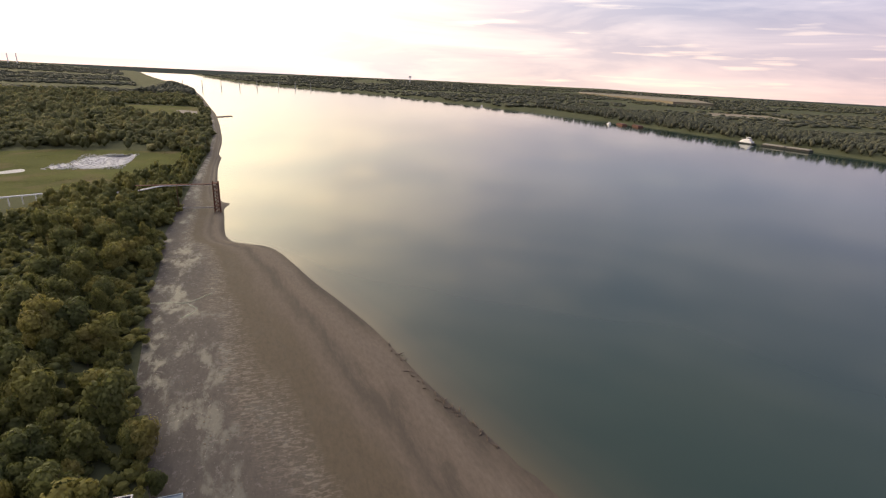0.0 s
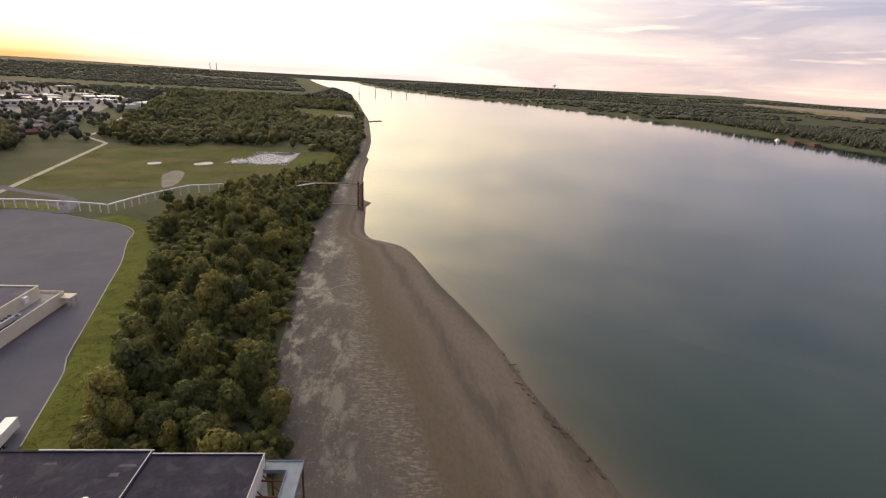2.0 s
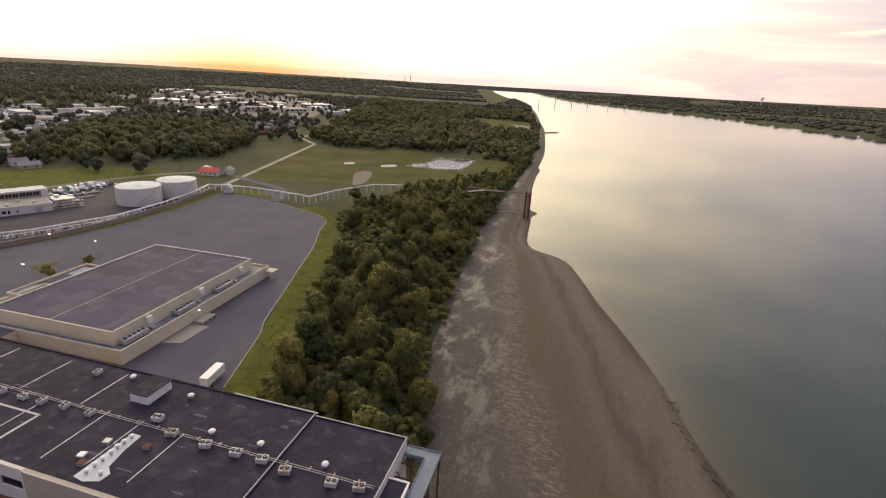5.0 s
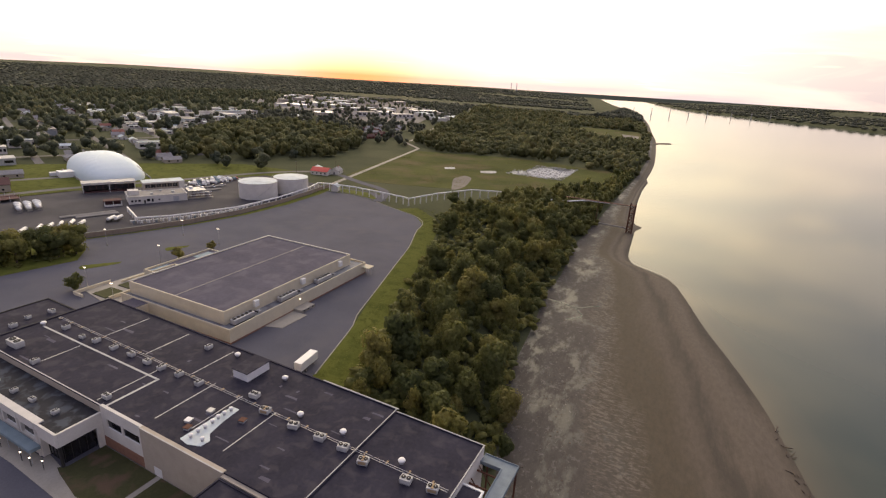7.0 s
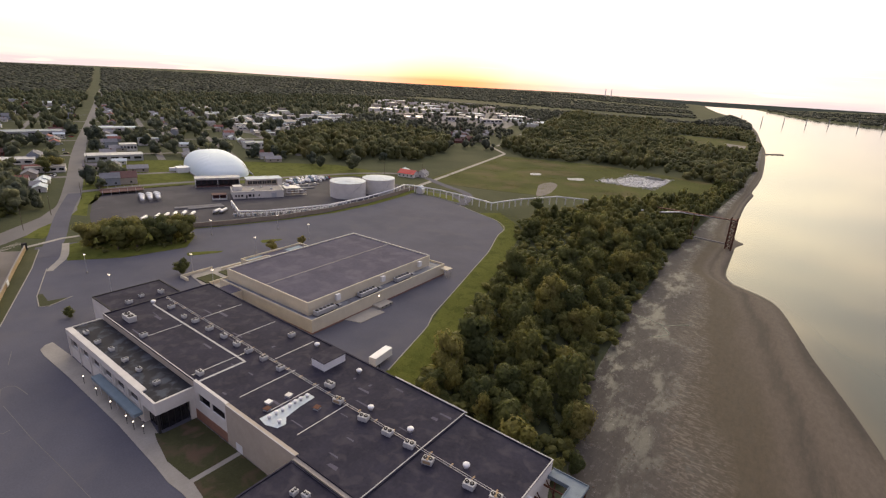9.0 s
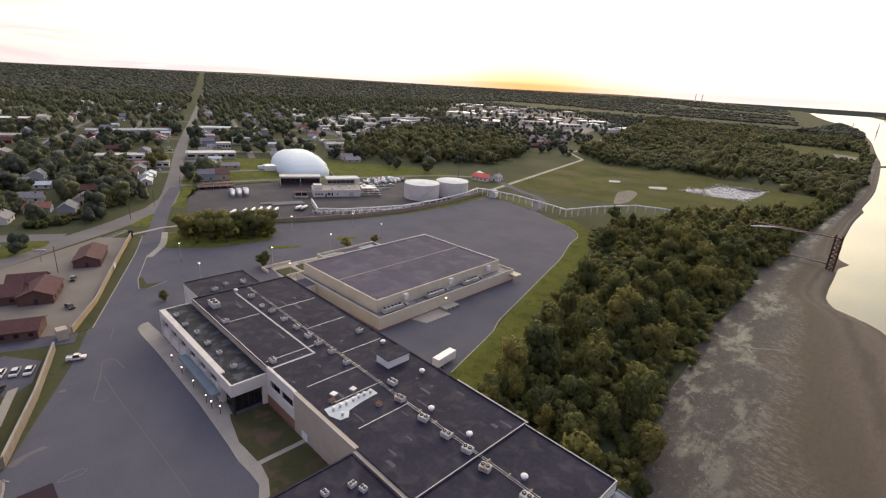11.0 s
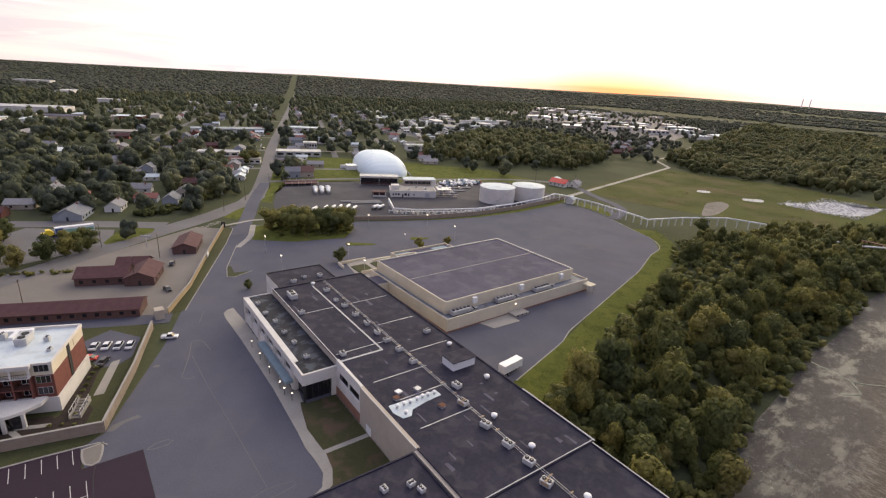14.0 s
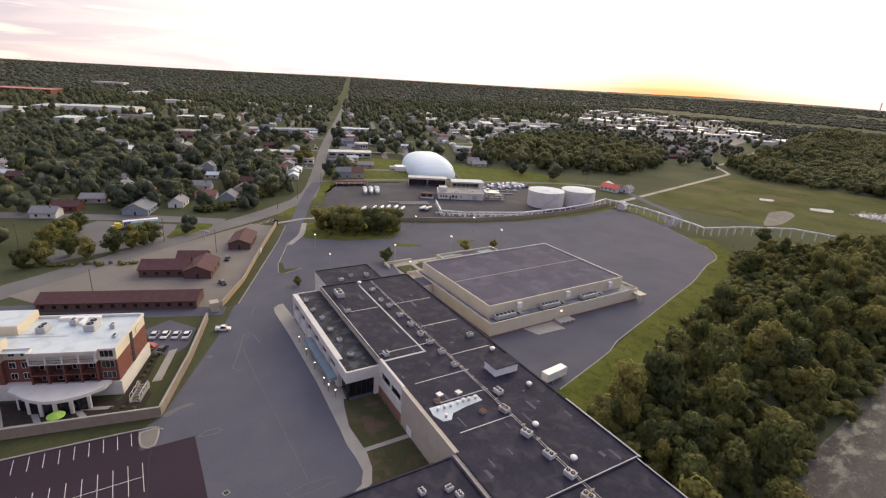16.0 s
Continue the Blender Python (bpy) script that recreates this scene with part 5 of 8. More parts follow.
OPEN = [
    [(-331.4, 98.3), (-331.8, 68.5), (-226.4, 5.5), (-201.4, -55.2), (-120, -60), (-60, 60), (-80, 280), (-231.1, 333), (-260.9, 348.3), (-399.7, 273), (-420.4, 199.7)],
    [(-230.9, 293.5), (-340, 335.3), (-325.2, 423), (-351.6, 511), (-344.8, 568.9), (-291, 529.6), (-164.6, 559.2), (-38.2, 543), (-63.6, 332.9)],
    [(-390.7, 179.1), (-331.3, 108.1), (-301.2, 97.3), (-300.5, 206.3), (-379.8, 297), (-439.7, 259.3), (-480.5, 191.6)],
    [(-251.4, -53.3), (-211.5, -54.8), (-271.9, 17), (-263.2, 66.4), (-331.8, 68.5), (-327.5, 8.7), (-301.9, -32)],
]
WORKS = [[(-571.5, 394.5), (-635.9, 381.5), (-752.1, 461.7), (-912.3, 646.7), (-879.4, 796.7), (-726.8, 737.5), (-614, 516.2), (-558.3, 432.9)],
         [(-417.3, 789.6), (-552.6, 753.2), (-1111.8, 986.2), (-1280, 1437.5), (-949.5, 1608), (-640.6, 1324.9), (-493, 996.2)]]

SPARSE = [(-444, 272), (-438, 312), (-500, 366), (-560, 400), (-640, 400), (-650, 340), (-520, 262)]

# where the houses stand: kind, place, turn
SPOTS = [(6, -316, 3, 69), (4, -378, 14, 69), (2, -428, 54, 69), (0, -486, 33, -21), (0, -434, 69, 69), (5, -411, 118, 69), (5, -402, 113, 69),
         (5, -386, 108, 69), (7, -384, 157, -21), (0, -595, -46, 69), (0, -586, -5, -21), (3, -563, 50, 69), (0, -406, -8, -21), (1, -449, 37, 69),
         (2, -583, 87, 69), (1, -552, 130, -21), (5, -467, -29, 20), (5, -455, -37, 69), (4, -358.7, 12.7, 69), (0, -381.5, -4.5, 69), (5, -403.4, 52, -21),
         (0, -464.4, 23.7, 69), (1, -332.4, -31.1, -21), (3, -347.8, -18.7, -21), (0, -320, -39.4, -21), (0, -264.8, 348.4, 20), (5, -282.6, 347.7, 50),
         (3, -418.7, 181.9, -21), (0, -324.4, 22.7, 69), (4, -338.3, 40, -21), (3, -350, 63.2, 69), (1, -375.2, 69.9, -21),
         (0, -397, 84.5, 69), (5, -347.7, -2.6, 69), (0, -366.6, 40.9, -21), (2, -320, 50.3, 69)]
HAND = len(SPOTS)
SEED = random.Random(77)
for i in range(6):
    for j in range(34):
        s, d = 40 + j * 24 + SEED.uniform(-6, 6), (-1) ** i * (26 + (i // 2) * 62) + SEED.uniform(-5, 5)
        if SEED.random() < 0.34:
            continue
        x, y = -325 - s * 0.9297 + d * 0.3684, 101 + s * 0.3684 + d * 0.9297
        if inside([x], [y], OPEN[0])[0] or inside([x], [y], OPEN[2])[0] or inside([x], [y], GROVE)[0] or inside([x], [y], WORKS[0])[0]:
            continue
        SPOTS.append((SEED.choice((0, 0, 1, 2, 3, 3, 4, 5)), x, y, SEED.choice((-21, 69)) + SEED.uniform(-4, 4)))
for k in range(46):
    x, y = SEED.uniform(-560, -330), SEED.uniform(-240, -45)
    SPOTS.append((SEED.choice((0, 1, 2, 3, 3, 5)), x, y, SEED.choice((-21, 69))))
for k in range(16):
    y = SEED.uniform(570, 760)
    SPOTS.append((SEED.choice((0, 1, 3)), np.interp(y, [571, 661, 972], [-334, -368, -472]) - SEED.uniform(24, 90), y, SEED.choice((-21, 69))))
# larger flat-roofed buildings: place, turn, width, length, height, wall, roof
B2 = random.Random(8)
BIG = [(-684, 178, -12, 22, 84, 5, "grey_metal", "blue_steel"), (-686, 281, -21, 16, 46, 5, "white_wall", "white_roof"), (-843.2, 89.6, -21, 24, 36, 6, "red_brick", "white_roof"), (-985, -24, 69, 105, 42, 7, "white_wall", "tin"),
       (-502, 122, -21, 14, 36, 4, "white_wall", "tin"), (-480, 191, -21, 16, 42, 5, "grey_metal", "tin"), (-454, 133, -21, 12, 24, 4, "white_wall", "concrete"), (-441, 161, -21, 12, 16, 4, "tan_wall", "hall_roof"), (-530, 224, -21, 12, 14, 6, "white_wall", "tin"),
       (-667.4, 63.4, -21, 20, 30, 5, "tan_wall", "concrete"), (-955.7, -146.2, -21, 40, 60, 6, "white_wall", "tin"), (-1009.1, -94.6, 69, 30, 50, 6, "grey_metal", "tin"), (-1469.6, 41.5, 69, 30, 70, 7, "white_wall", "tin"),
       (-1440, -190, 69, 160, 60, 9, "red_brick", "red_shed"), (-1960.4, -22.9, 69, 90, 40, 9, "white_wall", "tin"), (-855.4, 14.8, -21, 26, 44, 5, "tan_wall", "hall_roof"), (-1197.7, 95.9, -21, 26, 50, 6, "white_wall", "tin")]
HOMES = []
for i in range(14):
    a, b = SEED.uniform(0, 1), SEED.uniform(0, 1)
    BIG.append((-600 - a * 280 + b * (-10 + a * 90), 400 + a * 270 + b * (90 + a * 60), SEED.choice((-21, 69, -35)), SEED.uniform(10, 20), SEED.uniform(22, 55), SEED.uniform(3.5, 6.4), "white_wall", SEED.choice(("white_roof", "tin", "blue_awning", "concrete"))))
for i in range(64):
    a, b = SEED.uniform(0, 1), SEED.uniform(-1, 1)
    BIG.append((-520 - a * 640 + b * 110, 860 + a * 640 + b * 160, SEED.choice((-35, 55)), SEED.uniform(16, 34), SEED.uniform(24, 70), SEED.uniform(5, 8), SEED.choice(("white_wall", "tan_wall")),
                SEED.choice(("white_roof", "concrete", "tin", "road", "white_metal"))))
for i in range(44):
    s, d = B2.uniform(90, 900), B2.choice((-1, 1)) * B2.uniform(24, 330)
    x, y = -325 - s * 0.9297 + d * 0.3684, 101 + s * 0.3684 + d * 0.9297
    if not (inside([x], [y], OPEN[0])[0] or inside([x], [y], OPEN[2])[0] or inside([x], [y], GROVE)[0] or math.hypot(x + 389, y - 221) < 70 or (x > -440 and y > 60)):
        BIG.append((x, y, B2.choice((-21, 69)), B2.uniform(12, 24), B2.uniform(20, 52), B2.uniform(4, 6.4), B2.choice(("white_wall", "tan_wall", "grey_metal")), B2.choice(("white_roof", "road", "concrete", "blue_steel", "tin"))))

for i in range(14):
    for j in range(16):
        x, y = -560 - i * 21 - j * 11 + SEED.uniform(-2, 2), 398 + i * 8 + j * 22 + SEED.uniform(-3, 3)
        if SEED.random() < 0.72 and inside([x], [y], WORKS[0])[0]:
            HOMES.append((x, y, SEED.choice((-35, -35, 55)) + SEED.uniform(-5, 5)))


def unshaded(x, y):
    """False where a tree would stand on a building or close in front of it."""
    ok = np.ones(len(x), bool)
    for cx, cy, half, front in ([(q[1], q[2], 7.0, 8) for q in SPOTS[:HAND]] + [(q[0], q[1], max(q[3], q[4]) * 0.5 + 3, 24) for q in BIG[:17]] + [(q[1], q[2], 7.0, 6) for q in SPOTS[HAND:]]):
        ux, uy = -cx / math.hypot(cx, cy), -cy / math.hypot(cx, cy)
        a, b = (x - cx) * ux + (y - cy) * uy, (x - cx) * -uy + (y - cy) * ux
        ok &= ~((np.abs(b) < half) & (a > -half) & (a < half + front))
    return ok


def town_spots(gap, x0, x1, y0, y1, thin):
    x, y = spread_points(rng, x0, x1, y0, y1, gap, True)
    s, d = along(x, y)
    trackx = np.interp(y, [294, 546, 598, 641, 931, 1370, 1624], [-237, -292, -343, -347, -443, -566, -706])
    k = ~((np.abs(d) < 9) & (s > -20)) & (x < trackx - 14)
    for poly in OPEN:
        k &= ~inside(x, y, poly)
    k &= ~inside(x, y, GROVE)
    dense = np.array([noise.noise(Vector((a * 0.012, b * 0.012, 1.7))) for a, b in zip(x, y)]) * 0.5 + 0.5
    chance = thin * (0.45 + 1.0 * dense)
    for poly in WORKS + [SPARSE]:
        chance = np.where(inside(x, y, poly), chance * 0.3, chance)
    street = (np.mod(d, 62) < 9) | (np.mod(s, 105) < 9)
    chance = np.where(street, chance * 0.3, chance)
    k &= (rng.uniform(0, 1, x.shape) < chance) & unshaded(x, y)
    return x[k], y[k]


x, y = town_spots(10.5, -720, -255, -330, 480, 0.4)
th = rng.uniform(7.5, 17, len(x))
wood("near_town_trees", x, y, th, th * rng.uniform(0.78, 1.12, len(x)), 9, 100, 0.05, "green garden trees between the houses", 29, "leaf_street")
x, y = town_spots(13.5, -1500, -720, -500, 1500, 0.58)
th = rng.uniform(8, 15, len(x))
wood("town_trees", x, y, th, th * rng.uniform(0.75, 1.1, len(x)), 3, 8, 0.12, "green trees all over the town", 30, "leaf_town")
x, y = town_spots(12.5, -720, -300, 480, 1500, 0.7)
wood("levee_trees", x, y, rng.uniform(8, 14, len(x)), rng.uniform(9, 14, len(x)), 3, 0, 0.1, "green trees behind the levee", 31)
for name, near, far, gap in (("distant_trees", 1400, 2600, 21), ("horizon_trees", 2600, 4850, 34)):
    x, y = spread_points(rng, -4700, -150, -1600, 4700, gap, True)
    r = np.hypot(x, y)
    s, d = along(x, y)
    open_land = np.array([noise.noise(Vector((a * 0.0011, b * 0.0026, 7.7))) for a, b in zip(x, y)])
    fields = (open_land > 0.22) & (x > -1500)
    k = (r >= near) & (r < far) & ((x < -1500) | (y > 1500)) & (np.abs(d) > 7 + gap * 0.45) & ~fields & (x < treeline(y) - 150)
    # crowns flattened to even out their shading: haze put into shape and colour
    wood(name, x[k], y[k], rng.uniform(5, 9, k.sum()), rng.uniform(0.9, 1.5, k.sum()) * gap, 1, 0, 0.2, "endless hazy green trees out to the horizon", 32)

# rough grass on the bank beside the car park
x, y = spread_points(rng, -150, -55, 86, 285, 2.0)
edge = np.interp(y, [84, 97, 112, 126, 133, 159, 186, 210, 228, 240, 249, 258, 267, 274], [-78.5, -79.5, -83.5, -87.5, -91, -98.5, -106.5, -113.5, -120.5, -125, -127, -131.5, -142.5, -160])
k = (x > edge + 0.8) & (x < np.interp(y, BELT_IN[:, 0], BELT_IN[:, 1]) + 1.0)
blades("rough_grass", x[k], y[k], 0.08, 14, 0.75, 0.34, "rough yellow-green grass on the bank", 33)

# weeds and low bushes over the meadow
x, y = spread_points(rng, -290, -45, 330, 560, 13, True)
k = inside(x, y, [(-286.1, 519.9), (-171.4, 559.1), (-57.6, 542.2), (-56.4, 477.9), (-89.5, 420.3), (-123.3, 386), (-166.2, 358), (-209.4, 344.5), (-246, 339.2)])
for p in ((-130, -86, 430, 515),):
    k &= ~((x > p[0]) & (x < p[1]) & (y > p[2]) & (y < p[3]))
blades("meadow_weeds", x[k], y[k], 0.06, 60, 3.2, 0.6, "tall rough grass and weeds over the meadow", 34)

# ---------------------------------------------------------------- hotel and its grounds
hotel = thing("hotel", "four-storey red brick hotel with cream top storey and white roof", "hotel", at=pose(-129.4, -7.4, 0, 0, 0, 159.5))
part("brick_wall", boxes((0.0, 19.0, 0.0, 4.0, 4.0, 10.0), (1.6, 19.0, 4.0, 18.9, 4.0, 10.0), (1.6, 19.0, 18.9, 25.4, 4.0, 10.0), (0.6, 19.0, 25.4, 48, 4.0, 10.0)), M["red_brick"], hotel)
part("base_wall", boxes((-0.3, 19.2, -0.4, 48, -1, 4.0)), M["white_wall"], hotel, "white rendered ground storey")
part("top_wall", boxes((0.0, 19.0, 0.0, 18.9, 10.0, 12.6), (2.0, 19.0, 18.9, 25.4, 10.0, 12.6), (0.6, 19.0, 25.4, 48, 10.0, 12.6)), M["cream"], hotel, "cream rendered top storey")
part("roof", boxes((0.3, 18.7, 0.3, 47.7, 12.6, 12.7)), M["white_roof"], hotel, "bright white roof membrane")
part("parapet", boxes((0.0, 19.2, -0.1, 0.35, 12.6, 13.3), (18.7, 19.2, 0.35, 48, 12.6, 13.4), (-1.1, -0.6, 3.9, 19.0, 12.4, 13.2), (-0.6, 0.4, 3.9, 4.2, 12.6, 13.2), (-0.6, 1.9, 18.7, 19.0, 12.6, 13.2),
                      (-0.1, 0.3, 0.35, 3.9, 12.6, 13.2), (1.7, 2.1, 19.0, 25.4, 12.6, 13.2), (0.4, 0.9, 25.4, 48, 12.6, 13.2)), M["white_wall"], hotel, "white parapet")
part("tower_block", boxes((9.5, 19.2, 25.6, 40, 12.7, 15.2), (0.4, 4.0, 25.0, 34, 12.7, 15.0)), M["cream"], hotel, "raised cream parapet block")
part("tower_roof", boxes((9.8, 18.9, 25.9, 39.7, 15.2, 15.3), (0.7, 3.7, 25.3, 33.7, 15.0, 15.1)), M["white_roof"], hotel)
part("soffit", boxes((-1.1, 1.6, 4.0, 18.9, 12.2, 12.6)), M["white_wall"], hotel)
for i in range(5):
    y = 4.2 + i * 3.58
    part("column", boxes((-1.0, -0.6, y, y + 0.4, 10.0, 12.3)), M["white_wall"], hotel)
    part("pier", boxes((-1.0, 1.6, y, y + 0.35, 4.0, 10.0)), M["red_brick"], hotel)
for s in range(3):
    z = 4.0 + s * 3.0
    part("balcony_floor", boxes((-1.1, 1.6, 4.2, 18.8, z - 0.15, z + 0.1)), M["white_wall"] if s == 2 else M["red_brick"], hotel)
    for i in range(4):
        y = 4.6 + i * 3.58
        rail = part("railing", boxes((-1.0, -0.94, y, y + 3.1, z + 1.0, z + 1.08), (-1.0, -0.94, y, y + 3.1, z + 0.15, z + 0.2)), M["dark"], hotel, "thin dark balcony railing")
        for k in range(8):
            part("baluster", boxes((-0.99, -0.95, y + 0.2 + k * 0.4, y + 0.24 + k * 0.4, z + 0.2, z + 1.0)), M["dark"], rail)
        d = part("balcony_door", boxes((1.5, 1.6, y + 0.5, y + 2.6, z + 0.1, z + 2.4)), M["white_metal"], hotel)
        for k in (0, 1):
            part("pane", boxes((1.46, 1.5, y + 0.62 + k * 1.0, y + 1.5 + k * 1.0, z + 0.25, z + 2.25)), M["dark_glass"], d)
for s in range(3):
    z = 4.9 + s * 3.0
    w = part("corner_window", boxes((-0.06, 0.0, 0.6, 3.6, z, z + 1.9)), M["grey_metal"], hotel)
    for k in range(3):
        part("pane", boxes((-0.1, -0.06, 0.7 + k * 0.97, 1.55 + k * 0.97, z + 0.1, z + 1.8)), M["dark_glass"], w)
    for y in (20.2, 22.9, 27.5, 31.5, 35.5, 39.5):
        x = 1.6 if y < 25 else 0.6
        if s == 2 and y < 25:
            x = 2.0
        w = part("window", boxes((x - 0.06, x, y, y + 1.5, z, z + 1.7)), M["white_metal"], hotel)
        part("pane", boxes((x - 0.1, x - 0.06, y + 0.1, y + 0.7, z + 0.1, z + 1.6)), M["dark_glass"], w)
        part("pane", boxes((x - 0.1, x - 0.06, y + 0.8, y + 1.4, z + 0.1, z + 1.6)), M["dark_glass"], w)
# the wall is not cut here: the recess's shade is a dark strip
part("end_recess", boxes((8.6, 10.2, -0.12, -0.02, 4.0, 12.6)), M["dark"], hotel, "dark vertical strip on the end wall, standing in for a shaded recess")
part("end_sign", boxes((12.6, 15.8, -0.14, -0.02, 10.6, 12.2)), M["cream"], hotel)
# curved arcade in front
arc = [(-3.0, 2.2)] + [(-8.2 + 0.09 * (y - 12) ** 2 * 0.55, y) for y in np.linspace(5.0, 20.5, 9)] + [(-3.2, 23.0), (-0.3, 23.5), (-0.3, 1.8)]
part("arcade_roof", slab(arc, 3.7, 4.5), M["white_wall"], hotel, "white curved arcade roof")
for i, y in enumerate(np.linspace(5.0, 20.5, 6)):
    x = -8.2 + 0.0495 * (y - 12) ** 2
    part("arcade_pier", boxes((x + 0.1, x + 0.7, y - 0.35, y + 0.35, -0.5, 3.7)), M["white_wall"], hotel)
    if i < 5:
        ym = y + 1.55
        xm = -8.2 + 0.0495 * (ym - 12) ** 2 + 0.8
        part("arcade_window", boxes((xm, xm + 0.1, y + 0.4, y + 2.7, 0.2, 3.2)), M["dark_glass"], hotel)
for x, y, w, d, h in ((12.1, 27.7, 3, 2.2, 1.6), (11.5, 21.0, 3.2, 2.2, 1.6), (12.0, 9.8, 4.2, 2.6, 1.9), (11.8, 4.9, 1.2, 1.2, 1.3), (6.7, 2.6, 1.4, 1.0, 0.7), (14.5, 15.2, 1.6, 1.6, 1.7)):
    hvac(x, y, 12.7, 0, w, d, h, "pale rooftop unit on the white hotel roof", at=hotel.matrix_basis)
part("roof_duct", boxes((17.0, 18.2, 10, 20, 12.7, 13.5), (13.5, 17.0, 12.8, 13.8, 12.7, 13.5)), M["white_metal"], hotel)
part("walkway_pad", boxes((8.0, 8.5, 14, 30, 12.7, 12.74), (9.5, 10.0, 18, 34, 12.7, 12.74)), M["grey_metal"], hotel)

sheet("hotel_ground", [(-115.6, 0.6), (-120, -34), (-128, -64), (-201, -45.1), (-175, 9), (-164, 16.6)], 0.1, "grass", "dark lawn round the hotel", "lawn")
sheet("hotel_terrace", [(-119.6, -7), (-121, -20), (-124.6, -36), (-138, -34), (-131, -18), (-127.5, -9)], 0.16, "mulch", "dark planted hotel terrace")
sheet("hotel_car_park", [(-144, 5.0), (-146, 0.8), (-163.6, -1.2), (-168, 6), (-158.5, 13), (-147.6, 9.4)], 0.16, "asphalt", "grey asphalt behind the hotel")
for pts in ([(-120.4, -9), (-123.4, -20), (-126.8, -35)], [(-124, -9.5), (-128, -20)], [(-122.2, -15), (-130.4, -18.5)], [(-124.4, -24), (-132.4, -26)], [(-126, -31), (-136, -33)]):
    solid("terrace_path", ribbon(pts, 1.3, 0.1, 0.21), M["concrete"], "pale paved path on the hotel terrace", "pavement", "structure")
part_wall = thing("garden_wall", "long tan masonry wall round the hotel grounds", "wall")


def wall_run(parent, pts, h, t, mat, cap=None, name="wall_run"):
    for a, b in zip(pts, pts[1:]):
        L = math.hypot(b[0] - a[0], b[1] - a[1])
        ob = part(name, boxes((0, L, -t / 2, t / 2, -0.6, h)), M[mat], parent)
        ob.matrix_basis = pose(a[0], a[1], 0, 0, 0, math.degrees(math.atan2(b[1] - a[1], b[0] - a[0])))
        if cap:
            c = part("coping", boxes((0, L, -t / 2 - 0.08, t / 2 + 0.08, h, h + 0.15)), M[cap], ob)


wall_run(part_wall, [(-128, -64), (-122.6, -34), (-115.3, 0.2), (-139, 9.2), (-163, 16.9)], 2.7, 0.4, "stone_wall", "concrete")
part("gate_pier", boxes((-171.4, -168.2, 18.6, 21.4, -0.3, 3.4)), M["tan_wall"], part_wall)
sheet("verge", [(-115.2, -0.6), (-112.6, -3), (-113.2, -12), (-115, -33.5), (-122, -64), (-127, -64), (-122, -34)], 0.13, "grass", "worn grass verge below the wall", "lawn")
solid("kerb", ribbon([(-120.5, -64), (-114.6, -33.5), (-112.9, -12), (-112.2, -5), (-111.6, -1), (-110, 0.3)], 0.35, -0.1, 0.2), M["concrete"], "pale concrete kerb", "kerb", "structure")
isl = thing("kerb_island", "teardrop traffic island of dry grass with pale kerb", "traffic island")
I = smooth_line([(-111.4, -0.2), (-108, -0.6), (-104.9, -1.6), (-104.4, -2.9), (-105.4, -4.1), (-108, -4.6), (-111.0, -4.4)], 0.8)
part("kerb", slab(I, -0.1, 0.2), M["concrete"], isl)
part("infill", slab([(x * 0.86 - 108 * 0.14, y * 0.8 - 2.4 * 0.2) for x, y in I], 0.1, 0.24), M["gravel"], isl)
for i in range(12):
    solid("stall_line", boxes((-111.6 - i * 0.18, -106.9 - i * 0.18, -6.0 - i * 2.62, -5.88 - i * 2.62, 0.055, 0.068)), M["line_paint"], "white stall line on fresh asphalt", "marking", "structure")
for i in range(10):
    solid("stall_line", boxes((-100.4 - i * 0.08, -91.4 - i * 0.08, -4.2 - i * 2.62, -4.08 - i * 2.62, 0.055, 0.068)), M["line_paint"], "white stall line on fresh asphalt", "marking", "structure")
solid("stall_line", boxes((-96.0, -95.88, -30.5, -4.1, 0.055, 0.066)), M["line_paint"], "white line between two stall rows", "marking", "structure")
for pts, w in (([(-139.5, 23.5), (-122, 23.6), (-105.2, 24.3), (-91.7, 24.6)], 0.12), ([(-91.7, 24.6), (-79.5, 24.9)], 0.12), ([(-77.8, 20.1), (-78.8, 24.6), (-78.1, 29.8), (-76.7, 30.1), (-76.1, 25.5), (-76.4, 21.0), (-77.8, 20.1)], 0.16), ([(-160, 30), (-168, 33)], 0.15)):
    solid("faded_marking", ribbon(pts, w, 0.045, 0.058), M["road"], "faded painted line on old asphalt", "marking", "structure")
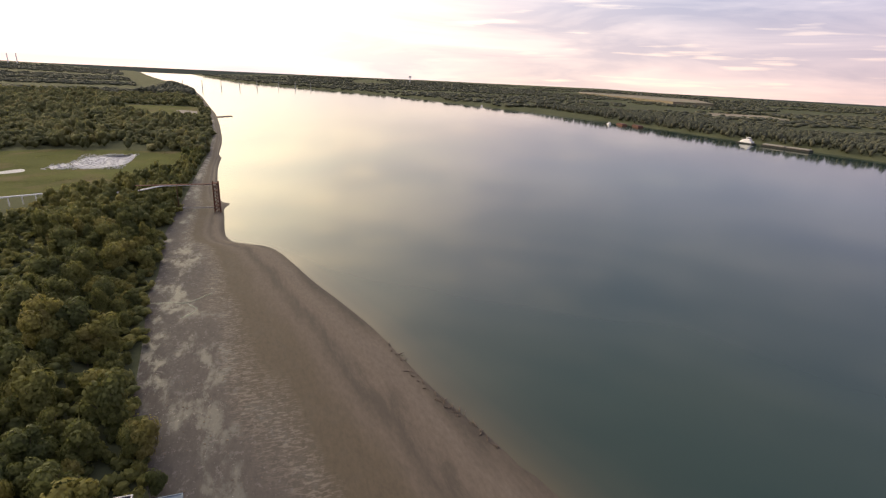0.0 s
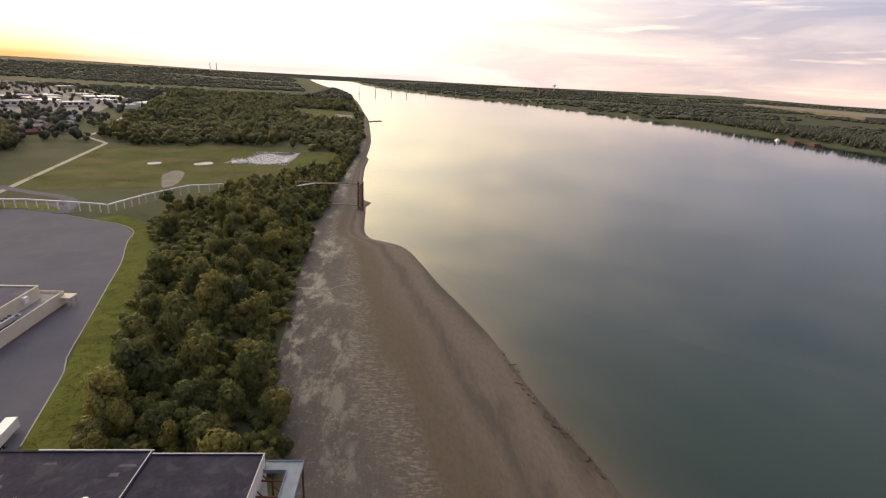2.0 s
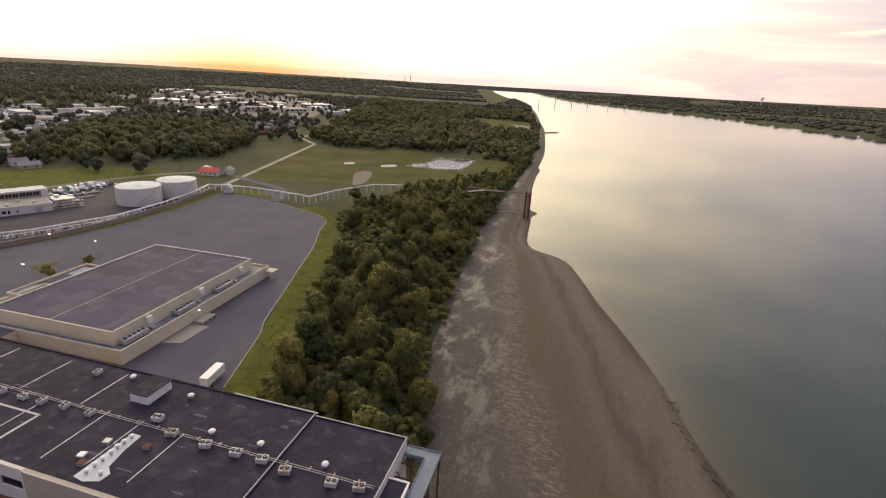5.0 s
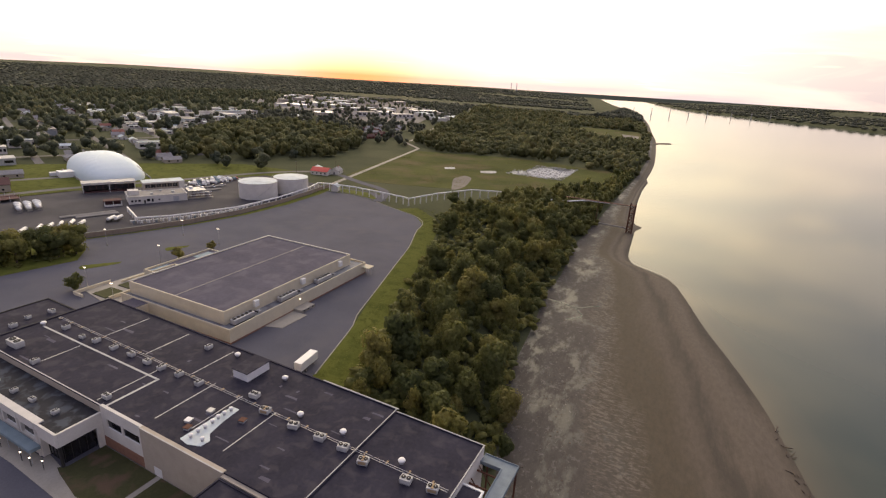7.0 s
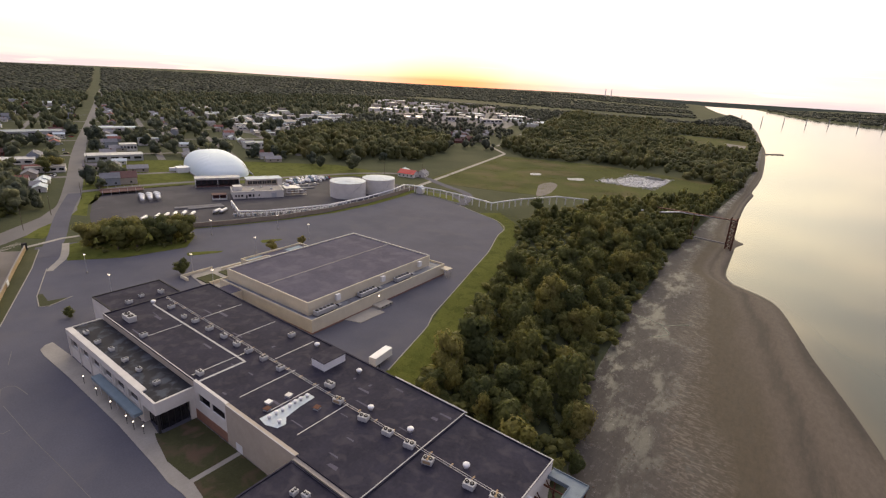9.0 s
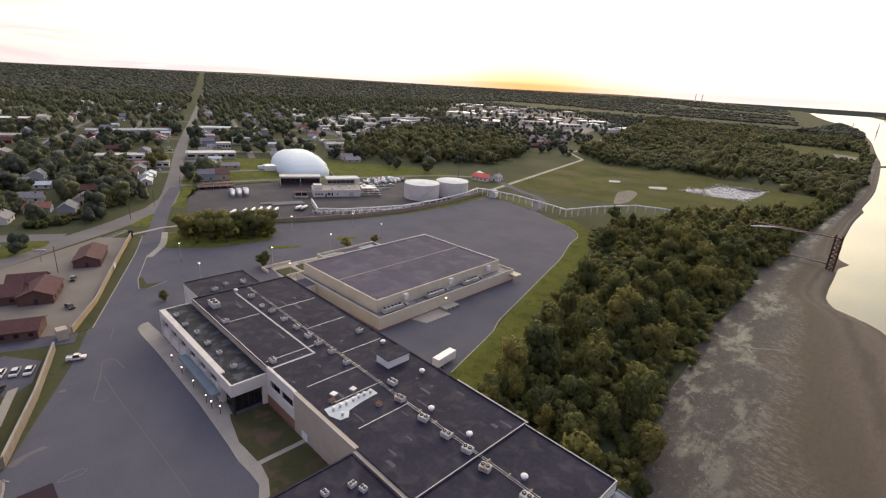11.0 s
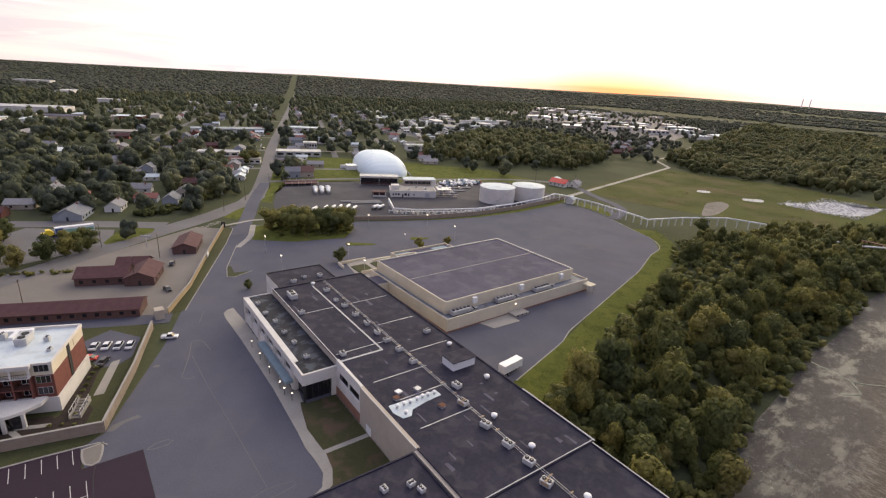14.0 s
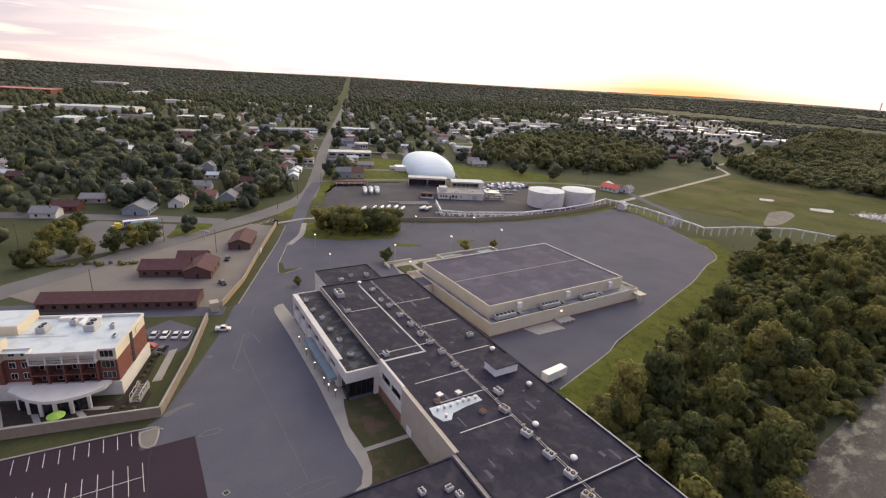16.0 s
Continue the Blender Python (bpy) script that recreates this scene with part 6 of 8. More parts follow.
for y in (-20.2, -33.9):
    u = thing("parasol", "lime green parasol on the hotel terrace", "parasol", "terrace parasols", at=pose(-122.6 if y > -25 else -127.5, y, 0.16))
    bm = bmesh.new()
    bmesh.ops.create_cone(bm, cap_ends=False, segments=10, radius1=1.9, radius2=0.05, depth=0.7)
    bmesh.ops.translate(bm, vec=(0, 0, 2.6), verts=bm.verts)
    bmesh.ops.solidify(bm, geom=bm.faces[:], thickness=0.03)
    part("canopy", bm, material("lime_fabric", (0.22, 0.40, 0.05), (0.32, 0.52, 0.09), 1.0, 0.8) if y > -25 else bpy.data.materials["lime_fabric"], u)
    part("pole", tube(bmesh.new(), (0, 0, 0), (0, 0, 2.9), 0.04, 8), M["grey_metal"], u)
    part("base", tube(bmesh.new(), (0, 0, 0), (0, 0, 0.1), 0.35, 12), M["dark"], u)
    for k in range(4):
        a = k * math.pi / 2 + 0.4
        ch = thing("terrace_chair", "dark metal terrace chair by a parasol", "chair", "terrace chairs",
                   at=pose(u.matrix_basis.translation.x + 1.5 * math.cos(a), y + 1.5 * math.sin(a), 0.16, 0, 0, math.degrees(a)))
        part("seat", boxes((-0.25, 0.25, -0.25, 0.25, 0.42, 0.47)), M["dark"], ch)
        part("backrest", boxes((0.2, 0.25, -0.25, 0.25, 0.47, 0.9)), M["dark"], ch)
        for lx in (-0.22, 0.22):
            for ly in (-0.22, 0.22):
                part("leg", boxes((lx - 0.02, lx + 0.02, ly - 0.02, ly + 0.02, 0, 0.42)), M["dark"], ch)


def profile_body(bm, prof, half, inset=0.0):
    """A body from a side outline (y, z), extruded across x, its top narrowed by inset."""
    zmax, zmin = max(p[1] for p in prof), min(p[1] for p in prof)
    L = [bm.verts.new((-(half - inset * (z - zmin) / (zmax - zmin)), y, z)) for y, z in prof]
    R = [bm.verts.new((half - inset * (z - zmin) / (zmax - zmin), y, z)) for y, z in prof]
    bm.faces.new(L[::-1])
    bm.faces.new(R)
    n = len(prof)
    for i in range(n):
        bm.faces.new((L[i], L[(i + 1) % n], R[(i + 1) % n], R[i]))
    bmesh.ops.recalc_face_normals(bm, faces=bm.faces)
    return bm


def make_car(mat, label, kind="car"):
    c = thing(kind if kind == "car" else "pickup", label, "car" if kind == "car" else "pickup", "parked vehicles")
    bm = profile_body(bmesh.new(), [(-2.3, 0.35), (-2.35, 0.75), (-2.2, 0.95), (2.05, 0.98), (2.3, 0.8), (2.3, 0.35)], 0.9)
    bmesh.ops.bevel(bm, geom=bm.edges[:], offset=0.06, segments=2, affect="EDGES")
    part("body", bm, mat, c)
    if kind == "car":
        cab = [(-1.55, 0.95), (-0.75, 1.48), (0.9, 1.5), (1.85, 0.97)]
    else:
        cab = [(-1.3, 0.95), (-0.7, 1.68), (0.5, 1.7), (0.75, 0.97)]
        part("bed", boxes((-0.88, -0.8, 0.8, 2.28, 0.95, 1.2), (0.8, 0.88, 0.8, 2.28, 0.95, 1.2), (-0.8, 0.8, 2.2, 2.28, 0.95, 1.2)), mat, c)
    cabin = part("cabin", profile_body(bmesh.new(), cab, 0.85, 0.18), M["dark_glass"], c, "dark glazed cabin")
    y0, y1, z = cab[1][0], cab[2][0], cab[1][1]
    part("roof_panel", boxes((-0.66, 0.66, y0 + 0.02, y1 - 0.02, z, z + 0.05)), mat, cabin)
    for s in (-1, 1):
        for y in (-1.45, 1.4):
            w = part("wheel", tube(bmesh.new(), (s * 0.72, y, 0.33), (s * 0.92, y, 0.33), 0.33, 14), M["dark"], c)
            part("rim", tube(bmesh.new(), (s * 0.92, y, 0.33), (s * 0.935, y, 0.33), 0.19, 10), M["grey_metal"], w)
        part("headlight", boxes((s * 0.72 - 0.15, s * 0.72 + 0.15, -2.37, -2.3, 0.65, 0.8)), M["white_metal"], c)
        part("tail_light", boxes((s * 0.75 - 0.1, s * 0.75 + 0.1, 2.28, 2.34, 0.65, 0.85)), M["red_paint"], c)
    return c


silver = material("silver_paint", (0.52, 0.53, 0.55), (0.60, 0.61, 0.63), 1.0, 0.3, metal=0.3, spec=0.6)
black_paint = material("black_paint", (0.015, 0.015, 0.017), (0.03, 0.03, 0.032), 1.0, 0.25, spec=0.6)
CARS = {
    "white": make_car(M["white_metal"], "white car parked on asphalt"), "silver": make_car(silver, "silver car parked on asphalt"),
    "dark": make_car(black_paint, "black car parked on asphalt"), "red": make_car(M["red_paint"], "red car parked on asphalt"),
    "pick": make_car(M["white_metal"], "white pickup truck parked on asphalt", "pickup")}
PARK = [("pick", -153.6, 20.2, 158), ("silver", -157.9, 1.2, 68), ("white", -156.7, 4.1, 68), ("silver", -155.2, 7.0, 68), ("white", -153.9, 9.8, 68), ("red", -151.6, -0.6, -30),
        ("dark", -147.6, 2.6, 60), ("dark", -192.5, 26.1, 100), ("dark", -219.4, 32.4, 70)]
SEED = random.Random(4)
for i in range(14):
    PARK.append((SEED.choice(("white", "pick", "silver", "white", "red")), SEED.uniform(-312, -290), 232 + i * 3.6, SEED.uniform(50, 80)))
for i in range(40):
    s, d = SEED.uniform(20, 420), SEED.choice((-1, 1)) * SEED.uniform(9, 30)
    PARK.append((SEED.choice(("white", "silver", "dark", "red", "pick")), -325 - s * 0.9297 + d * 0.3684, 101 + s * 0.3684 + d * 0.9297, SEED.choice((-21, 69, 159))))
used = set()
for kind, x, y, turn in PARK:
    z = 0.08 if x > -325 else 0.02
    if kind in used:
        copy_thing(CARS[kind], pose(x, y, z, 0, 0, turn))
    else:
        used.add(kind)
        CARS[kind].matrix_basis = pose(x, y, z, 0, 0, turn)

# traces of old islands, bare patches and a manhole on the asphalt
for pts in ([(-129.7, 18.9), (-139.5, 22.6), (-148.1, 25.3), (-148.4, 26.8), (-147.0, 28.0), (-140.5, 28.7)], [(-129.7, 18.9), (-127.6, 20.2), (-127.9, 21.7)],
            [(-103.8, 7.0), (-104.9, 8.6), (-104.9, 11.4), (-103.9, 12.2), (-103.2, 11.0), (-103.3, 8.2), (-103.8, 7.0)]):
    line = smooth_line(pts, 1.0)
    solid("old_kerb_trace", ribbon(line, 0.2, 0.03, 0.062), M["road"], "pale trace of a removed kerb", "marking", "structure")
for pts in ([(-115.0, 0.5), (-116.7, 1.8), (-118.0, 7.1), (-116.7, 7.8), (-116.3, 4.4), (-114.4, 1.7)], [(-138.8, 13.1), (-139.6, 14.3), (-138.9, 15.2), (-137.8, 14.6)]):
    solid("bare_patch", slab(smooth_line(pts + pts[:1], 0.8)[:-1], 0.02, 0.06), M["road"], "bare gravelly patch in the worn asphalt", "ground", "structure")
mh = thing("manhole_cover", "square grey manhole cover set in the asphalt", "manhole", at=pose(-83.8, 9.7, 0.05, 0, 0, 20))
part("cover_frame", boxes((-0.6, 0.6, -0.6, -0.45, -0.1, 0.03), (-0.6, 0.6, 0.45, 0.6, -0.1, 0.03), (-0.6, -0.45, -0.45, 0.45, -0.1, 0.03), (0.45, 0.6, -0.45, 0.45, -0.1, 0.03)), M["concrete"], mh)
part("plate", boxes((-0.45, 0.45, -0.45, 0.45, -0.1, 0.02)), M["dark"], mh)
solid("asphalt_joint", ribbon(smooth_line([(-104.3, -2.3), (-100.8, -2.9), (-97.2, -3.1), (-93, -3.4), (-89.3, -4.0), (-80, -5.2), (-62, -8)], 2.5), 0.16, 0.03, 0.068), M["dark"], "dark sealed joint in the fresh asphalt", "marking", "structure")

# ---------------------------------------------------------------- motel, brown houses, gravel yard, fence
sheet("gravel_yard", [(-263.2, 63.4), (-170.5, 22), (-172.5, 12), (-191.3, -25.7), (-209.9, -40.9), (-223.4, -20.7), (-239.5, 2.9), (-251.6, 20.3), (-271.4, 52.8)], 0.07, "gravel", "pale bare gravel yard", "yard")
solid("side_road", ribbon(smooth_line([(-202, -66), (-198, -43.2), (-190.3, -23.2), (-180.5, -8), (-171.8, 12.5), (-168, 23)], 6), 7.0, -0.2, 0.12), M["asphalt"], "grey asphalt side road", "road", "structure")
fence = thing("boundary_wall", "long tan boundary wall beside the drive", "wall")
wall_run(fence, [(-171.5, 22.8), (-191.1, 33.5), (-214.5, 43.3), (-238.1, 53.2), (-264.1, 64.5)], 2.2, 0.3, "wood", "concrete")
part("notice_board", boxes((-0.08, 0.08, -1.6, 1.6, 0.4, 2.4)), M["white_metal"], fence, "white board on the wall").matrix_basis = pose(-222.6, 47.2, 0, 0, 0, 67)
part("end_pier", boxes((-265.4, -263.8, 63.6, 65.2, -0.2, 3.2)), M["dark"], fence)
sheet("drive_verge", [(-171.3, 23.6), (-263.7, 65.2), (-261.1, 68.3), (-237, 58.4), (-171.8, 28)], 0.1, "grass", "narrow mown verge under the wall", "lawn")
solid("kerb", ribbon([(-171.8, 28.1), (-237, 58.5), (-261.1, 68.4)], 0.3, -0.1, 0.18), M["concrete"], "pale concrete kerb", "kerb", "structure")


def gable(bm, x0, x1, y0, y1, z0, z1, over=0.5, t=0.18):
    """A gabled roof with thickness, its ridge along y."""
    xm = (x0 + x1) / 2
    for s in (-1, 1):
        xe = x0 - over if s < 0 else x1 + over
        ze = z0 - over * (z1 - z0) / (x1 - xm)
        q = [(xe, y0 - over, ze), (xm, y0 - over, z1), (xm, y1 + over, z1), (xe, y1 + over, ze)]
        lo = [bm.verts.new(p) for p in q]
        hi = [bm.verts.new((p[0], p[1], p[2] + t)) for p in q]
        bm.faces.new(hi)
        bm.faces.new(lo[::-1])
        for i in range(4):
            bm.faces.new((lo[i], lo[(i + 1) % 4], hi[(i + 1) % 4], hi[i]))
    bmesh.ops.recalc_face_normals(bm, faces=bm.faces)
    return bm


def gable_walls(bm, x0, x1, y0, y1, z0, z1, zr):
    xm = (x0 + x1) / 2
    A = [bm.verts.new(p) for p in ((x0, y0, z0), (x1, y0, z0), (x1, y0, z1), (xm, y0, zr), (x0, y0, z1))]
    B = [bm.verts.new(p) for p in ((x0, y1, z0), (x1, y1, z0), (x1, y1, z1), (xm, y1, zr), (x0, y1, z1))]
    bm.faces.new(A)
    bm.faces.new(B[::-1])
    for i in range(5):
        bm.faces.new((A[i], B[i], B[(i + 1) % 5], A[(i + 1) % 5]))
    bmesh.ops.recalc_face_normals(bm, faces=bm.faces)
    return bm


def make_house(w, l, h, rise, wall, roof, label, name="house", windows=2, chimney=False):
    o = thing(name, label, name.replace("_", " "))
    part("wall", gable_walls(bmesh.new(), -w / 2, w / 2, -l / 2, l / 2, -0.3, h, h + rise), wall, o)
    rf = part("roof", gable(bmesh.new(), -w / 2, w / 2, -l / 2, l / 2, h, h + rise), roof, o)
    if chimney:
        part("chimney", boxes((0.5, 1.2, l * 0.2, l * 0.2 + 0.7, h, h + rise + 0.9)), M["brick_base"], rf)
    for i in range(windows):
        y = -l / 2 + (i + 0.5) * l / windows
        for s in (-1, 1):
            x = s * w / 2
            part("window", boxes((min(x, x + s * 0.06), max(x, x + s * 0.06), y - 0.6, y + 0.6, 1.0, 2.2)), M["dark_glass"], o)
    part("door", boxes((-0.5, 0.5, -l / 2 - 0.06, -l / 2, 0, 2.1)), M["dark"], o)
    return o


make_house(9.5, 49, 3.0, 2.0, M["motel_brick"], M["brown_roof"], "long brown-roofed brick motel wing", "motel", 14).matrix_basis = pose(-187.1, -6.3, 0.07, 0, 0, -21)
make_house(11, 17, 3.2, 2.4, M["motel_brick"], M["brown_roof"], "brown-roofed brick motel office", "motel_office", 4).matrix_basis = pose(-213.6, 8.7, 0.07, 0, 0, -21)
make_house(10, 15, 3.2, 2.2, M["motel_brick"], M["brown_roof"], "brown-roofed brick motel office wing", "motel_office", 3).matrix_basis = pose(-208.5, 21.1, 0.07, 0, 0, 69)
make_house(8, 11, 3.2, 2.2, M["motel_brick"], M["brown_roof"], "brown-roofed brick motel lobby", "motel_office", 3).matrix_basis = pose(-220.7, 19.3, 0.07, 0, 0, -21)
make_house(9.5, 18, 3.0, 2.0, M["motel_brick"], M["brown_roof"], "small brown-roofed brick outbuilding", "outbuilding", 5).matrix_basis = pose(-239.2, 42.6, 0.07, 0, 0, 69)


def pole(x, y, h, label="plain wooden utility pole", name="utility_pole", arm=1.2):
    p = thing(name, label, name.replace("_", " "), at=pose(x, y, float(ground_z(x, y))))
    part("post", tube(bmesh.new(), (0, 0, -0.5), (0, 0, h), 0.15, 8, 0.1), M["bark"], p)
    part("crossarm", boxes((-arm, arm, -0.06, 0.06, h - 0.6, h - 0.45)), M["bark"], p)
    for s in (-0.9, 0, 0.9):
        part("insulator", tube(bmesh.new(), (s * arm, 0, h - 0.45), (s * arm, 0, h - 0.25), 0.05, 6), M["grey_metal"], p)
    return p


p0 = pole(-204.5, 17.3, 11)
for x, y in ((-230.7, 29.6), (-197, -15.5), (-256.7, 10.5), (-297.4, 73.4), (-319.4, 92), (-346.3, 116.5), (-386.2, 133.6), (-425.2, 148.6), (-302.3, -22.1), (-269.4, -45), (-470.9, 166.7), (-520.6, 185.9), (-285.6, 322.3), (-262.8, 345.4)):
    copy_thing(p0, pose(x, y, 0, 0, 0, -21))
sign = thing("pole_sign", "bare grey sign frame on one post", "sign", at=pose(-247.9, 27.1, 0.05, 0, 0, 45))
part("post", tube(bmesh.new(), (0, 0, 0), (0, 0, 5), 0.2, 8), M["grey_metal"], sign)
part("panel", boxes((-2.6, 2.6, -0.15, 0.15, 4.6, 5.6)), M["grey_metal"], sign)

# ---------------------------------------------------------------- truck yard and corner lawns
sheet("truck_yard", [(-241.4, -31), (-257.7, 13.5), (-283, 18), (-293, -1.5), (-303, -16.8), (-284.7, -32.6), (-263.5, -39.2)], 0.07, "road", "pale worn concrete truck yard", "yard")
sheet("truck_stand", smooth_line([(-292, -9), (-281, -10.5), (-274, -3), (-274, 8), (-280, 12), (-286, 9), (-292, -9)], 3)[:-1], 0.09, "yard_asphalt", "dark oval asphalt patch under the truck", "yard")
sheet("corner_lawn", [(-259.7, 12.3), (-263, 11.6), (-282.5, 20.6), (-283.6, 22.4), (-277.4, 34.0), (-275.6, 34.6), (-270.4, 32.2), (-260.2, 15)], 0.08, "lawn", "bright lawn at the road corner", "lawn")
sheet("corner_lawn", [(-284, 69), (-296, 79), (-303, 87), (-290, 84), (-277, 75)], 0.08, "lawn", "bright lawn at the road corner", "lawn")
sheet("tree_lawn", [(-238, 71), (-260, 79), (-263, 98), (-252, 120), (-232, 123), (-221, 113), (-226, 88)], 0.12, "lawn", "green lawn under the car park trees", "lawn")
sheet("crossing_walk", smooth_line([(-263.5, 78), (-244.5, 70.6), (-234.5, 63.8), (-230, 61)], 3) + smooth_line([(-229, 63), (-233, 66), (-243.5, 73.4), (-262.5, 80.5)], 3), 0.14, "concrete", "pale concrete side walk")
solid("drive", ribbon(smooth_line([(-248, 67), (-276, 80), (-308, 93), (-337, 106), (-366, 120)], 6), 7.5, -0.2, 0.09), M["asphalt"], "grey asphalt drive up to the works lane", "road", "structure")
solid("crossing_walk", ribbon([(-268, 65), (-269.5, 72), (-272, 81), (-271, 88)], 2.2, -0.1, 0.15), M["concrete"], "pale concrete walk across the drive", "pavement", "structure")
sheet("drive_island", [(-207, 51.4), (-205.7, 50.8), (-195.6, 48.3), (-194.1, 50.3), (-196.6, 56.6), (-197.6, 56.6), (-198.6, 51.6), (-206.6, 52.6)], 0.16, "grass", "thin grass island beside the drive", "lawn")
solid("kerb", ribbon([(-232.9, 62.2), (-205.7, 50.6), (-195.6, 48.1), (-193.9, 50.3), (-197.3, 58.5)], 0.3, -0.1, 0.2), M["concrete"], "pale concrete kerb", "kerb", "structure")
for x0, y0, x1, y1 in ((-212.5, 108.6, -204, 122), (-205.4, 142.2, -200, 152)):
    sheet("planting_island", smooth_line([(x0, y0), (x0 + 3, y0 - 1), (x1, y1 - 2), (x1 - 1, y1), (x0 - 1, y0 + 2)], 2), 0.12, "lawn", "narrow grassed car park island", "lawn")
for i in range(8):
    solid("crossing_bar", boxes((-0.25, 0.25, -2.0, 2.0, 0.065, 0.075)), M["concrete"], "worn white crossing bar", "marking", "structure").matrix_basis = pose(-269.5 - i * 0.95, 56 + i * 1.4, 0, 0, 0, -56)

truck = thing("semi_truck", "yellow tractor unit with white, blue and green trailer", "truck", at=pose(-283.2, 1.3, 0.07, 0, 0, 183))
part("cab", profile_body(bmesh.new(), [(7.2, 0.7), (7.2, 1.9), (8.6, 3.3), (10.4, 3.4), (10.4, 0.7)][::-1], 1.2), M["yellow_paint"], truck, "bright yellow cab")
part("bonnet", boxes((-1.1, 1.1, 10.4, 12.0, 0.7, 2.1)), M["yellow_paint"], truck)
part("trailer_body", boxes((-1.3, 1.3, -8.5, 6.9, 1.2, 4.1)), M["white_metal"], truck)
truck_blue = material("truck_blue", (0.03, 0.08, 0.22), (0.05, 0.11, 0.28), 0.6, 0.5)
truck_green = material("truck_green", (0.16, 0.34, 0.26), (0.26, 0.44, 0.34), 0.6, 0.5)
for s in (-1, 1):
    x0, x1 = (-1.33, -1.3) if s < 0 else (1.3, 1.33)
    part("side_panel", boxes((x0, x1, 3.6, 6.7, 1.5, 3.7)), truck_blue, truck, "dark blue side panel")
    part("side_panel", boxes((x0, x1, -8.3, 3.4, 1.4, 3.0)), truck_green, truck, "pale green side panel")
part("chassis", boxes((-0.5, 0.5, -8.2, 11.8, 0.75, 1.2)), M["dark"], truck)
for y in (-7.4, -6.1, 6.3, 7.6, 11.0):
    for s in (-1, 1):
        part("wheel", tube(bmesh.new(), (s * 0.8, y, 0.52), (s * 1.25, y, 0.52), 0.52, 14), M["dark"], truck)

# ---------------------------------------------------------------- lamps on the car park
lamp1 = None
for x, y in ((-171.2, 58.6), (-190.1, 99.1), (-191.6, 130.2), (-191.7, 161.1), (-217.6, 70.9), (-189.2, 68.2), (-230.2, 131.4), (-216.5, 160.9), (-168.3, 95.3)):
    if lamp1 is None:
        lamp1 = thing("street_lamp", "tall slim lit car park lamp", "street lamp", "car park lamps", at=pose(x, y, 0.05))
        part("pole", tube(bmesh.new(), (0, 0, -0.3), (0, 0, 7.8), 0.09, 8, 0.06), M["grey_metal"], lamp1)
        part("plinth", tube(bmesh.new(), (0, 0, 0), (0, 0, 0.6), 0.28, 10), M["concrete"], lamp1)
        part("head", boxes((-0.45, 0.45, -0.22, 0.22, 7.95, 8.1)), M["grey_metal"], lamp1)
        part("lens", boxes((-0.42, 0.42, -0.24, 0.24, 7.7, 7.95)), M["lamp_glow"], lamp1, "glowing lamp lens")
    else:
        copy_thing(lamp1, pose(x, y, 0.05))

sheet("planting_bed", [(-124.8, -11.5), (-127, -7.6), (-131.4, -6.2), (-147.6, 0.0), (-147.2, 2.2), (-131, -2.4), (-126, -1.2), (-120.4, -3.2), (-122.4, -11)], 0.18, "mulch", "dark mulch bed along the hotel end wall", "flower bed")
sheet("garden_path", [(-147, 4.4), (-147.4, 6.6), (-131.5, 1.4), (-131.8, -0.8)], 0.2, "concrete", "pale paved path beside the hotel", "pavement")
steps = thing("garden_steps", "grey concrete garden steps with pale side walls", "steps", at=pose(-127.2, -3.6, 0.1, 0, 0, 159.5))
for k in range(7):
    part("step", boxes((-3.6 + k * 0.95, -2.7 + k * 0.95, -0.9, 0.9, 0, 0.2 + 0.16 * k)), M["gravel"], steps)
for s in (-1, 1):
    part("side_wall", boxes((-3.8, 3.2, s * 1.1 - 0.14, s * 1.1 + 0.14, 0, 1.0), (1.2, 3.2, s * 1.1 - 0.14, s * 1.1 + 0.14, 1.0, 1.5)), M["concrete"], steps)
    for k in range(4):
        part("rail_post", tube(bmesh.new(), (-3.4 + k * 2, s * 1.1, 1.0), (-3.4 + k * 2, s * 1.1, 2.2), 0.05, 6), M["white_metal"], steps)
    part("handrail", tube(bmesh.new(), (-3.4, s * 1.1, 2.1), (2.6, s * 1.1, 2.3), 0.05, 6), M["white_metal"], steps)
hx = np.array([-121.6, -122.8, -123.6, -125.4, -133, -135.5, -138, -140.5, -143, -145.5])
hy = np.array([-5.0, -7.4, -9.8, -4.6, -3.6, -2.7, -1.9, -1.0, -0.2, 0.7])
wood("hotel_shrubs", hx, hy, np.linspace(0.6, 1.0, len(hx)), np.linspace(1.0, 1.6, len(hx)), 3, 60, 0.2, "dark clipped shrubs in the hotel beds", 45, "leaf_mass")

# ---------------------------------------------------------------- tank farm, dome and yard
TFW = [(-252.7, 122.7), (-249.6, 129.6), (-241.3, 149.2), (-231.8, 176.4), (-226.7, 206.3), (-226.7, 239.5), (-230.6, 274.7), (-235, 302.5)]
sheet("works_yard", [(-251.1, 130.1), (-242, 150.2), (-232.5, 176.8), (-227.6, 206.4), (-227.7, 239.6), (-231.5, 274.8), (-235.9, 301.5), (-262.7, 304), (-300.4, 301), (-322.3, 256.3), (-326, 221), (-348, 184), (-357, 147), (-352, 130), (-331, 116), (-305, 105), (-284, 98), (-262, 104)],
      0.06, "yard_asphalt", "dark asphalt works yard", "yard")
wallf = thing("works_wall", "long low brown block wall along the works yard", "wall")
wall_run(wallf, TFW, 2.3, 0.35, "stone_wall", "concrete")
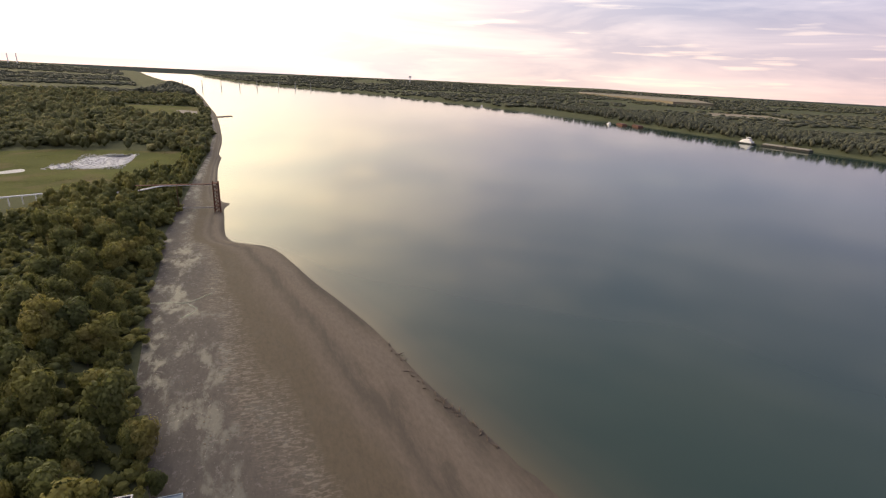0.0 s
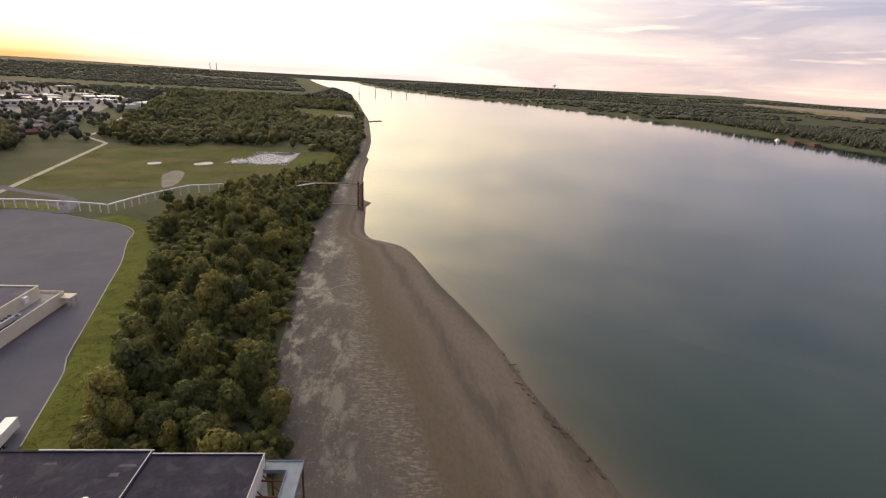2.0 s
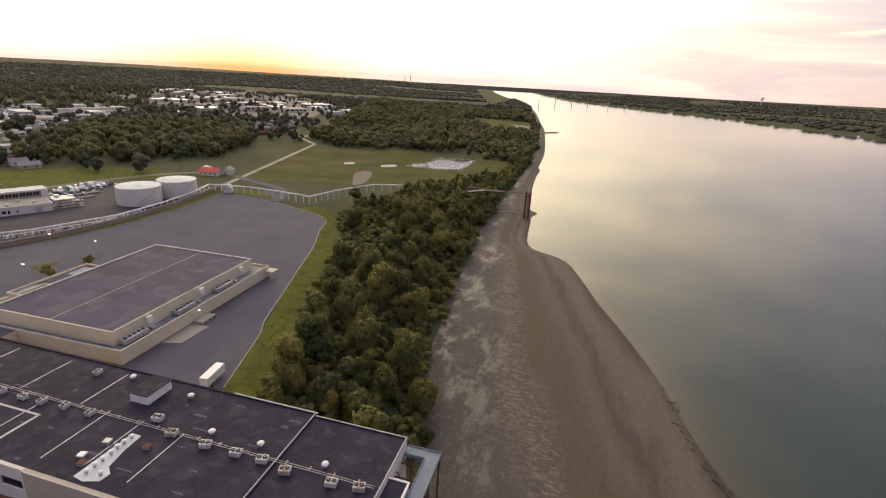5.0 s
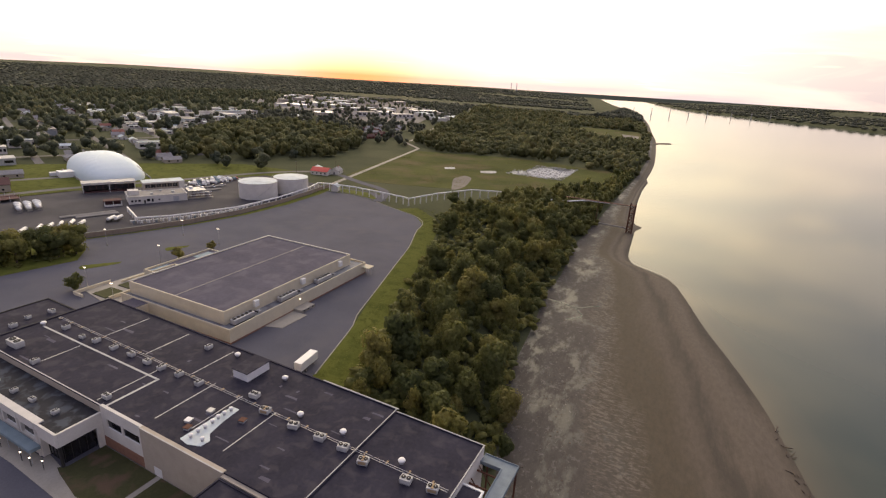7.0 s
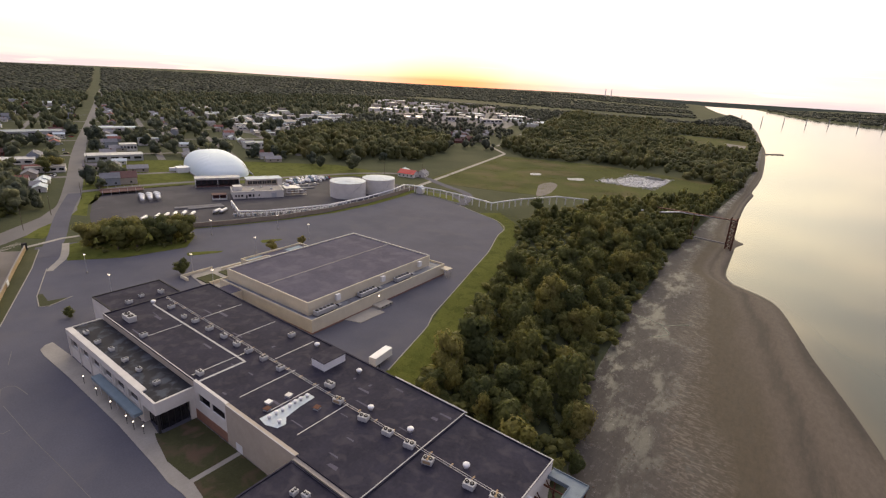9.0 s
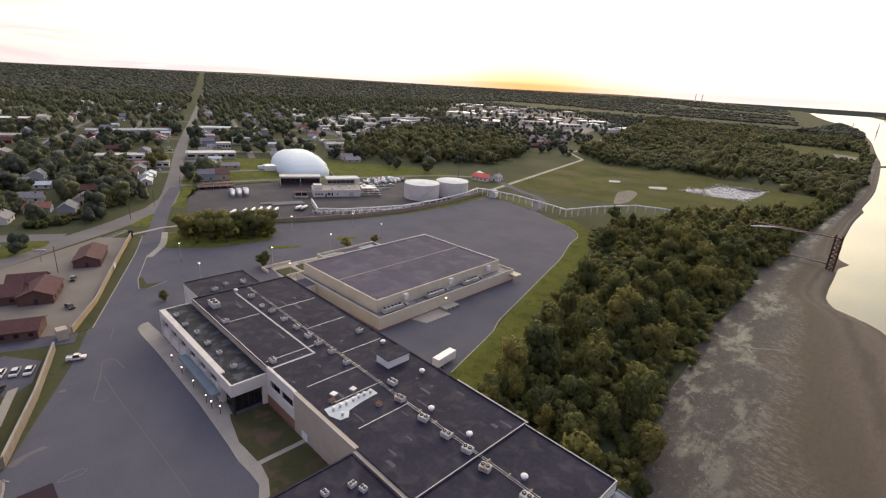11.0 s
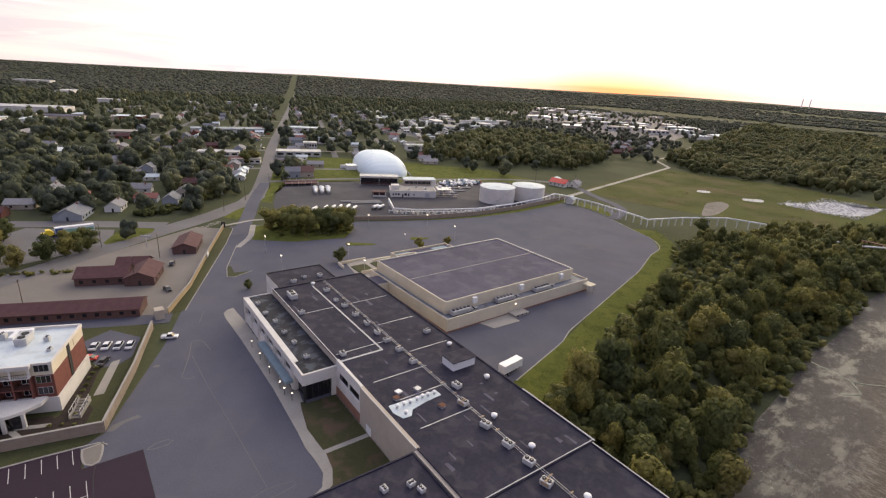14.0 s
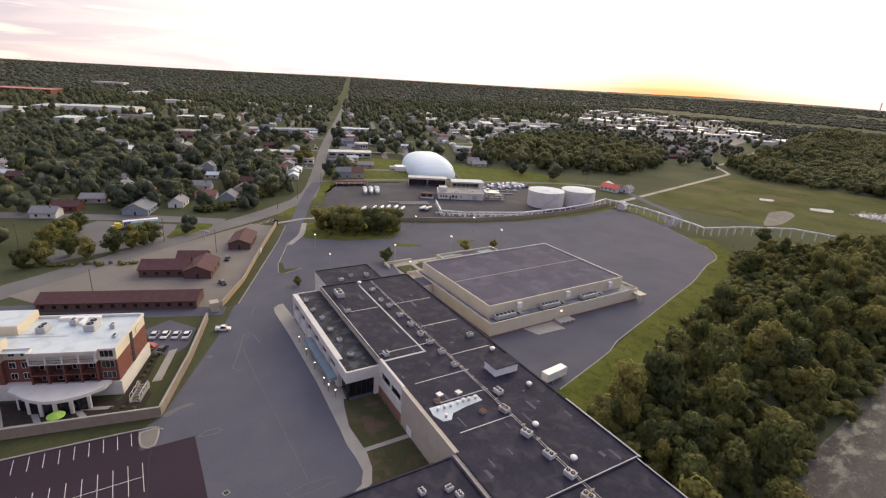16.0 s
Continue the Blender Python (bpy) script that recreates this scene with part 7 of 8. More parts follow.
sheet("wall_verge", [(-251.7, 121.6), (-248.5, 129.5), (-240.2, 149.2), (-230.7, 176.3), (-225.6, 206.3), (-225.7, 239.5), (-229.5, 274.7), (-234, 302.5), (-229, 299.4), (-223.9, 274.6), (-220.8, 239.9), (-222.1, 206.2), (-228.1, 177.6), (-238, 150.1), (-246.6, 129.5)],
      0.09, "lawn", "narrow grass verge below the works wall", "lawn")
for x, y, r in ((-251.2, 246, 12.4), (-245.3, 271.1, 11.8)):
    tank = thing("storage_tank", "white cylindrical steel storage tank with a low cone roof", "tank", "tank farm", at=pose(x, y, 0.06))
    part("shell", tube(bmesh.new(), (0, 0, -0.2), (0, 0, 10.6), r, 64), M["white_wall"], tank)
    bm = bmesh.new()
    bmesh.ops.create_cone(bm, cap_ends=True, segments=64, radius1=r + 0.12, radius2=0.3, depth=1.0)
    bmesh.ops.translate(bm, vec=(0, 0, 11.1), verts=bm.verts)
    part("roof", bm, M["white_roof"], tank)
    for z in (2.4, 4.8, 7.2, 9.6):
        bm = bmesh.new()
        tube(bm, (0, 0, z), (0, 0, z + 0.06), r + 0.03, 64)
        part("weld_band", bm, M["white_wall"], tank)
    st = part("stair", boxes((-0.4, 0.4, 0, 0.1, 0, 0.1)), M["grey_metal"], tank, "grey spiral stair")
    for i in range(30):
        a = radians(-60 + i * 2.2)
        c = part("tread", boxes((r, r + 0.8, -0.15, 0.15, -0.03, 0.03)), M["grey_metal"], st)
        c.matrix_basis = pose(0, 0, 0.3 + i * 0.34, 0, 0, math.degrees(a))
    for i in range(12):
        a = i * math.tau / 12
        part("rail_post", tube(bmesh.new(), (r * math.cos(a), r * math.sin(a), 10.6), (r * math.cos(a), r * math.sin(a), 11.7), 0.05, 5), M["grey_metal"], tank)

dome = thing("storage_dome", "large white fabric storage dome", "dome", at=pose(-389.2, 229.4, 0.05, 0, 0, -17))
bm = bmesh.new()
nu, nv = 96, 20
rows = []
for j in range(nv + 1):
    b = j / nv * math.pi / 2
    rows.append([bm.verts.new((math.copysign(abs(math.cos(a)) ** 0.55, math.cos(a)) * 38 * math.cos(b) ** (0.62 if math.cos(a) < 0 else 0.9), math.copysign(abs(math.sin(a)) ** 0.6, math.sin(a)) * 20.5 * math.cos(b) ** 0.8,
                               15.5 * math.sin(b) ** 0.85)) for a in (i * math.tau / nu for i in range(nu))] if j < nv else [bm.verts.new((0, 0, 15.5))])
for j in range(nv - 1):
    for i in range(nu):
        bm.faces.new((rows[j][i], rows[j][(i + 1) % nu], rows[j + 1][(i + 1) % nu], rows[j + 1][i])).smooth = True
for i in range(nu):
    bm.faces.new((rows[nv - 1][i], rows[nv - 1][(i + 1) % nu], rows[nv][0])).smooth = True
for q in bm.verts:
    # lower towards the loading end, and drawn in by the cables that run over the fabric
    k = min(1.0, max(0.0, (q.co.x + 6) / 42))
    q.co.z *= (1.0 - 0.2 * k * k) * (0.975 + 0.03 * abs(math.sin(q.co.x * math.pi / 5.5)))
part("cover", bm, M["fabric"], dome, "taut white fabric")
part("air_lock", boxes((-6, 4, -29, -19.5, 0, 4.0), (-9, -6, -33, -26, 0, 2.6)), M["white_metal"], dome)
part("footing", boxes((-30, 30, -21.2, -20.6, -0.5, 0.9), (-30, 30, 20.6, 21.2, -0.5, 0.9)), M["concrete"], dome)
part("rope", tube(bmesh.new(), (28, 14, 9), (36, 20, 0), 0.25, 6), M["grey_metal"], dome)


def flat_building(x, y, turn, w, l, h, wall, roof, label, bays=0, name="building"):
    o = thing(name, label, "building", at=pose(x, y, 0.05, 0, 0, turn))
    part("wall", boxes((-w / 2, w / 2, -l / 2, l / 2, -0.3, h)), M[wall], o)
    part("roof", boxes((-w / 2 - 0.3, w / 2 + 0.3, -l / 2 - 0.3, l / 2 + 0.3, h, h + 0.35)), M[roof], o)
    for i in range(bays):
        yy = -l / 2 + (i + 0.5) * l / bays
        part("window", boxes((w / 2, w / 2 + 0.05, yy - l / bays * 0.33, yy + l / bays * 0.33, h * 0.35, h * 0.75)), M["dark_glass"], o)
    return o


shed = thing("loading_shed", "long loading shed with a dark open glazed front", "shed", at=pose(-333.4, 197.4, 0.05, 0, 0, -28.6))
part("rear_wall", boxes((-4.5, -4.2, -14.2, 14.2, -0.3, 6.2)), M["tan_wall"], shed)
part("end_wall", boxes((-4.2, 4.4, -14.5, -14.2, -0.3, 6.2)), M["white_wall"], shed)
part("end_wall", boxes((-4.2, 4.4, 14.2, 14.5, -0.3, 6.2)), M["white_wall"], shed)
part("roof", boxes((-4.9, 5.0, -14.9, 14.9, 6.2, 6.6)), M["tin"], shed)
part("fascia", boxes((4.4, 4.7, -14.6, 14.6, 5.3, 6.2)), M["white_wall"], shed, "pale fascia over the open front")
part("inner_floor", boxes((-4.2, 4.4, -14.2, 14.2, -0.3, 0.1)), M["concrete"], shed)
for i in range(9):
    y = -14.2 + i * 28.4 / 8
    part("column", boxes((4.2, 4.55, y - 0.16, y + 0.16, 0.1, 5.3)), M["white_metal" if i % 4 == 0 else "brown_roof"], shed)
part("glazing", boxes((3.7, 3.8, -14.2, 14.2, 2.0, 5.3)), M["dark_glass"], shed)
part("counter", boxes((3.2, 3.7, -14.2, 14.2, 0.1, 1.1)), M["brown_roof"], shed, "low maroon counter wall")

office = thing("works_office", "two-storey works office with a pale teal roof", "building", at=pose(-304.5, 215.0, 0.05, 0, 0, -26))
part("wall", boxes((-5, 5, -11.5, 11.5, -0.3, 8.0)), M["tan_wall"], office)
part("roof", boxes((-5.6, 5.7, -12.1, 12.1, 8.0, 8.4)), M["white_roof"], office)
part("roof_edge", boxes((5.7, 5.9, -12.2, 12.2, 7.6, 8.5)), M["white_wall"], office)
part("stair_block", boxes((5.0, 6.2, 8.6, 11.9, -0.3, 7.6)), M["white_wall"], office)
for i in range(6):
    y = -11 + i * 3.2
    w = part("window", boxes((5.0, 5.05, y, y + 2.8, 4.9, 7.1)), M["dark_glass"], office)
    part("mullion", boxes((5.05, 5.12, y + 1.35, y + 1.45, 4.9, 7.1)), M["grey_metal"], w)

depot = thing("works_depot", "low white works building with small dark windows", "building", at=pose(-291.0, 200.4, 0.05, 0, 0, -27.7))
part("wall", boxes((-8.5, 8.5, -16, 16, -0.3, 4.3)), M["white_wall"], depot)
part("roof", boxes((-8.2, 8.2, -15.7, 15.7, 4.3, 4.4)), M["concrete"], depot, "pale grey flat roof")
for p in ((8.2, 8.7, -16.2, 16.2), (-8.7, -8.2, -16.2, 16.2), (-8.2, 8.2, -16.2, -15.7), (-8.2, 8.2, 15.7, 16.2)):
    part("parapet", boxes((*p, 4.3, 4.7)), M["white_wall"], depot)
for y, w_, z0, z1 in ((-14.2, 1.0, 1.4, 2.6), (-12.4, 1.0, 1.4, 2.6), (-10.4, 1.3, 1.4, 2.6), (-7.6, 0.9, 0.1, 2.3), (-5.6, 1.8, 1.2, 2.8), (-3.4, 1.0, 0.9, 2.8), (0.2, 0.9, 1.4, 2.4)):
    part("window", boxes((8.5, 8.56, y - w_ / 2, y + w_ / 2, z0, z1)), M["dark_glass"], depot)
part("roller_door", boxes((8.5, 8.58, 8.0, 11.2, 0, 3.2)), M["grey_metal"], depot, "grey roller door")
part("roof_room", boxes((-3.5, 2.5, -15.2, -9.6, 4.4, 7.0)), M["white_wall"], depot, "white plant room on the roof")
for x, y in ((3.5, -3), (-4, 3), (2.0, 9)):
    part("roof_unit", boxes((x - 0.9, x + 0.9, y - 0.7, y + 0.7, 4.4, 5.5)), M["unit_metal"], depot)
porch = thing("entrance_porch", "maroon canopy with white posts beside the depot", "porch", at=pose(-297.0, 176.5, 0.05, 0, 0, -27.7))
part("canopy", boxes((-3, 3, -4.5, 4.5, 3.0, 3.4)), M["brown_roof"], porch)
part("rear_wall", boxes((-3, -2.7, -4.5, 4.5, -0.2, 3.0)), M["brown_roof"], porch)
part("planter_wall", boxes((2.6, 3.0, -4.5, 4.5, -0.2, 1.0)), M["white_wall"], porch)
for y in (-4.2, 0, 4.2):
    part("post", boxes((2.65, 2.95, y - 0.15, y + 0.15, 1.0, 3.0)), M["white_metal"], porch)
plant = thing("process_plant", "grey steel process plant with pipes beside the depot", "machinery", at=pose(-279.5, 222.0, 0.05, 0, 0, -27.7))
part("slab", boxes((-6, 6, -7.5, 7.5, -0.2, 0.25)), M["concrete"], plant)
for x in (-5, 0, 5):
    for y in (-6.5, 0, 6.5):
        part("column", boxes((x - 0.15, x + 0.15, y - 0.15, y + 0.15, 0.25, 5.0)), M["grey_metal"], plant)
part("deck", boxes((-5.4, 5.4, -7, 3.5, 4.9, 5.1)), M["grey_metal"], plant)
for i, (x, y, r, h) in enumerate(((-3, -4, 1.3, 6.4), (2.6, -3.6, 1.1, 4.6), (-2.6, 2.8, 1.2, 5.6), (3, 4.4, 1.5, 3.4))):
    part("vessel", tube(bmesh.new(), (x, y, 0.25), (x, y, h), r, 14), M["tin" if i % 2 else "white_metal"], plant)
for i in range(4):
    part("pipe", tube(bmesh.new(), (5.4, -7 + i * 0.7, 1.2 + i * 0.8), (5.4, 7.2, 1.2 + i * 0.8), 0.16, 8), M["white_metal" if i % 2 else "rust"], plant)

for i in range(9):
    tk = thing("propane_tank", "white horizontal storage cylinder on saddles", "tank", "white cylinders", at=pose(-319 - (i % 3) * 5.2 + (i // 3) * 0.8, 139 + (i // 3) * 4.4 + (i % 3) * 2.2, 0.06, 0, 0, -16 + (i * 37 % 11) * 3))
    bm = bmesh.new()
    bmesh.ops.create_uvsphere(bm, u_segments=16, v_segments=12, radius=1.25)
    bmesh.ops.scale(bm, vec=(2.4, 1, 1), verts=bm.verts)
    bmesh.ops.translate(bm, vec=(0, 0, 2.0), verts=bm.verts)
    part("cylinder", bm, M["white_metal"], tk)
    part("saddle", boxes((-2.2, -1.8, -1.2, 1.2, 0, 1.2)), M["concrete"], tk)
    part("saddle", boxes((1.8, 2.2, -1.2, 1.2, 0, 1.2)), M["concrete"], tk)
skid = thing("pump_skid", "rust-coloured pump deck with railings", "machinery", at=pose(-353, 142, 0.05, 0, 0, -14))
part("deck", boxes((-6, 6, -12, 12, 1.4, 1.6)), M["brown_roof"], skid)
for i in range(12):
    part("post", boxes((-6 + 12 * (i % 2) - 0.1, -6 + 12 * (i % 2) + 0.1, -11.5 + (i // 2) * 4.6, -11.3 + (i // 2) * 4.6, 0, 3.4)), M["grey_metal"], skid)
part("beam", boxes((-6.1, -5.9, -12, 12, 3.3, 3.5), (5.9, 6.1, -12, 12, 3.3, 3.5)), M["brown_roof"], skid)
for i, (x, y, l) in enumerate(((-286.7, 156.4, 26), (-281.6, 158.3, 20), (-296.5, 245.7, 22), (-288.5, 237.6, 16))):
    st = thing("pipe_stack", "stack of pale tan pipes on the yard", "pipes", "pipe stacks", at=pose(x, y, 0.06, 0, 0, -20))
    for k in range(4):
        part("pipe", tube(bmesh.new(), (k * 0.8 - 1.2, -l / 2, 0.4), (k * 0.8 - 1.2, l / 2, 0.4), 0.38, 8), M["concrete"], st)
yard_trailer = None
for x, y, turn in ((-276.8, 120.3, 42), (-276.1, 127.1, 48), (-275.2, 131.4, 44), (-274.4, 135.8, 50), (-273.3, 140.5, 46), (-268.9, 142.8, 40), (-266.3, 156.2, 30), (-264.7, 159.2, 28)):
    if yard_trailer is None:
        yard_trailer = thing("yard_trailer", "white tank trailer parked nose to the wall in the works yard", "trailer", "yard trailers", at=pose(x, y, 0.06, 0, 0, turn))
        bm = tube(bmesh.new(), (0, -3.4, 1.8), (0, 3.4, 1.8), 0.85, 14)
        bmesh.ops.bevel(bm, geom=[e for e in bm.edges if len(e.link_faces) == 2 and any(len(q.verts) > 4 for q in e.link_faces)], offset=0.3, segments=2, affect="EDGES")
        part("vessel", bm, M["white_metal"], yard_trailer)
        part("chassis", boxes((-0.5, 0.5, -3.6, 4.2, 0.75, 1.0)), M["dark"], yard_trailer)
        for s_ in (-1, 1):
            for yy in (-2.6, -1.5):
                part("wheel", tube(bmesh.new(), (s_ * 0.75, yy, 0.45), (s_ * 1.1, yy, 0.45), 0.45, 12), M["dark"], yard_trailer)
            part("landing_leg", boxes((s_ * 0.5 - 0.06, s_ * 0.5 + 0.06, 2.8, 2.92, 0, 0.8)), M["grey_metal"], yard_trailer)
    else:
        copy_thing(yard_trailer, pose(x, y, 0.06, 0, 0, turn))
SEED = random.Random(12)
for i in range(26):
    x, y = -304 - (i % 3) * 5.5 + SEED.uniform(-1, 1), 243 + (i // 3) * 3.9 + SEED.uniform(-0.8, 0.8)
    t = thing("yard_tank", "white fabricated vessel stored on the yard", "vessel", "stored vessels", at=pose(x, y, 0.06, 0, 0, SEED.uniform(-40, 10)))
    l, r = SEED.uniform(1.5, 2.6), SEED.uniform(0.7, 1.2)
    part("shell", tube(bmesh.new(), (-l, 0, r + 0.3), (l, 0, r + 0.3), r, 12), M["white_metal" if i % 4 else "blue_awning"], t)
    part("cradle", boxes((-l * 0.6, -l * 0.4, -r, r, 0, r * 0.7), (l * 0.4, l * 0.6, -r, r, 0, r * 0.7)), M["rust"], t)
# pipe line: along the works wall, over the car park end and on through the trees to the loading tower
PIPE = [(-276.6, 172, 3.0), (-252.6, 161.4, 3.0), (-243.5, 173.1, 3.0), (-235.6, 194.7, 3.0), (-230.6, 209.4, 3.0), (-230.2, 240.1, 3.0), (-233.8, 273.8, 3.2), (-237.9, 291.7, 4.0), (-227, 291, 5.0), (-205.2, 293.5, 5.0), (-181, 291, 5.0), (-163, 288.5, 5.0), (-158, 287, 5.0), (-149.9, 314.2, 5.0),
        (-134.5, 340.1, 5.6), (-113, 354.2, 4.6), (-70, 349, 5.0), (-52, 346, 9.0), (-21.1, 340.8, 10.6)]
line = thing("pipe_line", "white elevated pipe line on white posts", "pipe line")
for a, b in zip(PIPE, PIPE[1:]):
    part("pipe", tube(bmesh.new(), a, b, 0.45, 10), M["white_metal"], line)
    va, vb = Vector(a), Vector(b)
    n = max(1, round((vb - va).length / 6.0))
    for i in range(n):
        p = va.lerp(vb, i / n)
        if p.x > -100:
            continue
        part("post", tube(bmesh.new(), (p.x, p.y, -0.4), (p.x, p.y, p.z - 0.3), 0.32, 6), M["white_metal"], line)
for i in range(24):
    k = i / 24
    x, y = -250.5 + 20.5 * min(1, k * 1.7) ** 0.8, 160 + 70 * k
    rk = thing("pipe_rack", "low white steel rack of valves and pipes", "pipe rack", "racks along the works wall", at=pose(x - 3.2, y, 0.06, 0, 0, -15))
    part("frame", boxes((-1.0, -0.85, -1.2, -1.05, 0, 2.0), (0.85, 1.0, -1.2, -1.05, 0, 2.0), (-1.0, 1.0, -1.2, -1.05, 1.85, 2.0)), M["white_metal"], rk)
    part("pipe", tube(bmesh.new(), (-0.5, -1.5, 1.3), (-0.5, 1.5, 1.3), 0.25, 8), M["white_metal"], rk)
    part("valve", boxes((0.1, 0.7, -0.5, 0.3, 0, 1.3)), M["white_metal" if i % 3 else "blue_steel"], rk)
hut = thing("pump_hut", "small pale blue gabled pump hut", "hut", at=pose(-223, 292.9, 0.05, 0, 0, 20))
part("wall", gable_walls(bmesh.new(), -2.5, 2.5, -3, 3, -0.2, 3.4, 5.2), M["white_wall"], hut)
part("roof", gable(bmesh.new(), -2.5, 2.5, -3, 3, 3.4, 5.2, 0.4), M["white_roof"], hut)

tower = thing("loading_tower", "tall rusty lattice loading tower standing on the mud", "tower", at=pose(-21.1, 340.3, 0))
for sx in (-1.6, 1.6):
    for sy in (-1.6, 1.6):
        part("leg", tube(bmesh.new(), (sx, sy, -9.5), (sx, sy, 12.2), 0.4, 6), M["rust"], tower)
for i in range(9):
    z = -8 + i * 2.4
    for (x0, y0), (x1, y1) in (((-1.6, -1.6), (1.6, -1.6)), ((1.6, -1.6), (1.6, 1.6)), ((1.6, 1.6), (-1.6, 1.6)), ((-1.6, 1.6), (-1.6, -1.6))):
        part("girt", tube(bmesh.new(), (x0, y0, z), (x1, y1, z), 0.2, 5), M["rust"], tower)
        if i < 8:
            part("brace", tube(bmesh.new(), (x0, y0, z), (x1, y1, z + 2.4), 0.2, 5), M["rust"], tower)
for z in (-3.4, 1.5, 6.4, 11.2):
    part("platform", boxes((-2.1, 2.1, -2.1, 2.1, z, z + 0.2)), M["rust"], tower)
part("catwalk", boxes((-44, -1.6, -0.9, 0.9, 10.6, 10.9)), M["rust"], tower)
for x in (-22, -42):
    for s in (-0.7, 0.7):
        part("catwalk_leg", tube(bmesh.new(), (x, s, -7.5), (x, s, 10.6), 0.11, 6), M["rust"], tower)
part("lower_beam", tube(bmesh.new(), (-20, 1, -4.2), (-1.6, 1, -4.6), 0.45, 8), M["concrete"], tower)

# lawns and lanes round the dome
sheet("dome_lawn", [(-306, 104), (-314, 99), (-352, 114), (-471, 166), (-481, 192), (-415, 270), (-352, 328), (-300, 334), (-263, 308), (-300, 303), (-324, 256), (-328, 222), (-350, 185), (-359, 147), (-353.5, 128.5), (-332, 114.5)], 0.03, "lawn", "mown grass round the dome", "lawn")
solid("lane", ribbon(smooth_line([(-369, 122), (-366, 154), (-356, 192), (-333, 246), (-321, 280), (-308, 312), (-285, 340), (-256, 344)], 6), 6.0, -0.2, 0.13), M["road"], "pale concrete works lane", "road", "structure")
solid("lane", ribbon(smooth_line([(-256, 344), (-240, 336), (-222, 328), (-205, 322), (-192, 312), (-183, 292), (-181, 284)], 6), 6.5, -0.2, 0.12), M["asphalt"], "grey asphalt loop beside the pipe line", "road", "structure")
sheet("lane_apron", [(-233, 302.4), (-197.3, 306.8), (-176, 288), (-188.2, 285.8), (-206.1, 291.1), (-229, 293.5)], 0.07, "asphalt", "grey asphalt link beside the pipe line")
sheet("pipe_verge", [(-229, 294.5), (-206.1, 291.6), (-187.3, 287.8), (-184, 290), (-201.3, 302.9), (-231, 301.4)], 0.1, "lawn", "rough grass under the pipe line", "lawn")
sheet("bare_patch", smooth_line([(-174, 418), (-164, 410), (-154, 371), (-157, 355), (-167, 376), (-176, 400), (-174, 418)], 4)[:-1], 0.1, "gravel", "pale bare sand patch in the meadow", "ground")
sheet("forest_clearing", [(-232, 1165), (-92, 1145), (-68, 915), (-148, 875)], 0.1, "field", "open grass clearing in the wood", "lawn")
sheet("forest_clearing", [(-120, 1060), (-84, 1040), (-80, 985), (-112, 990)], 0.14, "gravel", "pale gravel patch in the clearing", "ground")
POND = [[(-136, 485), (-129, 519), (-105, 513), (-98, 532), (-97, 480), (-121, 460)], [(-147, 473), (-138, 484), (-133, 468), (-142, 461)], [(-172, 452), (-162, 463), (-157, 452), (-168, 444)], [(-208, 447), (-201, 454), (-197, 445), (-204, 439)]]
rubble = material("rubble", (0.30, 0.30, 0.30), (0.60, 0.60, 0.61), 0.3, 0.8, 0.4, fine=10)
for p in POND:
    solid("rubble_patch", slab(smooth_line(p + p[:1], 4)[:-1], 0.0, 0.12), rubble, "pale broken rubble spread in the meadow", "rubble", "structure")
SEED = random.Random(31)
bm = bmesh.new()
for i in range(900):
    p = POND[i % 2 if i % 5 == 0 else 0]
    x0, x1, y0, y1 = min(q[0] for q in p), max(q[0] for q in p), min(q[1] for q in p), max(q[1] for q in p)
    x, y, s = SEED.uniform(x0 - 2, x1 + 2), SEED.uniform(y0 - 2, y1 + 2), SEED.uniform(0.2, 0.6)
    box(bm, x - s, x + s, y - s * 0.7, y + s * 0.7, -0.1, 0.2 + s * 0.6)
tagged(new("rubble_blocks", to_mesh("rubble_blocks", bm, rubble)), "broken pale concrete blocks scattered in the meadow", "rubble", kind="stuff")

farm_soil = material("farm_soil", (0.16, 0.135, 0.095), (0.24, 0.20, 0.14), 0.004, 0.95, 0.1, stain=(0.10, 0.12, 0.06), stain_amount=0.7, stain_scale=0.004)
for poly in FARMS:
    z = max(float(ground_z(a, b)) for a, b in poly)
    solid("far_field", slab(poly, z - 12, z + 0.5), farm_soil, "pale tan farm field beyond the river", "field", "structure")
# ---------------------------------------------------------------- the town
WALLS = [M["white_wall"], M["tan_wall"], M["red_brick"], material("grey_siding", (0.30, 0.31, 0.33), (0.42, 0.43, 0.45), 0.5, 0.85),
         material("blue_siding", (0.24, 0.26, 0.29), (0.33, 0.35, 0.38), 0.5, 0.85)]
ROOFS = [material("grey_shingle", (0.20, 0.195, 0.20), (0.30, 0.29, 0.30), 0.5, 0.9, 0.2), M["brown_roof"], material("slate_shingle", (0.15, 0.155, 0.17), (0.23, 0.235, 0.25), 0.5, 0.9, 0.2),
         material("red_shingle", (0.22, 0.09, 0.07), (0.30, 0.13, 0.11), 0.5, 0.9, 0.2), M["white_roof"]]
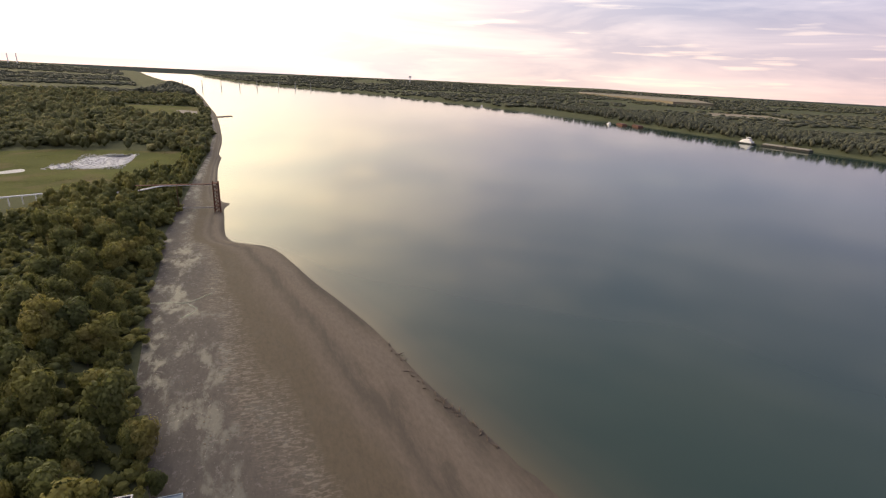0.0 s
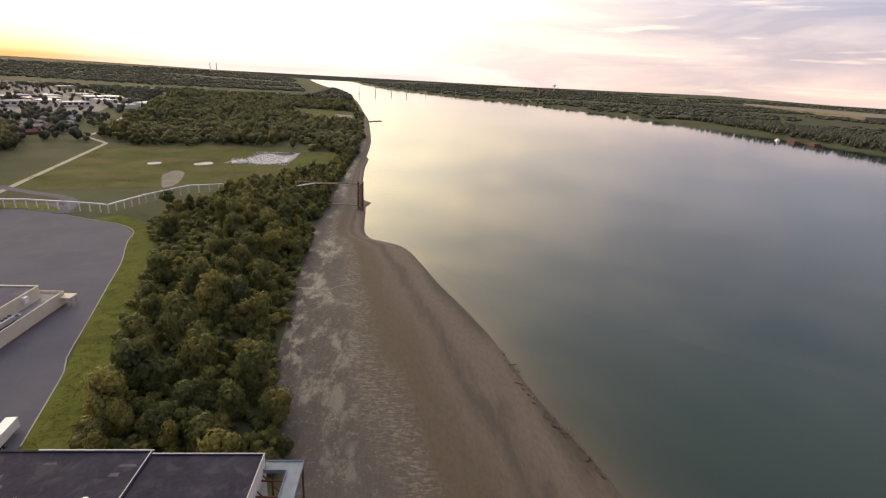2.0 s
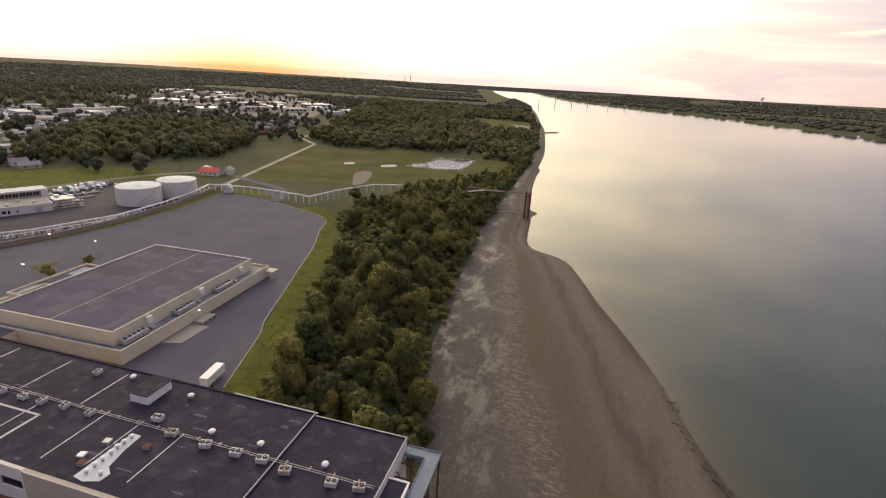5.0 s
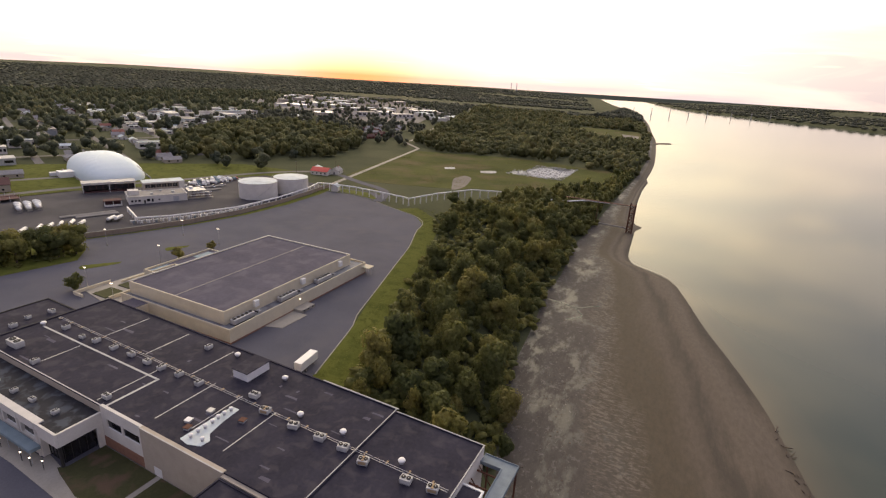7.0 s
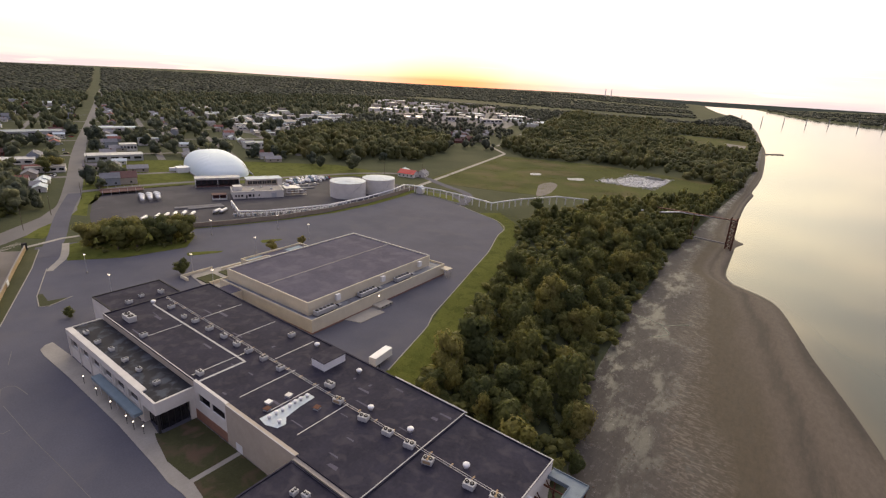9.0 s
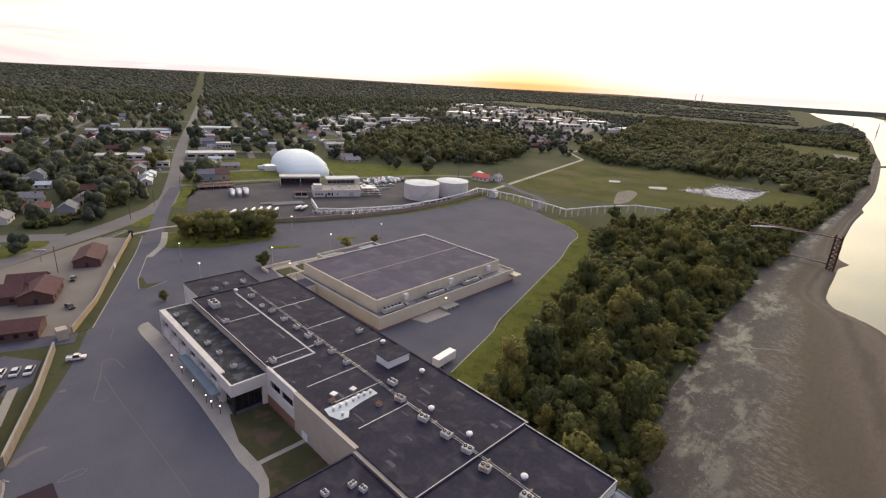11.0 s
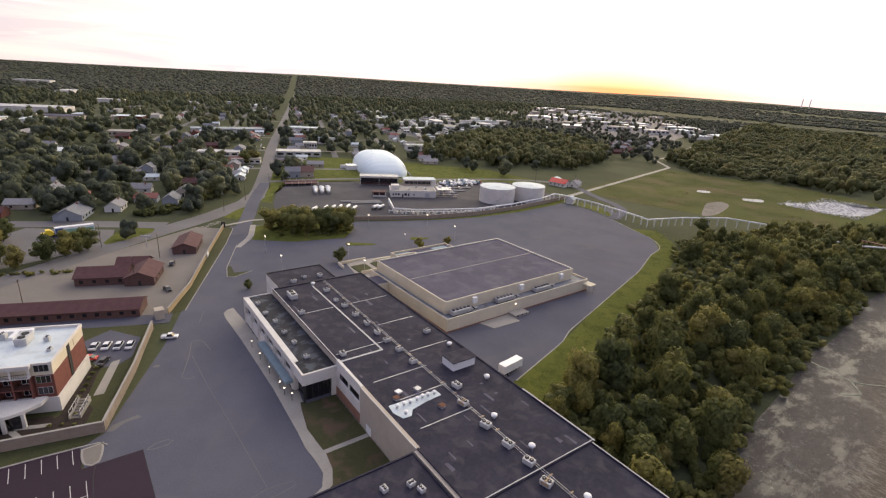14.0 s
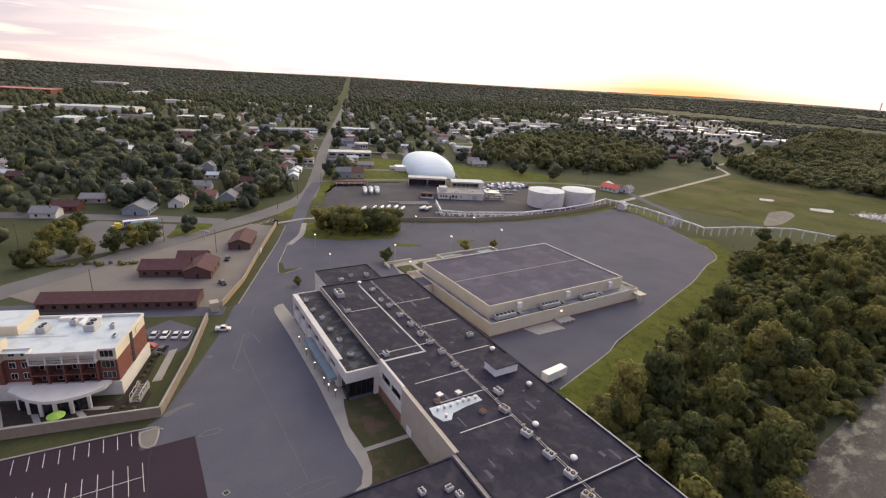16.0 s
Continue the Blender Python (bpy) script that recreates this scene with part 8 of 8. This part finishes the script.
HK = [make_house(8, 12, 3.0, 2.6, WALLS[0], ROOFS[0], "white wooden house with grey shingle roof", windows=2, chimney=True),
      make_house(9, 13, 3.0, 2.4, WALLS[2], ROOFS[1], "brick house with brown shingle roof", windows=2, chimney=True),
      make_house(8, 11, 5.4, 2.8, WALLS[4], ROOFS[2], "two-storey blue-grey house with slate roof", windows=2),
      make_house(9, 14, 2.9, 2.2, WALLS[1], ROOFS[0], "tan house with grey shingle roof", windows=2),
      make_house(8, 12, 3.0, 2.2, WALLS[3], ROOFS[3], "grey house with red shingle roof", windows=2),
      make_house(7, 10, 2.8, 1.6, WALLS[0], ROOFS[4], "small white house with pale metal roof", windows=2),
      make_house(13, 17, 3.0, 3.4, WALLS[4], ROOFS[2], "low blue-grey house with a broad slate-grey roof", windows=4, chimney=True),
      make_house(18, 15, 4.6, 3.0, WALLS[1], M["brown_roof"], "wide tan shed with a brown gabled roof", windows=2)]
seen = set()
for k, x, y, turn in SPOTS:
    m = pose(float(x), float(y), 0.0, 0, 0, turn)
    if k in seen:
        copy_thing(HK[k], m)
    else:
        seen.add(k)
        HK[k].matrix_basis = m
make_house(10, 15, 3.2, 2.6, WALLS[0], M["red_paint"], "low white building with bright red roof", "red_roofed_house", 4).matrix_basis = pose(-271.7, 337.7, 0, 0, 0, 100)
for x, y, turn, w, l, h, wall, roof in BIG:
    flat_building(x, y, turn, w, l, h, wall, roof, "wide flat-roofed commercial building in the town" if h < 6.5 else "large pale works building in the town", 0 if x < -700 else 5, "commercial_building")
HOME_KINDS = []
for roof, wall, lab in (("white_roof", "white_wall", "long white mobile home with a bright roof"), ("tin", "white_wall", "long pale mobile home with a tin roof"), ("blue_awning", "white_wall", "long mobile home with a blue-grey roof"), ("concrete", "tan_wall", "long tan mobile home")):
    o = flat_building(0, 0, 0, 5.0, 17.0, 3.2, wall, roof, lab, 3, "mobile_home")
    tagged(o, category="mobile home", group="mobile homes")
    HOME_KINDS.append(o)
for n, (x, y, turn) in enumerate(HOMES):
    m = pose(x, y, 0.05, 0, 0, turn)
    if n < 4:
        HOME_KINDS[n].matrix_basis = m
    else:
        copy_thing(HOME_KINDS[(n * 7 + n // 5) % 4], m)
for poly in WORKS:
    cx, cy = sum(p[0] for p in poly) / len(poly), sum(p[1] for p in poly) / len(poly)
    sheet("works_ground", [(cx + (x - cx) * 0.9, cy + (y - cy) * 0.9) for x, y in poly], 0.02, "road", "pale paved ground between the works buildings", "yard")
for d in (62, -62, 124, -124, 186):
    pts = [(-325 - s * 0.9297 + d * 0.3684, 101 + s * 0.3684 + d * 0.9297) for s in ((60 if d < 0 else 170), 500, 1100)]
    solid("street", ribbon(pts, 6.0, -0.2, 0.05), M["road"], "pale side street of the town", "road", "structure")
for s in (105, 210, 315, 420, 525, 630):
    pts = [(-325 - s * 0.9297 + d * 0.3684, 101 + s * 0.3684 + d * 0.9297) for d in (-330, -100, 100 if s < 300 else 330)]
    solid("street", ribbon(pts, 6.0, -0.2, 0.045), M["road"], "pale cross street of the town", "road", "structure")
solid("street", ribbon([(-335, -70), (-308.2, -12.4), (-301.0, 4.5), (-291.3, 22.0), (-281, 40)], 11.0, -0.2, 0.055), M["road"], "pale street past the truck yard", "road", "structure")

# ---------------------------------------------------------------- the river and the far distance
tow = thing("towboat", "white three-deck river towboat", "towboat", at=pose(848.6, 677.3, RIVER, 0, 0, 8))
part("hull", boxes((-5.5, 5.5, -16, 16, -1.5, 2.0)), M["dark"], tow)
part("deckhouse", boxes((-4.8, 4.8, -12, 9, 2.0, 5.0)), M["white_metal"], tow)
part("upper_deck", boxes((-4, 4, -8, 6, 5.0, 7.8)), M["white_metal"], tow)
part("wheelhouse", boxes((-3, 3, -6, 0, 7.8, 11.5)), M["white_metal"], tow)
part("wheelhouse_glazing", boxes((-3.1, 3.1, -6.1, 0.1, 9.4, 10.7)), M["dark_glass"], tow)
for s in (-2.5, 2.5):
    part("funnel", tube(bmesh.new(), (s, 4, 7.8), (s, 4, 11), 0.7, 10), M["dark"], tow)
for k, (x, y, turn, hullm, topm, lab) in enumerate(((857.4, 628.4, 8, "dark", "concrete", "long dark hopper barge with pale covers"), (863, 588.6, 8, "dark", "concrete", "long dark hopper barge with pale covers"),
                                                    (826, 992.3, -20, "rust", "brown_roof", "rust-red hopper barge by the bank"), (842.4, 957.9, -20, "rust", "brown_roof", "rust-red hopper barge by the bank"))):
    bg = thing("barge", lab, "barge", "moored barges", at=pose(x, y, RIVER, 0, 0, turn))
    part("hull", boxes((-6, 6, -20, 20, -1.5, 2.8)), M[hullm], bg)
    part("coaming", boxes((-5, 5, -18, 18, 2.8, 3.8)), M[topm], bg)
    for i in range(8):
        part("hatch_cover", boxes((-4.8, 4.8, -17.6 + i * 4.4, -13.6 + i * 4.4, 3.8, 4.5)), M[topm], bg)
for x, y in ((726.4, 1571), (809.3, 1017.7)):
    b = thing("work_boat", "small white work boat by the far bank", "boat", at=pose(x, y, RIVER, 0, 0, -20))
    part("hull", boxes((-3, 3, -8, 8, -0.8, 1.6)), M["white_metal"], b)
    part("cabin", boxes((-2, 2, -4, 2, 1.6, 5.0)), M["white_metal"], b)
for i, (x, y) in enumerate(((-223.2, 2243.3), (-162.6, 2348.4), (-95.9, 2451), (-22.8, 2519.9), (50.1, 2538.9), (144.4, 2558.8), (226.4, 2644.7), (303.4, 2680.8))):
    p = thing("river_pier", "slender grey pier standing in the river", "pier", "row of river piers", at=pose(x, y, RIVER))
    part("shaft", tube(bmesh.new(), (0, 0, -4), (0, 0, 25), 1.5, 10, 1.2), M["tin"], p)
    part("cap", boxes((-1.8, 1.8, -1.6, 1.6, 25, 26)), M["concrete"], p)
    part("footing", boxes((-2.6, 2.6, -2.2, 2.2, -4, 1.5)), M["concrete"], p)
for x in (-1490, -1440):
    st = thing("power_station_stack", "tall slim pale chimney on the horizon", "chimney", "far chimneys", at=pose(x, 4430, 30))
    part("shaft", tube(bmesh.new(), (0, 0, -20), (0, 0, 58), 4, 12, 2.8), M["white_metal"], st)
wt = thing("water_tower", "small white water tower far off", "water tower", at=pose(1221, 4019, 20))
part("stem", tube(bmesh.new(), (0, 0, -20), (0, 0, 38), 3, 10), M["white_metal"], wt)
part("bowl", tube(bmesh.new(), (0, 0, 36), (0, 0, 50), 11, 16), M["white_metal"], wt)
SEED = random.Random(3)
bm = bmesh.new()
for i in range(160):
    k = SEED.random()
    x, y, s = -56 + k * 28 + SEED.gauss(0, 1.4), 1010 + k * 31 + SEED.gauss(0, 1.6), SEED.uniform(0.8, 2.2)
    m = bmesh.ops.create_icosphere(bm, subdivisions=1, radius=s, matrix=Matrix.Translation((x, y, RIVER + SEED.uniform(-0.2, 0.6))) @ Matrix.Diagonal((1, 1, 0.6, 1)))
tagged(new("rock_jetty", to_mesh("rock_jetty", bm, M["stone_wall"])), "low dike of dark rocks running into the river", "rocks", kind="stuff")
bm = bmesh.new()
for i in range(46):
    y = SEED.uniform(88, 150)
    x = float(shore(y)) - SEED.uniform(0.2, 2.2)
    a, l, r = SEED.uniform(0, 3.1), SEED.uniform(0.6, 3.2), SEED.uniform(0.06, 0.2)
    z = RIVER + 0.25
    tube(bm, (x, y, z), (x + l * math.cos(a) * 0.6, y + l * math.sin(a), z + SEED.uniform(0, 0.3)), r, 5)
tagged(new("driftwood", to_mesh("driftwood", bm, M["bark"])), "dark driftwood along the water's edge", "driftwood", kind="stuff")
bm = bmesh.new()
for i in range(320):
    y = SEED.uniform(90, 330)
    t, s_ = float(treeline(y)), float(shore(y))
    x = t + (s_ - t) * min(1, abs(SEED.gauss(0.12, 0.12)))
    s = SEED.uniform(0.06, 0.22)
    box(bm, x - s, x + s, y - s, y + s, float(ground_z(x, y)) - 0.2, float(ground_z(x, y)) + 0.35 * s)
tagged(new("mud_debris", to_mesh("mud_debris", bm, M["bark"])), "dark sticks and stones scattered on the mud flat", "debris", kind="stuff")

# thin trickle of water draining over the mud
for pts in ([(-40, 199.5), (-36.8, 198.7), (-31, 198.2), (-26.7, 196.9), (-22, 200.5), (-17.7, 205.1)], [(-26.7, 196.9), (-22.3, 191.4), (-23.5, 187), (-27, 184)]):
    line = smooth_line(pts, 1.5)
    line = [(x + SEED.uniform(-.3, .3), y + SEED.uniform(-.3, .3)) for x, y in line]
    bm = ribbon(line, 0.35, -0.3, 0.0)
    for q in bm.verts:
        q.co.z += float(ground_z(q.co.x, q.co.y)) + 0.06
    solid("trickle", bm, M["water"], "thin shining trickle of water over the mud", "water", "structure")

# single trees and bushes round the car park and truck yard
G = np.random.default_rng(5)
PARK_TREES = [make_tree_kind(G, 560, 7.5, 6.5, 0.3, M["leaf"], "round dark green yard tree"), make_tree_kind(G, 620, 9.5, 8.5, 0.34, M["leaf"], "full green shade tree on the lawn")]
spots = [(0, x, y, 1.0 + 0.3 * abs(math.sin(x))) for x, y in ((-238, -40), (-240, -34), (-248.9, -25), (-242.2, -19.1), (-246.7, -9.5), (-249.7, -2.6), (-255.2, 5.4), (-252, 2), (-283.6, -24.1), (-276, -27), (-268.9, -29.3), (-262, -33))]
spots += [(1, x, y, 0.95 + 0.4 * abs(math.sin(x * 3.1 + y))) for x, y in ((-246.7, 104.6), (-240.7, 109.4), (-241.6, 117.4), (-249.8, 95.7), (-256.8, 95.9), (-230.6, 111.1), (-247.8, 84.2), (-252.8, 89.8), (-238.7, 91.3), (-235.7, 98), (-234.2, 107), (-235.1, 115.3), (-229, 117.2), (-243.7, 97.5))]
spots += [(0, -179.5, 51.7, 0.5), (1, -186.8, 135.4, 0.62), (0, -187.3, 153, 0.55), (0, -190.4, 95.0, 0.8), (1, -131, 300, 1.1), (0, -108, 318, 1.0), (1, -447, 130, 1.2), (1, -455, 141, 1.1), (0, -340, 122, 0.4)]
for n, (k, x, y, s) in enumerate(spots):
    m = pose(x, y, 0.0, 0, 0, G.uniform(0, 360)) @ Matrix.Diagonal((s, s, s, 1))
    if n == 0 or n == 12:
        PARK_TREES[k].matrix_basis = m
    else:
        copy_thing(PARK_TREES[k], m)
hx, hy = spread_points(G, -300, -225, -52, 20, 2.2)
k = (np.abs((hx + 240) * 0.92 - (hy + 37) * -0.33 * -1) < 1.4) & (hy > -40) & (hy < 4)
if k.any():
    wood("hedge", hx[k], hy[k], G.uniform(1.0, 1.6, k.sum()), G.uniform(2.0, 3.0, k.sum()), 2, 10, 0.2, "low clipped dark hedge by the truck yard", 44, "leaf_mass")

hx, hy = [], []
for (xa, ya), (xb, yb) in zip([(-300, 31), (-303, 45), (-314, 62)], [(-303, 45), (-314, 62), (-332, 82)]):
    for k in range(16):
        hx.append(xa + (xb - xa) * k / 16 - G.uniform(0, 9))
        hy.append(ya + (yb - ya) * k / 16 - G.uniform(0, 2))
hx, hy = np.array(hx), np.array(hy)
wood("roadside_bushes", hx, hy, G.uniform(1.5, 5.5, len(hx)), G.uniform(3, 6, len(hx)), 5, 60, 0.07, "rough green bushes along the roadside", 47, "leaf_mass")
# big garden trees crowding the street where it leaves the car park
hx, hy = spread_points(G, -660, -282, -140, 190, 8.5, True)
k = inside(hx, hy, [(-325.5, -8.4), (-308.3, 16.1), (-289.8, 43.4), (-298.6, 63.5), (-386.6, 113.8), (-501.1, 160.7), (-503.2, -35.4), (-415.9, -35.3), (-342.4, -28.8)])
k |= (G.uniform(0, 1, hx.shape) < 0.5) & inside(hx, hy, [(-385, -85), (-392, -24), (-470, -12), (-640, -30), (-650, -120), (-520, -135)])
for _, sx, sy, _t in SPOTS:
    k &= np.hypot(hx - sx, hy - sy) > 8.5
s, d = along(hx, hy)
k &= (d < -10) & (np.mod(s, 105) > 6) & (G.uniform(0, 1, hx.shape) < 0.54) & unshaded(hx, hy)
th = G.uniform(8, 17, k.sum())
wood("street_trees", hx[k], hy[k], th, th * G.uniform(0.7, 1.05, k.sum()), 8, 110, 0.05, "large green and yellow-green garden trees along the street", 45, "leaf_street")
hx, hy = spread_points(G, -262, -222, 70, 122, 3.4)
k = inside(hx, hy, [(-255.9, 84), (-236.7, 84.4), (-226.6, 100), (-226.5, 116), (-236.6, 121.2), (-249.7, 118.6), (-257.8, 101.9)])
wood("park_shrubs", hx[k], hy[k], G.uniform(0.8, 2.0, k.sum()), G.uniform(2.0, 3.5, k.sum()), 4, 30, 0.09, "low green shrubs under the car park trees", 46, "leaf_mass")
